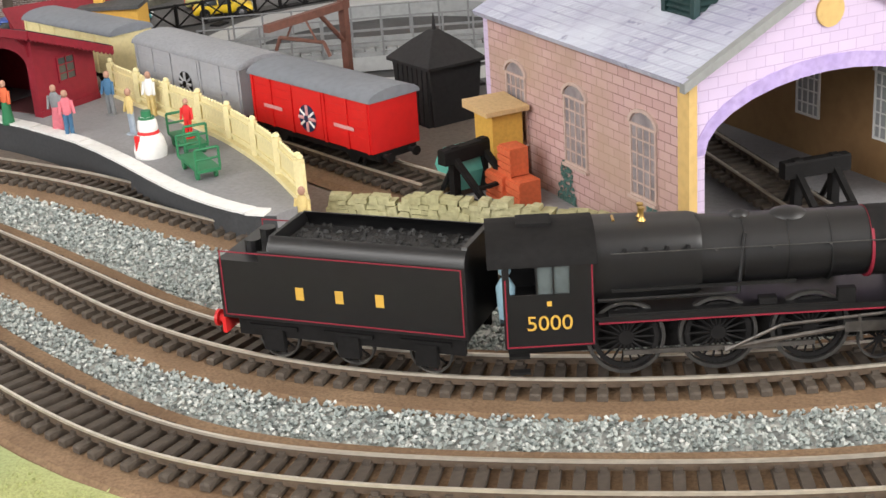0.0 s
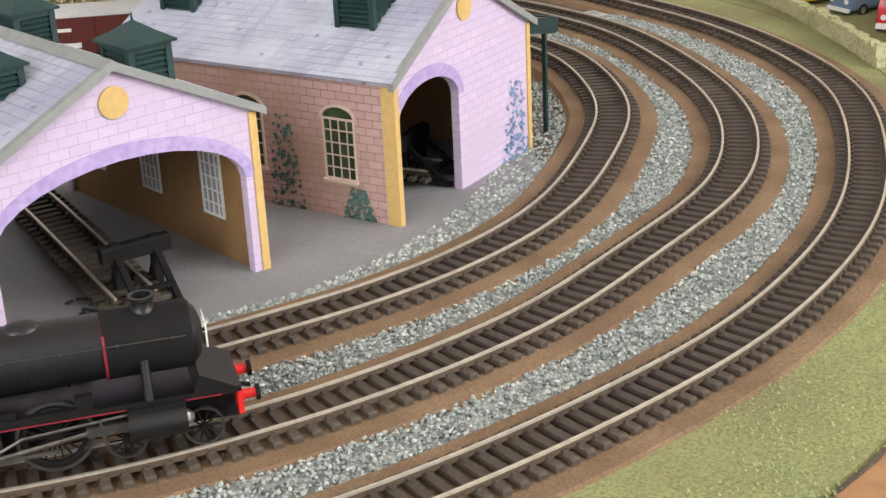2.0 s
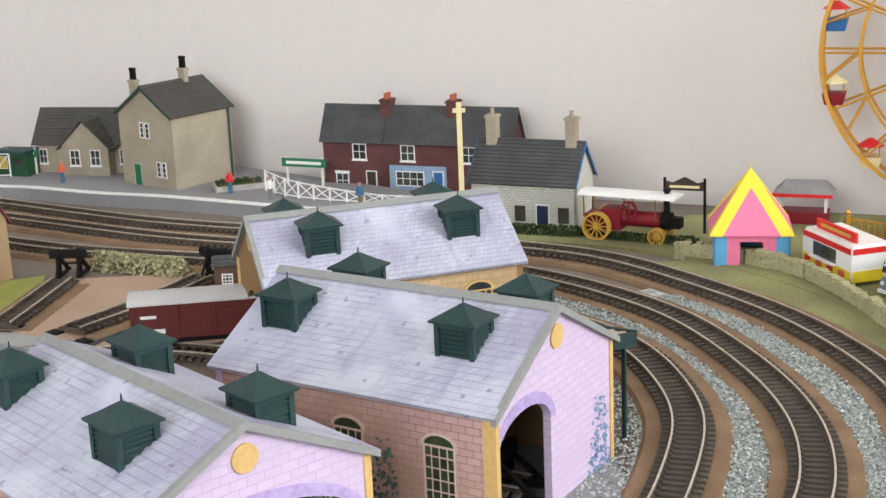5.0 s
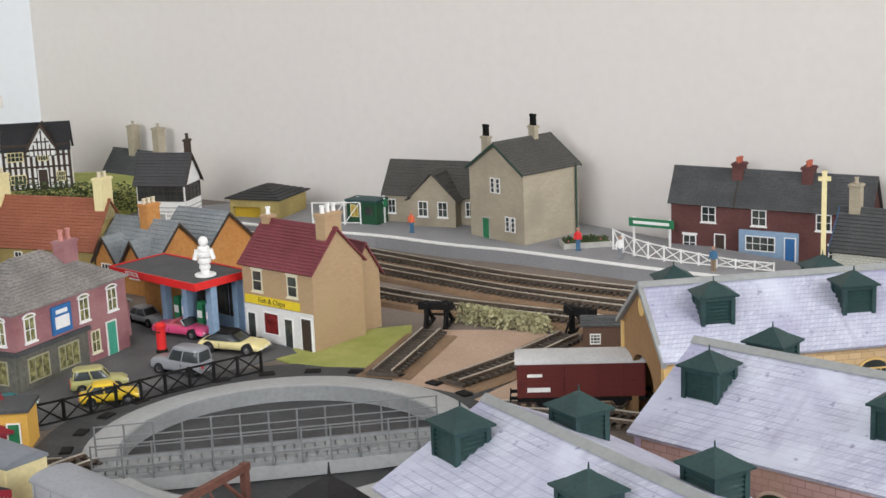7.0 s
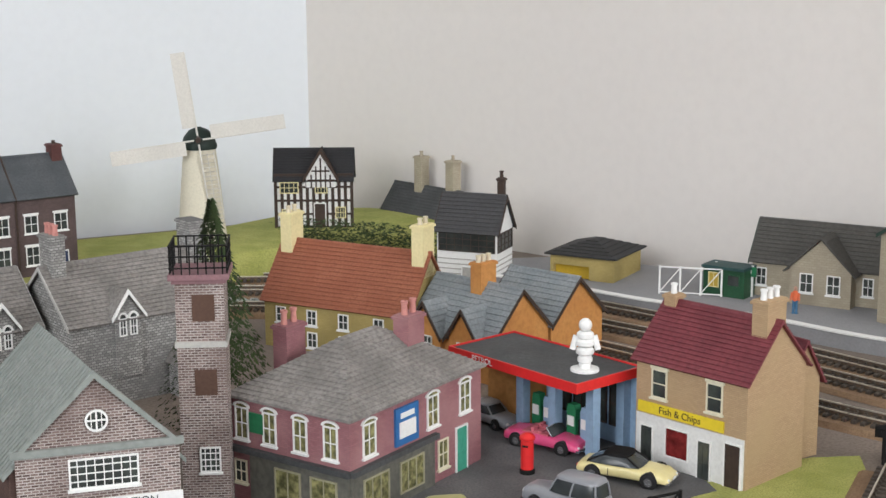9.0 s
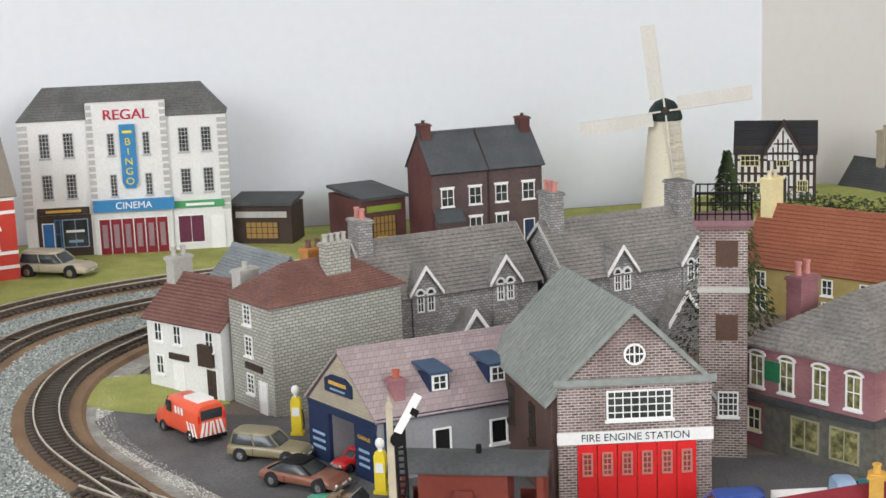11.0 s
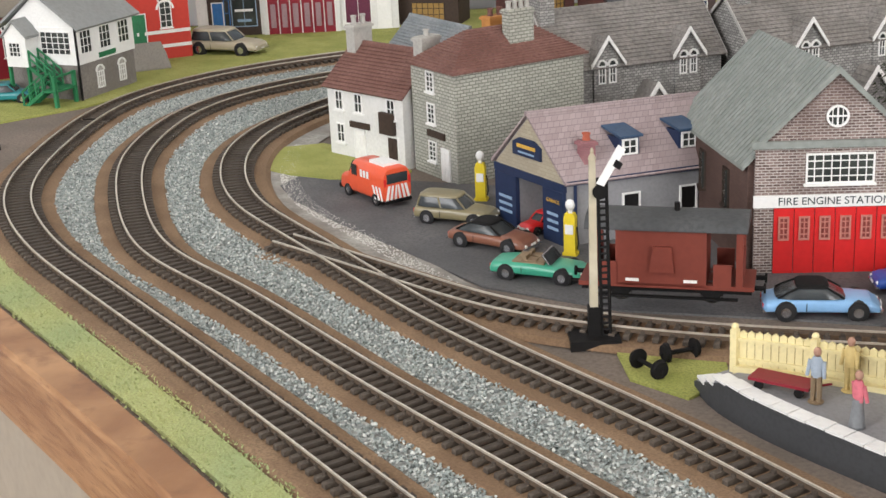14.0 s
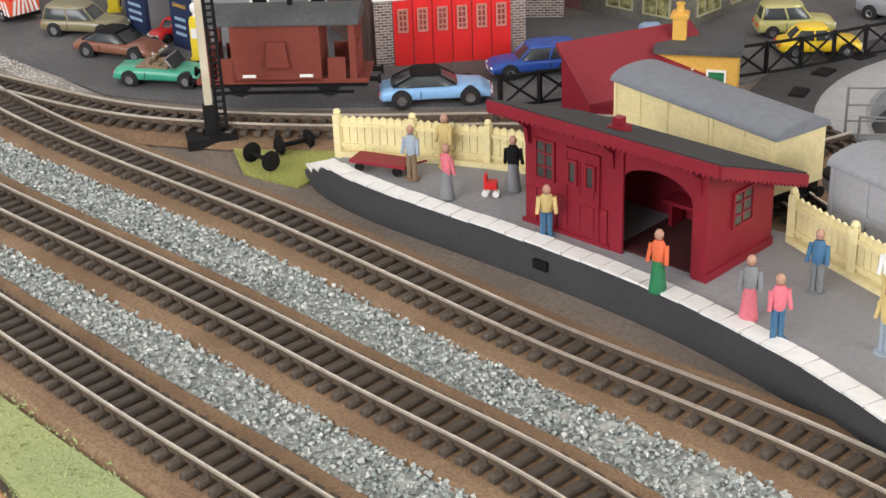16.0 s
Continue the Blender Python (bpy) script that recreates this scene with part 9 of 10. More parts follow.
def car(P, Q, style, paint, label, roof=None, rim=None, z=1.0, stripe=None, seats=None, height=1.0, nose_at_q=True, windows=True):
    """A die-cast car standing from P to Q, its nose at Q."""
    if not nose_at_q:
        P, Q = Q, P
    ln = math.dist(P, Q)
    t = thing("toy_car", *P, z, math.degrees(math.atan2(Q[1] - P[1], Q[0] - P[0])), label, "car", "die-cast cars about the town")
    hw = ln * 0.2
    (a, b, c, d), belt, top = STYLES[style]
    belt = [v * height for v in belt]
    top *= height
    z0 = ln * 0.055
    st = [(0.0, 0.82, belt[0] * 0.82), (0.03, 0.95, belt[0]), (0.2, 1.0, belt[1]), (0.5, 1.0, belt[1]), (0.7, 1.0, belt[2]), (0.9, 0.95, belt[2] * 0.93), (0.97, 0.9, belt[3] * 1.1), (1.0, 0.8, belt[3] * 0.85)]
    fine = []
    for (x, k, h), (x2, k2, h2) in zip(st, st[1:]):
        for i in range(4):
            u = i / 4
            u2 = u * u * (3 - 2 * u)
            fine.append((x + (x2 - x) * u, k + (k2 - k) * u2, h + (h2 - h) * u2))
    fine.append(st[-1])
    body = part("body", Geo().loft([rounded(ln * x, hw * k, z0, ln * h) for x, k, h in fine]), paint, t, smooth=True)
    zb, zt = ln * belt[1] * 0.97, ln * top
    if style == "open":
        part("cockpit", Geo().box(ln * 0.25, -hw * 0.78, ln * belt[1] - 1, ln * 0.6, hw * 0.78, ln * belt[1] + 0.25), seats or black_d, t)
        for y in (-0.4, 0.4):
            part("seat", Geo().box(ln * 0.36, hw * (y - 0.28), ln * belt[1], ln * 0.4, hw * (y + 0.28), ln * belt[1] + 2.6).box(ln * 0.4, hw * (y - 0.28), ln * belt[1], ln * 0.5, hw * (y + 0.28), ln * belt[1] + 0.8), seats or black_d, t)
        ws = part("windscreen", Geo().prism([(ln * 0.66, ln * belt[1] * 0.97), (ln * 0.58, ln * top), (ln * 0.6, ln * top), (ln * 0.68, ln * belt[1] * 0.97)], "y", -hw * 0.8, hw * 0.8), car_glass, t)
        part("screen_frame", Geo().cyl((ln * 0.66, -hw * 0.85, ln * belt[1]), (ln * 0.585, -hw * 0.8, zt), 0.4, 0.4, 6).cyl((ln * 0.66, hw * 0.85, ln * belt[1]), (ln * 0.585, hw * 0.8, zt), 0.4, 0.4, 6).cyl((ln * 0.585, -hw * 0.8, zt), (ln * 0.585, hw * 0.8, zt), 0.45, 0.45, 6), chrome, ws)
    else:
        at = lambda u: (ln * (a + (b - a) * u ** 1.15), ln * (d + (c - d) * u ** 1.1), hw * (0.93 - 0.2 * u ** 1.6))
        cabin = part("cabin_glass", Geo().loft([plan_ring(*at(u), zb - 0.4 + (zt - zb) * u) for u in (0, 0.25, 0.5, 0.7, 0.86)]), car_glass, t, "dark car windows", smooth=True)
        x0, x1, yw = at(0.84)
        part("roof", Geo().loft([plan_ring(x0 - 0.3 + i, x1 + 0.3 - i, yw + 0.25 - i * 0.7, zb + (zt - zb) * u) for i, u in ((0, 0.82), (0.1, 0.92), (0.7, 1.0), (2.0, 1.06), (4.5, 1.09))]), roof or paint, t, smooth=True)
        for y in (-1, 1):
            for f in (0.03, 0.52, 0.97):
                if f == 0.52 and roof is black_d:
                    continue
                g = Geo()
                for u, u2 in ((0, 0.3), (0.3, 0.6), (0.6, 0.86)):
                    ends = []
                    for v in (u, u2):
                        x0, x1, yw = at(v)
                        ends.append((x0 + (x1 - x0) * f, y * yw * (1.0 if f == 0.52 else 0.82), zb - 0.4 + (zt - zb) * v))
                    g.cyl(*ends, 0.55, 0.5, 6)
                part("pillar", g, roof or paint, cabin)
    r = ln * 0.075
    for x in (0.19, 0.8):
        for s in (-1, 1):
            # black disc paints the shaded hollow round the wheel
            part("wheel_arch", Geo().cyl((ln * x, s * hw * 0.7, r * 1.05), (ln * x, s * (hw + 0.12), r * 1.05), r * 1.25, r * 1.25, 16), rubber, body)
            road_wheel(t, ln * x, s * (hw - 0.5), r, rim)
    part("bumper", Geo().box(ln * 0.97, -hw * 0.85, z0 + 0.3, ln * 1.012, hw * 0.85, z0 + 1.7), chrome, t)
    part("bumper", Geo().box(-ln * 0.012, -hw * 0.85, z0 + 0.3, ln * 0.03, hw * 0.85, z0 + 1.7), chrome, t)
    for s in (-1, 1):
        part("headlight", Geo().cyl((ln * 0.97, s * hw * 0.62, ln * belt[3] * 0.78), (ln * 1.0, s * hw * 0.62, ln * belt[3] * 0.76), 1.2, 1.2, 10), white_p, t)
        part("tail_light", Geo().box(-0.4, s * hw * 0.62 - 1, ln * belt[0] * 0.6, 0.6, s * hw * 0.62 + 1, ln * belt[0] * 0.78), red_p, t)
        part("door_line", Geo().box(ln * 0.36, s * (hw + 0.02) - 0.05, z0 + 1.5, ln * 0.36 + 0.35, s * (hw + 0.02) + 0.05, ln * belt[1] * 0.78), rubber, body)
        if stripe:
            part("side_stripe", Geo().box(ln * 0.08, min(s * hw, s * (hw + 0.15)), ln * belt[1] * 0.5, ln * 0.92, max(s * hw, s * (hw + 0.15)), ln * belt[1] * 0.68), stripe, body)
    part("number_plate", Geo().box(ln * 1.01, -2.2, z0 + 1.8, ln * 1.016, 2.2, z0 + 3), white_p, t)
    return t


cp = lambda name, c: pm(name, c, 0.28, 0.06, 300, 0.0, spec=0.6)
olive_c, brown_c, green_c = cp("olive_gold_car", (0.21, 0.18, 0.1)), cp("brown_car", (0.22, 0.09, 0.055)), cp("sea_green_car", (0.05, 0.34, 0.22))
lblue_c, dblue_c, pink_c = cp("light_blue_car", (0.22, 0.42, 0.68)), cp("deep_blue_car", (0.02, 0.07, 0.32)), cp("hot_pink_car", (0.70, 0.08, 0.22))
cream_c, grey_c, yellow_c = cp("primrose_car", (0.75, 0.66, 0.32)), cp("silver_grey_car", (0.25, 0.26, 0.28)), cp("yellow_car", (0.75, 0.52, 0.02))
camper_c, teal_c, orange_c = cp("olive_camper", (0.38, 0.36, 0.14)), cp("teal_car", (0.02, 0.2, 0.22)), cp("vermilion_van", (0.72, 0.10, 0.04))
gold_c = cp("champagne_car", (0.42, 0.37, 0.27))
red_c = cp("red_car", (0.6, 0.02, 0.02))
car((-885, 704), (-841, 719), "estate", olive_c, "olive gold estate car outside the garage", height=1.05)
car((-841, 687), (-793, 694), "coupe", brown_c, "brown sports coupe on the forecourt", black_d)
car((-789, 660), (-744, 676), "open", green_c, "sea green open sports car", seats=tan_f, nose_at_q=True)
car((-811, 741), (-816, 713), "saloon", red_c, "small red car parked in the open garage", height=1.15)
car((-654, 690), (-612, 720), "coupe", lblue_c, "light blue convertible with black soft top", black_d)
car((-628, 745), (-594, 775), "estate", dblue_c, "dark blue estate car with bright trim", nose_at_q=False)
car((-545, 1016), (-495, 1005), "open", pink_c, "hot pink open sports car by the pumps", seats=pinkf)
car((-488, 978), (-434, 973), "coupe", cream_c, "primrose yellow coupe with black roof", black_d)
car((-501, 925), (-455, 913), "jeep", grey_c, "silver grey off-road car in the street", height=1.08, nose_at_q=False)
car((-517, 838), (-482, 858), "saloon", yellow_c, "bright yellow rounded car by the fence", height=1.1)
car((-538, 863), (-504, 884), "estate", camper_c, "pale olive estate van with a roof rack", height=1.25)
car((-576, 815), (-546, 833), "coupe", teal_c, "dark teal car beside the street")
car((-586, 1050), (-548, 1030), "saloon", grey_c, "grey saloon behind the public house")
car((-1424, 958), (-1357, 984), "estate", gold_c, "pale gold estate car outside the cinema", height=0.95)
car((-1402, 722), (-1366, 755), "saloon", teal_c, "teal car by the signal box")
car((-1199, 1183), (-1176, 1222), "coupe", yellow_c, "yellow sports car before the brick houses")
v = thing("delivery_van", -911, 713, 1, 168, "bright orange-red delivery van with white chevrons", "van")
part("body", Geo().loft([rounded(x, 11 * k, 3, h, 0.12) for x, k, h in ((0, 0.97, 26), (1.5, 1, 27), (38, 1, 27), (40, 1, 26.5), (46, 0.98, 17), (55, 0.95, 14.5), (57.5, 0.85, 10))]), orange_c, v, smooth=True)
part("windscreen", Geo().prism([(40.6, 25.5), (46.5, 16.8), (46.0, 16.2), (40, 25)], "y", -9, 9), car_glass, v)
for s in (-1, 1):
    part("side_window", Geo().box(33, min(s * 10.9, s * 11.2), 16.5, 39.5, max(s * 10.9, s * 11.2), 24), car_glass, v)
    part("emblem", Geo().box(18, min(s * 11, s * 11.2), 17, 20.4, max(s * 11, s * 11.2), 22).box(22, min(s * 11, s * 11.2), 17, 24.4, max(s * 11, s * 11.2), 22).box(26, min(s * 11, s * 11.2), 17, 28.4, max(s * 11, s * 11.2), 22), white_p, v, "plain white marks")
    for k in range(3):
        part("chevron", Geo().prism([(s * (1.0 + k * 3.4), 5), (s * (2.8 + k * 3.4), 5), (s * (1.2 + k * 3.0), 15), (s * (0.2 + k * 2.6), 15)], "x", -0.35, -0.05), white_p, v)
        part("chevron", Geo().prism([(1 + k * 4, 5), (3 + k * 4, 5), (6 + k * 4, 14), (4 + k * 4, 14)], "y", min(s * 11, s * 11.2), max(s * 11, s * 11.2)), white_p, v)
    part("tail_light", Geo().box(-0.5, s * 9.6 - 0.8, 15, 0.2, s * 9.6 + 0.8, 20), red_p, v)
    for x in (11, 46):
        road_wheel(v, x, s * 10.2, 4.2)
    part("headlight", Geo().cyl((56, s * 7, 9), (58, s * 7, 9), 1.4, 1.4, 10), white_p, v)
part("bumper", Geo().box(56, -10, 3.4, 59, 10, 6), black_d, v)
part("bumper", Geo().box(-1.4, -10, 3.2, 0.4, 10, 5.4), black_d, v)
part("rear_window", Geo().box(-0.3, -8, 16.5, 0.3, 8, 23), car_glass, v)
part("roof_box", Geo().box(6, -6, 26.4, 24, 6, 28.6), white_p, v)
v.matrix_world = v.matrix_world @ Matrix.Scale(0.88, 4)
tk = thing("flat_lorry", -590, 778, 1, math.degrees(math.atan2(26, 31)), "small white and blue flatbed lorry", "lorry")
part("cab", Geo().loft([rounded(x, 8 * k, 4, h, 0.15) for x, k, h in ((26, 0.96, 19), (28, 1, 20), (35, 1, 19.6), (38, 0.95, 12), (40, 0.9, 10))]), sky_p, tk, smooth=True)
part("windscreen", Geo().prism([(35.4, 18.8), (38.2, 12.2), (37.6, 12), (35, 18)], "y", -6.4, 6.4), car_glass, tk)
part("flatbed", Geo().box(-2, -8.5, 6, 25.4, 8.5, 8).box(-2, -8.5, 8, 25.4, -7.6, 12).box(-2, 7.6, 8, 25.4, 8.5, 12), white_p, tk)
part("chassis", Geo().box(-1, -5, 4, 30, 5, 6), black_d, tk)
for s in (-1, 1):
    for x in (5, 32):
        road_wheel(tk, x, s * 7, 3.6)
pump(-879, 750, 1, 30, yellow_p, "yellow and white petrol pump with round globe")
pump(-775, 703, 1, 20, yellow_p, "yellow petrol pump with white globe")
pb = thing("post_box", -516, 963, 1, 0, "bright red pillar post box on the street", "post box")
part("base", Geo().turned([(4.4, 0), (4.4, 2.4), (3.8, 3)], (0, 0, 0), 16), black_d, pb, smooth=True)
part("pillar", Geo().turned([(3.7, 2.8), (3.7, 20), (4.5, 20.6), (4.5, 22), (3, 23.6), (0.5, 24.2)], (0, 0, 0), 16), red_p, pb, smooth=True)
part("slot", Geo().box(-1.6, -4, 16.6, 1.6, -3.4, 17.6), black_d, pb)

# ---- back platform things ----
def nameboard(x, y, turn, w, label):
    t = thing("station_nameboard", x, y, 12, turn, label, "sign", "station nameboards")
    for s in (-1, 1):
        part("post", Geo().box(s * w * 0.4 - 0.9, -0.9, 0, s * w * 0.4 + 0.9, 0.9, 26), white_p, t)
    b = part("board", Geo().box(-w / 2, -1.6, 17, w / 2, -0.6, 25), green_p, t, "green name board")
    part("writing", Geo().box(-w * 0.4, -1.9, 19.6, w * 0.4, -1.6, 22.4), white_p, b)


nameboard(-185, 1318, -18, 46, "green station nameboard on white posts")
nameboard(-488, 1400, -12, 40, "green station nameboard near the lattice fence")
fb = thing("flower_bed", -268, 1302, 12, 22, "green box bed planted with flowers", "planter")
part("box", Geo().box(0, -12, 0, 46, 12, 5), concrete, fb, "pale stone border")
part("soil", Geo().box(2, -10, 5, 44, 10, 5.6), hedge_m, fb)
rng = random.Random(31)
for mt, nm in ((hedge_m, "foliage"), (pinkf, "flower")):
    g = Geo()
    for _ in range(120 if nm == "foliage" else 5):
        c = Vector((rng.uniform(2, 44), rng.uniform(-6, 6), rng.uniform(5.6, 9)))
        g.ball(c, rng.uniform(0.6, 1.4), n=6)
    part(nm, g, mt, fb)
for x, y, c, l, txt in ((-300, 1330, blue_f, grey_f, "figurine in blue coat on the rear platform"), (-250, 1290, red_p, blue_f, "figurine in red on the rear platform"), (-206, 1258, white_p, grey_f, "figurine in white on the rear platform"), (-120, 1224, blue_f, tan_f, "figurine in blue near the footbridge"), (-430, 1352, orange_f, blue_f, "figurine in orange by the booking hall")):
    figure(x, y, 12, 0, c, l, txt, 22, 0, False, "figures on the rear platform")
wp = thing("white_post", -1253, 643, 0, 0, "slender white signal post at the board edge", "post")
part("base", Geo().box(-7, -7, 0, 7, 7, 4), black_d, wp)
part("pole", Geo().box(-1.8, -1.8, 4, 1.8, 1.8, 120), white_p, wp)


# ---- fairground ----
tent_y, tent_p, tent_b = cp("tent_yellow", (0.8, 0.66, 0.04)), cp("tent_pink", (0.75, 0.18, 0.32)), cp("tent_blue", (0.10, 0.36, 0.62))
for m_ in (tent_y, tent_p, tent_b):
    m_.node_tree.nodes["Principled BSDF"].inputs["Roughness"].default_value = 0.7
tent = thing("fair_tent", 195, 1080, 1.5, 41, "striped pink, blue and yellow fairground tent", "tent")
n = 4
pt = lambda k, r, z: Vector((r * math.cos(math.tau * k / n), r * math.sin(math.tau * k / n), z))
sheet = lambda q, d: Geo().add([Vector(p) for p in q] + [Vector(p) - Vector(d) for p in q], [tuple(range(len(q))), tuple(range(len(q), 2 * len(q)))[::-1]] + [(i, (i + 1) % len(q), (i + 1) % len(q) + len(q), i + len(q)) for i in range(len(q))])
for k in range(n):
    a, b, up = pt(k, 42, 0), pt(k + 1, 42, 0), Vector((0, 0, 28))
    inward = (a + b).normalized() * 1.2
    for u, v, mt in ((0, 0.18, tent_b), (0.18, 0.35, tent_p), (0.65, 0.82, tent_p), (0.82, 1, tent_b)):
        p, q = a.lerp(b, u), a.lerp(b, v)
        part("wall_panel", sheet([p, q, q + up, p + up], inward), mt, tent)
    low_z = 0.72 if k == 2 else 0.0
    part("wall_panel", sheet([a.lerp(b, 0.35) + up * low_z, a.lerp(b, 0.65) + up * low_z, a.lerp(b, 0.65) + up, a.lerp(b, 0.35) + up], inward), tent_p if k == 2 else tent_b, tent)
    a, b, top = pt(k, 46, 26), pt(k + 1, 46, 26), Vector((0, 0, 74))
    inner = top.lerp((a + b) / 2, 0.3)
    for q, mt in (([a, a.lerp(b, 0.16), inner, top], tent_y), ([a.lerp(b, 0.16), a.lerp(b, 0.84), inner], tent_p), ([a.lerp(b, 0.84), b, top, inner], tent_y)):
        part("roof_panel", sheet(q, (0, 0, 1)), mt, tent)
tent.matrix_world = tent.matrix_world @ Matrix.Scale(0.93, 4)
part("finial", Geo().cyl((0, 0, 70), (0, 0, 78), 1, 0.4, 8), tent_y, tent)
fc = thing("food_caravan", 231, 1052, 1.5, math.degrees(math.atan2(993 - 1052, 254 - 231)), "white and yellow food caravan with red roof sign", "caravan")
w, d = 63, 30
part("body", Geo().loft([[(0, 0, 4), (w, 0, 4), (w, d, 4), (0, d, 4)], [(-1, -1, 8), (w + 1, -1, 8), (w + 1, d + 1, 8), (-1, d + 1, 8)], [(-1, -1, 26), (w + 1, -1, 26), (w + 1, d + 1, 26), (-1, d + 1, 26)], [(1, 1, 30), (w - 1, 1, 30), (w - 1, d - 1, 30), (1, d - 1, 30)]]), white_p, fc, smooth=True)
m = face("front", w, d)
f1 = lambda a, b, c: m(a, b + 1, c)
raised(fc, "skirt", f1, 0, w, 4, 12, yellow_p, 0.4, "yellow lower panel")
raised(fc, "skirt", lambda a, b, c: (w + 1 + b, a, c), 0, d, 4, 12, yellow_p, 0.4, "yellow lower panel")
raised(fc, "stripe", f1, 0, w, 24, 28, red_p, 0.5, "red roof stripe")
raised(fc, "stripe", lambda a, b, c: (w + 1 + b, a, c), 0, d, 24, 28, red_p, 0.5, "red roof stripe")
# body stays closed; a dark sheet stands for the shaded hatch inside
raised(fc, "hatch", f1, 14, 44, 13, 23, glass_dark, 0.3, "dark panel for the shade in the serving hatch")
part("counter", Geo().box(13, -5, 12, 45, -1.2, 13), white_p, fc)
for k in range(4):
    raised(fc, "poster", f1, 3 + k * 15, 11 + k * 15, 5, 10.6, (red_p, orange_f)[k % 2], 0.7)
sgn = part("roof_sign", Geo().box(6, 6, 30, w - 6, 8, 37), red_p, fc, "red roof sign board")
part("writing", Geo().box(12, 5.6, 32.4, w - 12, 6, 34.8), gold_p, sgn)
for x in (14, w - 14):
    for y in (1, d - 1):
        road_wheel(fc, x, y, 4)
cv = thing("camper_van", 274, 967, 1.5, math.degrees(math.atan2(27, 42)), "cream and grey-blue split-screen camper van", "van")
cream_v, blue_v = cp("camper_cream", (0.62, 0.54, 0.36)), cp("camper_blue", (0.13, 0.2, 0.28))
part("body", Geo().loft([rounded(x, 10.5 * k, 3, 15, 0.2) for x, k in ((0, 0.8), (2, 0.96), (8, 1), (46, 1), (50, 0.95), (52, 0.8))]), blue_v, cv, smooth=True)
part("upper_body", Geo().loft([rounded(x, 10 * k, 14, h, 0.3) for x, k, h in ((1, 0.8, 24), (3, 0.95, 28), (9, 0.98, 29.5), (45, 0.98, 29.5), (49, 0.93, 27), (51, 0.8, 23))]), cream_v, cv, smooth=True)
for s in (-1, 1):
    for k in range(4):
        part("side_window", Geo().box(6 + k * 10.4, min(s * 9.6, s * 10), 18, 14.4 + k * 10.4, max(s * 9.6, s * 10), 24.4), car_glass, cv)
    part("windscreen", Geo().prism([(0.6, 17.5), (0.1, 17.5), (1.6, 24.5), (2.2, 24.5)], "y", min(s * 0.6, s * 7.6), max(s * 0.6, s * 7.6)), car_glass, cv)
    part("headlight", Geo().cyl((0.6, s * 6.6, 10), (-0.6, s * 6.6, 10), 1.6, 1.6, 12), white_p, cv)
    for x in (11, 42):
        road_wheel(cv, x, s * 9.6, 4)
part("bumper", Geo().box(-1.6, -9.6, 3.4, 0.6, 9.6, 5.6), white_p, cv)


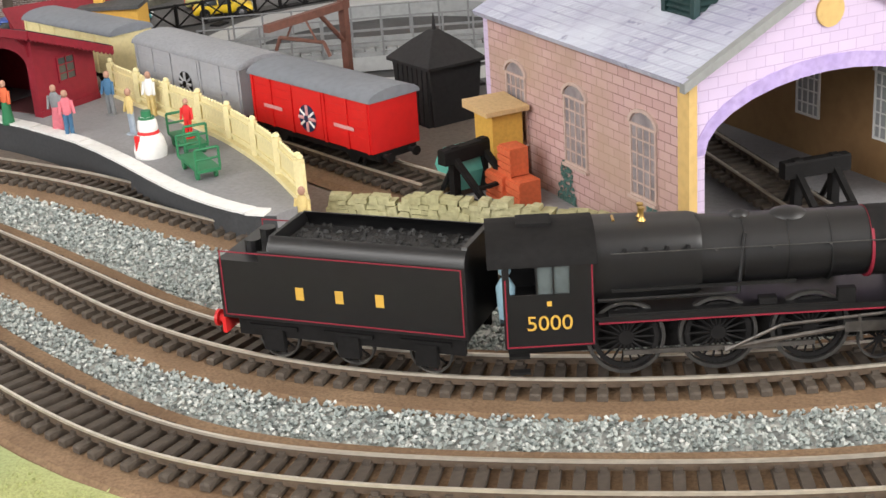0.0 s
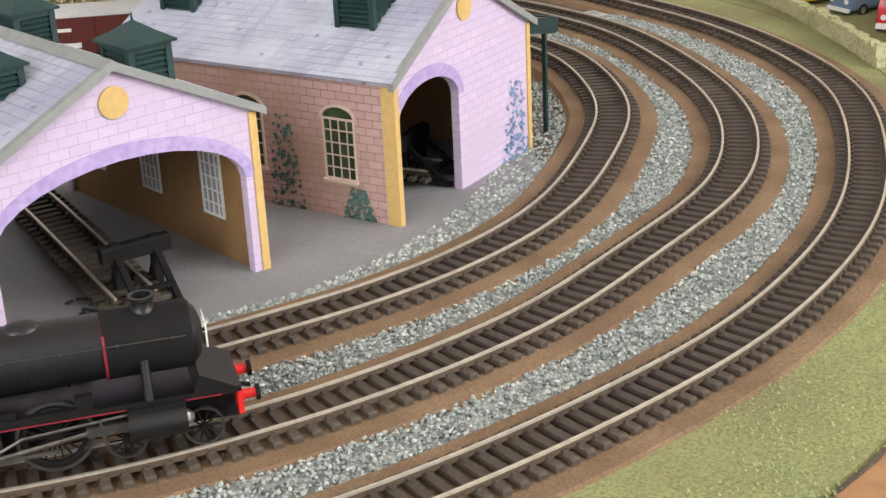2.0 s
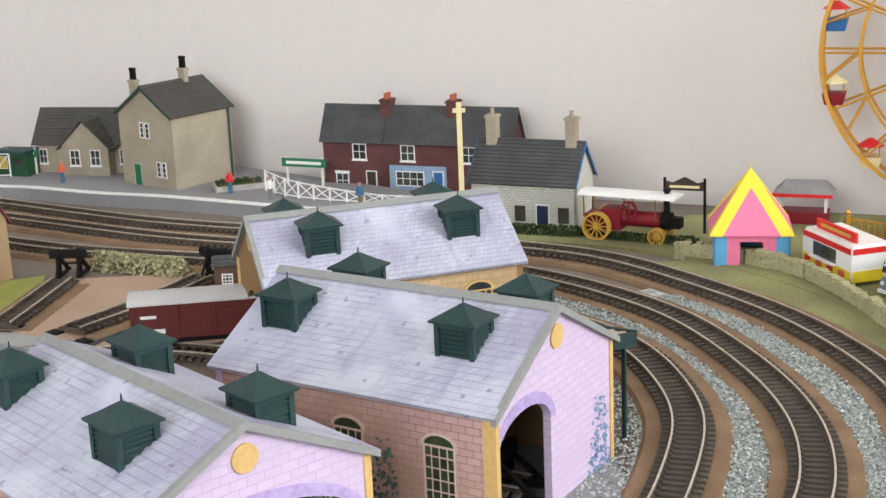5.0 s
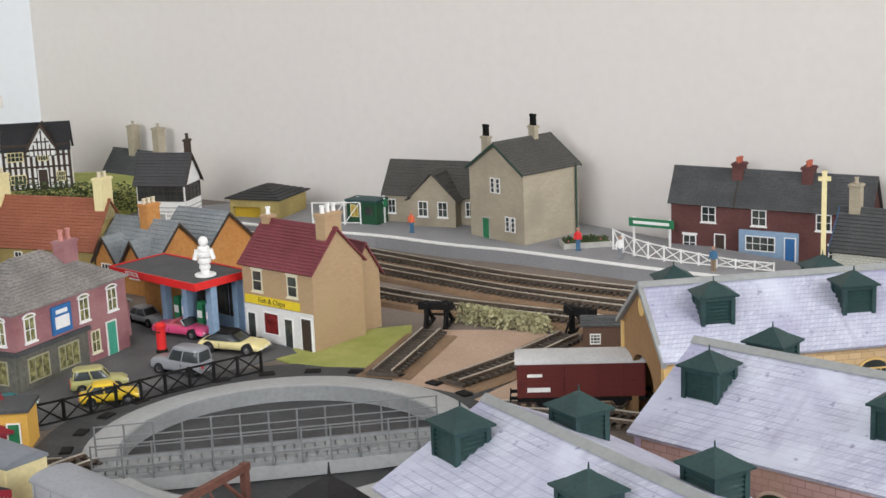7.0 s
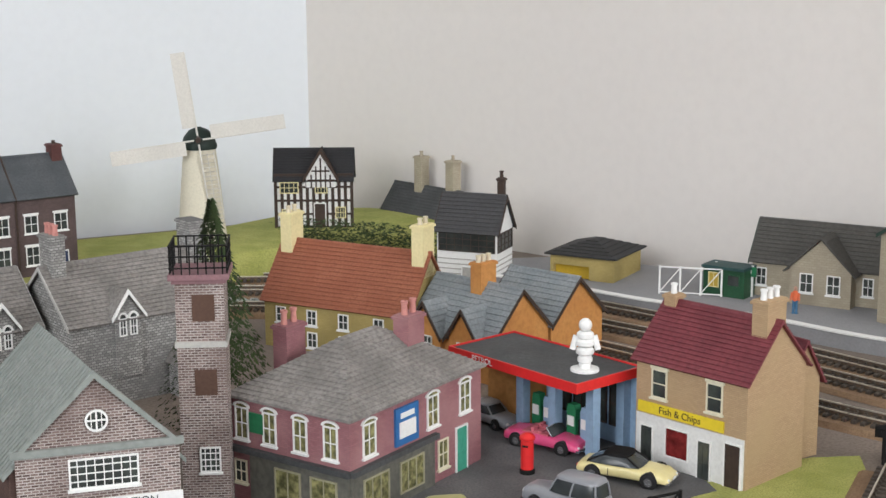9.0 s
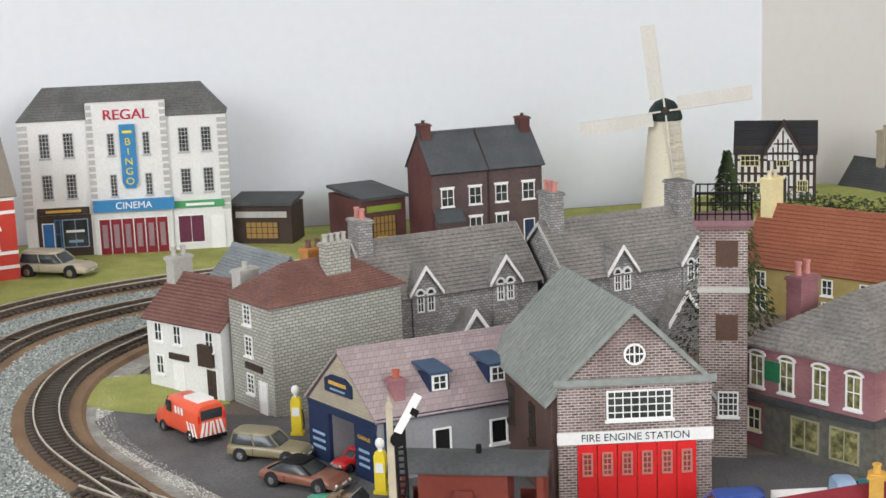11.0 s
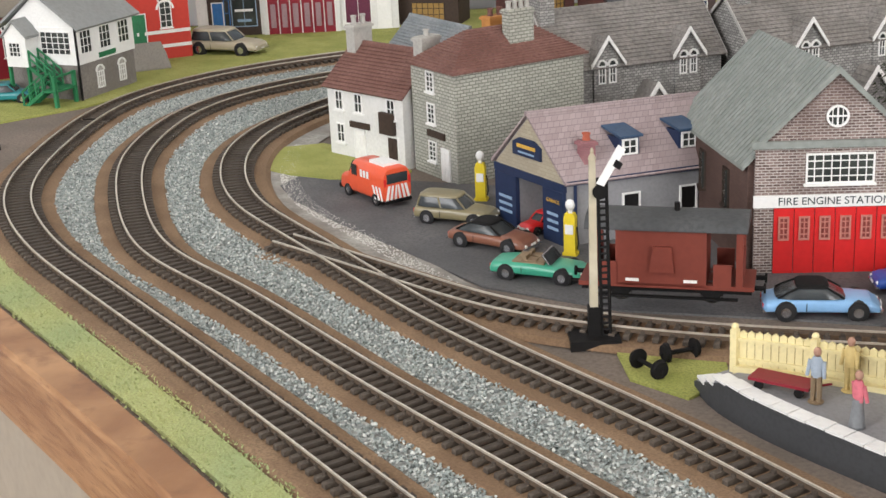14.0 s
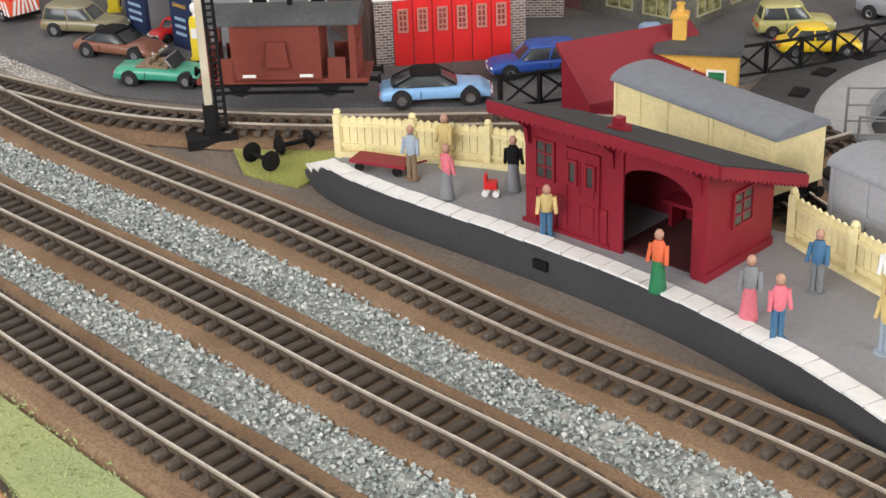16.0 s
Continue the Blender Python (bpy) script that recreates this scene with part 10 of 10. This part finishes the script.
def fair_lorry(F, S, E, h, label):
    """A box lorry: its cab's front corners F and S, and its tail corner E on S's side."""
    w = math.dist(F, S)
    ln = math.dist(S, E)
    t = thing("fair_lorry", *F, 1.5, math.degrees(math.atan2(S[1] - F[1], S[0] - F[0])), label, "lorry", "red fairground lorries")
    lr = cp("fair_red", (0.55, 0.012, 0.018))
    part("chassis", Geo().box(2, 3, 4, w - 2, ln, 8), black_d, t)
    cb = part("cab", Geo().loft([[(0, 0, 5), (w, 0, 5), (w, 20, 5), (0, 20, 5)], [(0, -1, 16), (w, -1, 16), (w, 20, 16), (0, 20, 16)], [(1.6, 3, 27), (w - 1.6, 3, 27), (w - 1.6, 20, 27), (1.6, 20, 27)], [(3, 5, 28.4), (w - 3, 5, 28.4), (w - 3, 19, 28.4), (3, 19, 28.4)]]), lr, t, smooth=True)
    part("cab_roof", Geo().loft([[(1.4, 3, 27.4), (w - 1.4, 3, 27.4), (w - 1.4, 20.2, 27.4), (1.4, 20.2, 27.4)], [(3, 5, 29.6), (w - 3, 5, 29.6), (w - 3, 19, 29.6), (3, 19, 29.6)]]), yellow_p, cb, "yellow cab roof")
    part("windscreen", Geo().add([(2.4, -0.6, 17), (w - 2.4, -0.6, 17), (w - 3, 2.4, 26), (3, 2.4, 26), (2.4, 0.6, 17), (w - 2.4, 0.6, 17), (w - 3, 3.4, 26), (3, 3.4, 26)], [(0, 1, 2, 3), (4, 7, 6, 5), (0, 4, 5, 1), (3, 2, 6, 7), (0, 3, 7, 4), (1, 5, 6, 2)]), car_glass, cb)
    part("bumper", Geo().box(-0.5, -2.4, 4, w + 0.5, -0.4, 7.4), white_p, t)
    part("grille", Geo().box(w * 0.28, -1.6, 9, w * 0.72, -0.6, 14), black_d, t)
    for x in (w * 0.14, w * 0.86):
        part("headlight", Geo().cyl((x, -1.6, 11), (x, -0.4, 11), 1.8, 1.8, 12), white_p, t)
    for x in (0.1, w - 0.3):
        part("side_window", Geo().box(x, 7, 17, x + 0.3, 16, 25), car_glass, cb)
    bx2 = part("box_body", Geo().box(-1.5, 22, 8, w + 1.5, ln, h - 6), lr, t, "bright red box body")
    n2 = 8
    arc = [(w / 2 + (w / 2 + 2.4) * math.cos(math.pi * i / n2), h - 6 + 6 * math.sin(math.pi * i / n2)) for i in range(n2 + 1)]
    rf2 = part("roof", Geo().prism(arc, "y", 20, ln + 1), yellow_p, t, "yellow ribbed roof", True)
    for k in range(7):
        y = 22 + k * (ln - 24) / 6
        arc2 = [(w / 2 + (w / 2 + 2.8) * math.cos(math.pi * i / n2), h - 5.8 + 6.5 * math.sin(math.pi * i / n2)) for i in range(n2 + 1)]
        part("roof_rib", Geo().prism(arc2, "y", y, y + 1), yellow_p, rf2)
    for x in (-1.8, w + 1.5):
        for y0, y1, z0, z1 in ((28, 46, 20, 36), (50, 66, 24, 34)):
            if y1 < ln:
                pn = part("panel", Geo().box(x, y0, z0, x + 0.3, y1, z1), cp("deep_fair_red", (0.36, 0.005, 0.01)), bx2)
                for q in range(3):
                    part("writing", Geo().box(x - 0.1, y0 + 2, z0 + 2 + q * 3, x + 0.4, y1 - 2, z0 + 3.2 + q * 3), gold_p, pn)
    raised(bx2, "emblem", lambda a, b, c: (a, 22 - b, c), w * 0.3, w * 0.7, h - 16, h - 12, gold_p, 0.3)
    for y in (9, ln - 14):
        for x in (0.6, w - 0.6):
            s = -1 if x < w / 2 else 1
            wl = part("wheel", Geo().cyl((x - 2, y, 5), (x + 2, y, 5), 5, 5, 16), rubber, t)
            part("rim", Geo().cyl((x + s * 1.8, y, 5), (x + s * 2.3, y, 5), 2.8, 2.8, 12), red_c, wl)
    return t


fair_lorry((291, 854), (316, 837), (352, 892), 45, "red showman's lorry with yellow ribbed roof")
fair_lorry((288, 915), (312, 905), (352, 968), 44, "second red showman's lorry with yellow roof")

# big wheel
gold_m = pm("golden_plastic", (0.58, 0.29, 0.03), 0.35, 0.15, 300, 0.05, 0.35, spec=0.6)
bw = thing("big_wheel", 376, 1150, 1.5, -14, "golden fairground big wheel with gondolas", "fairground ride")
part("base", Geo().box(-62, -34, 0, 62, 34, 5).box(-56, -28, 5, 56, 28, 8), gold_m, bw)
for s in (-1, 1):
    for k in (-1, 1):
        g = Geo().loft([[(k * 58 - 4, s * 24 - 3, 6), (k * 58 + 4, s * 24 - 3, 6), (k * 58 + 4, s * 24 + 3, 6), (k * 58 - 4, s * 24 + 3, 6)], [(k * 3 - 4, s * 18 - 3, 206), (k * 3 + 4, s * 18 - 3, 206), (k * 3 + 4, s * 18 + 3, 206), (k * 3 - 4, s * 18 + 3, 206)]])
        part("frame_leg", g, gold_m, bw)
    part("cross_beam", Geo().box(-22, s * 20 - 2, 137, 22, s * 20 + 2, 143), gold_m, bw)
    part("ring", Geo().turned([(117, s * 13 - 1.2), (120, s * 13 - 1.2), (120, s * 13 + 1.2), (117, s * 13 + 1.2)], (0, 0, 140), 60, "y", hoop=True), gold_m, bw, smooth=True)
    part("ring", Geo().turned([(88, s * 13 - 1), (90, s * 13 - 1), (90, s * 13 + 1), (88, s * 13 + 1)], (0, 0, 140), 60, "y", hoop=True), gold_m, bw, smooth=True)
    for k in range(16):
        a = math.tau * k / 16
        part("spoke", Geo().cyl((8 * math.cos(a), s * 13, 140 + 8 * math.sin(a)), (118 * math.cos(a), s * 13, 140 + 118 * math.sin(a)), 1.3, 1, 6).cyl((89 * math.cos(a), s * 13, 140 + 89 * math.sin(a)), (118 * math.cos(a + 0.196), s * 13, 140 + 118 * math.sin(a + 0.196)), 0.9, 0.9, 6), gold_m, bw)
part("axle", Geo().cyl((0, -24, 140), (0, 24, 140), 6, 6, 16), gold_m, bw)
for k in range(12):
    a = math.tau * (k + 0.5) / 12
    x, z = 112 * math.cos(a), 140 + 112 * math.sin(a)
    gd = part("gondola", Geo().loft([[(x - 7, -8, z - 13), (x + 7, -8, z - 13), (x + 7, 8, z - 13), (x - 7, 8, z - 13)], [(x - 9, -10, z - 4), (x + 9, -10, z - 4), (x + 9, 10, z - 4), (x - 9, 10, z - 4)]]), (red_p, blue_p, maroon_p, cream_p)[k % 4], bw, "painted gondola")
    part("canopy", Geo().cyl((x, 0, z + 4), (x, 0, z + 10), 11, 2, 12), (cream_p, red_p)[k % 2], gd)
    part("hanger", Geo().cyl((x - 7, 0, z - 5), (x - 7, 0, z + 5), 0.6, 0.6, 6).cyl((x + 7, 0, z - 5), (x + 7, 0, z + 5), 0.6, 0.6, 6), gold_m, gd)
booth = part("pay_booth", Geo().box(-16, -46, 0, 10, -30, 24), blue_p, bw, "blue pay booth")
part("roof", Geo().box(-19, -49, 24, 13, -28, 27), gold_m, booth)
part("organ", Geo().box(-60, -44, 0, -30, -30, 26).box(-62, -46, 26, -28, -28, 29), maroon_p, bw, "maroon organ front")
for k in range(5):
    part("organ_pipe", Geo().cyl((-56 + k * 5.5, -45, 6), (-56 + k * 5.5, -45, 22 - abs(k - 2) * 2), 1.6, 1.6, 8), gold_m, bw)
rail_f = thing("ornate_railing", 0, 0, 1.5, 0, "golden ornamental railing round the big wheel", "railing")
line = spline([(278, 1140), (305, 1118), (347, 1087), (414, 1047)], 6)
for i, (p, q) in enumerate(zip(line, line[1:])):
    part("rail", Geo().cyl((p.x, p.y, 13), (q.x, q.y, 13), 0.8, 0.8, 6).cyl((p.x, p.y, 2), (q.x, q.y, 2), 0.8, 0.8, 6), gold_m, rail_f)
    part("baluster", Geo().turned([(0.9, 0), (1.3, 4), (0.7, 7), (1.2, 10), (0.8, 13)], (p.x, p.y, 0), 8), gold_m, rail_f)
    if i % 6 == 0:
        part("post", Geo().box(p.x - 1.8, p.y - 1.8, 0, p.x + 1.8, p.y + 1.8, 16).ball((p.x, p.y, 18), 2.2, n=8), gold_m, rail_f)
st2 = thing("fair_stall", 250, 1180, 1.5, -15, "grey-roofed side stall with red counter", "stall")
part("counter", Geo().box(-20, -10, 0, 20, 10, 11), maroon_p, st2)
for x in (-18, 18):
    for y in (-8, 8):
        part("post", Geo().box(x - 1, y - 1, 11, x + 1, y + 1, 26), white_p, st2)
part("roof", Geo().prism([(-24, 26), (24, 26), (16, 33), (-16, 33)], "y", -14, 14), pm("stall_grey", (0.3, 0.3, 0.31), 0.7), st2)
part("stripe", Geo().box(-24, -14.4, 24, 24, -13.8, 27), red_p, st2)

# traction engine
te = thing("traction_engine", 83, 1150, 1.5, math.degrees(math.atan2(-24, 58)), "maroon showman's traction engine, white canopy, yellow wheels", "traction engine")
part("boiler", Geo().cyl((20, 0, 17), (54, 0, 17), 6.5, 6.5, 16), maroon_p, te, smooth=True)
part("smokebox", Geo().cyl((54, 0, 17), (62, 0, 17), 7, 7, 16), black_d, te, smooth=True)
part("chimney", Geo().turned([(2.6, 22), (2.2, 40), (3.2, 41), (3, 43)], (58, 0, 0), 12), black_d, te, smooth=True)
part("firebox", Geo().box(6, -8, 8, 22, 8, 25), maroon_p, te)
part("tender_box", Geo().box(-8, -9, 8, 6, 9, 20), maroon_p, te)
part("dynamo", Geo().box(62, -5, 12, 70, 5, 20), black_d, te)
n2 = 8
part("canopy", Geo().prism([(13 * math.cos(math.pi * i / n2), 36 + 3 * math.sin(math.pi * i / n2)) for i in range(n2 + 1)], "x", -12, 68), white_p, te, "white canopy", True)
for x in (-8, 26, 52):
    for s in (-1, 1):
        part("twisted_pillar", Geo().cyl((x, s * 9, 18), (x, s * 10, 36), 0.8, 0.8, 6), brass, te, "brass pillar")
for x, r in ((4, 11.5), (54, 6.8)):
    for s in (-1, 1):
        wl = part("wheel", Geo().turned([(r, -3), (r, 3), (r * 0.86, 3), (r * 0.86, -3)], (x, s * 13, r), 26, "y", hoop=True), gold_p, te, "yellow spoked wheel", True)
        g = Geo().cyl((x, s * 13 - 3, r), (x, s * 13 + 3, r), r * 0.18, r * 0.18, 10)
        for k in range(12):
            a = math.tau * k / 12
            g.cyl((x, s * 13, r), (x + r * 0.88 * math.cos(a), s * 13, r + r * 0.88 * math.sin(a)), 0.7, 0.6, 5)
        part("spoke", g, gold_p, wl)
part("flywheel", Geo().turned([(7, -1), (7, 1), (5.6, 1), (5.6, -1)], (30, -10, 26), 20, "y", hoop=True).cyl((24, -10, 26), (36, -10, 26), 0.6, 0.6, 6).cyl((30, -10, 20), (30, -10, 32), 0.6, 0.6, 6), maroon_p, te)
sb2 = thing("gateway_sign", 152, 1150, 1.5, -15, "dark scrolled iron gateway sign", "sign")
for x in (-16, 16):
    part("post", Geo().box(x - 1, -1, 0, x + 1, 1, 46), black_d, sb2)
part("board", Geo().prism([(-17, 36), (17, 36), (17, 44), (10, 42), (0, 47), (-10, 42), (-17, 44)], "y", -0.8, 0.8), timber_d, sb2)
part("writing", Geo().box(-12, -1.1, 38, 12, -0.8, 40), cream_p, sb2)
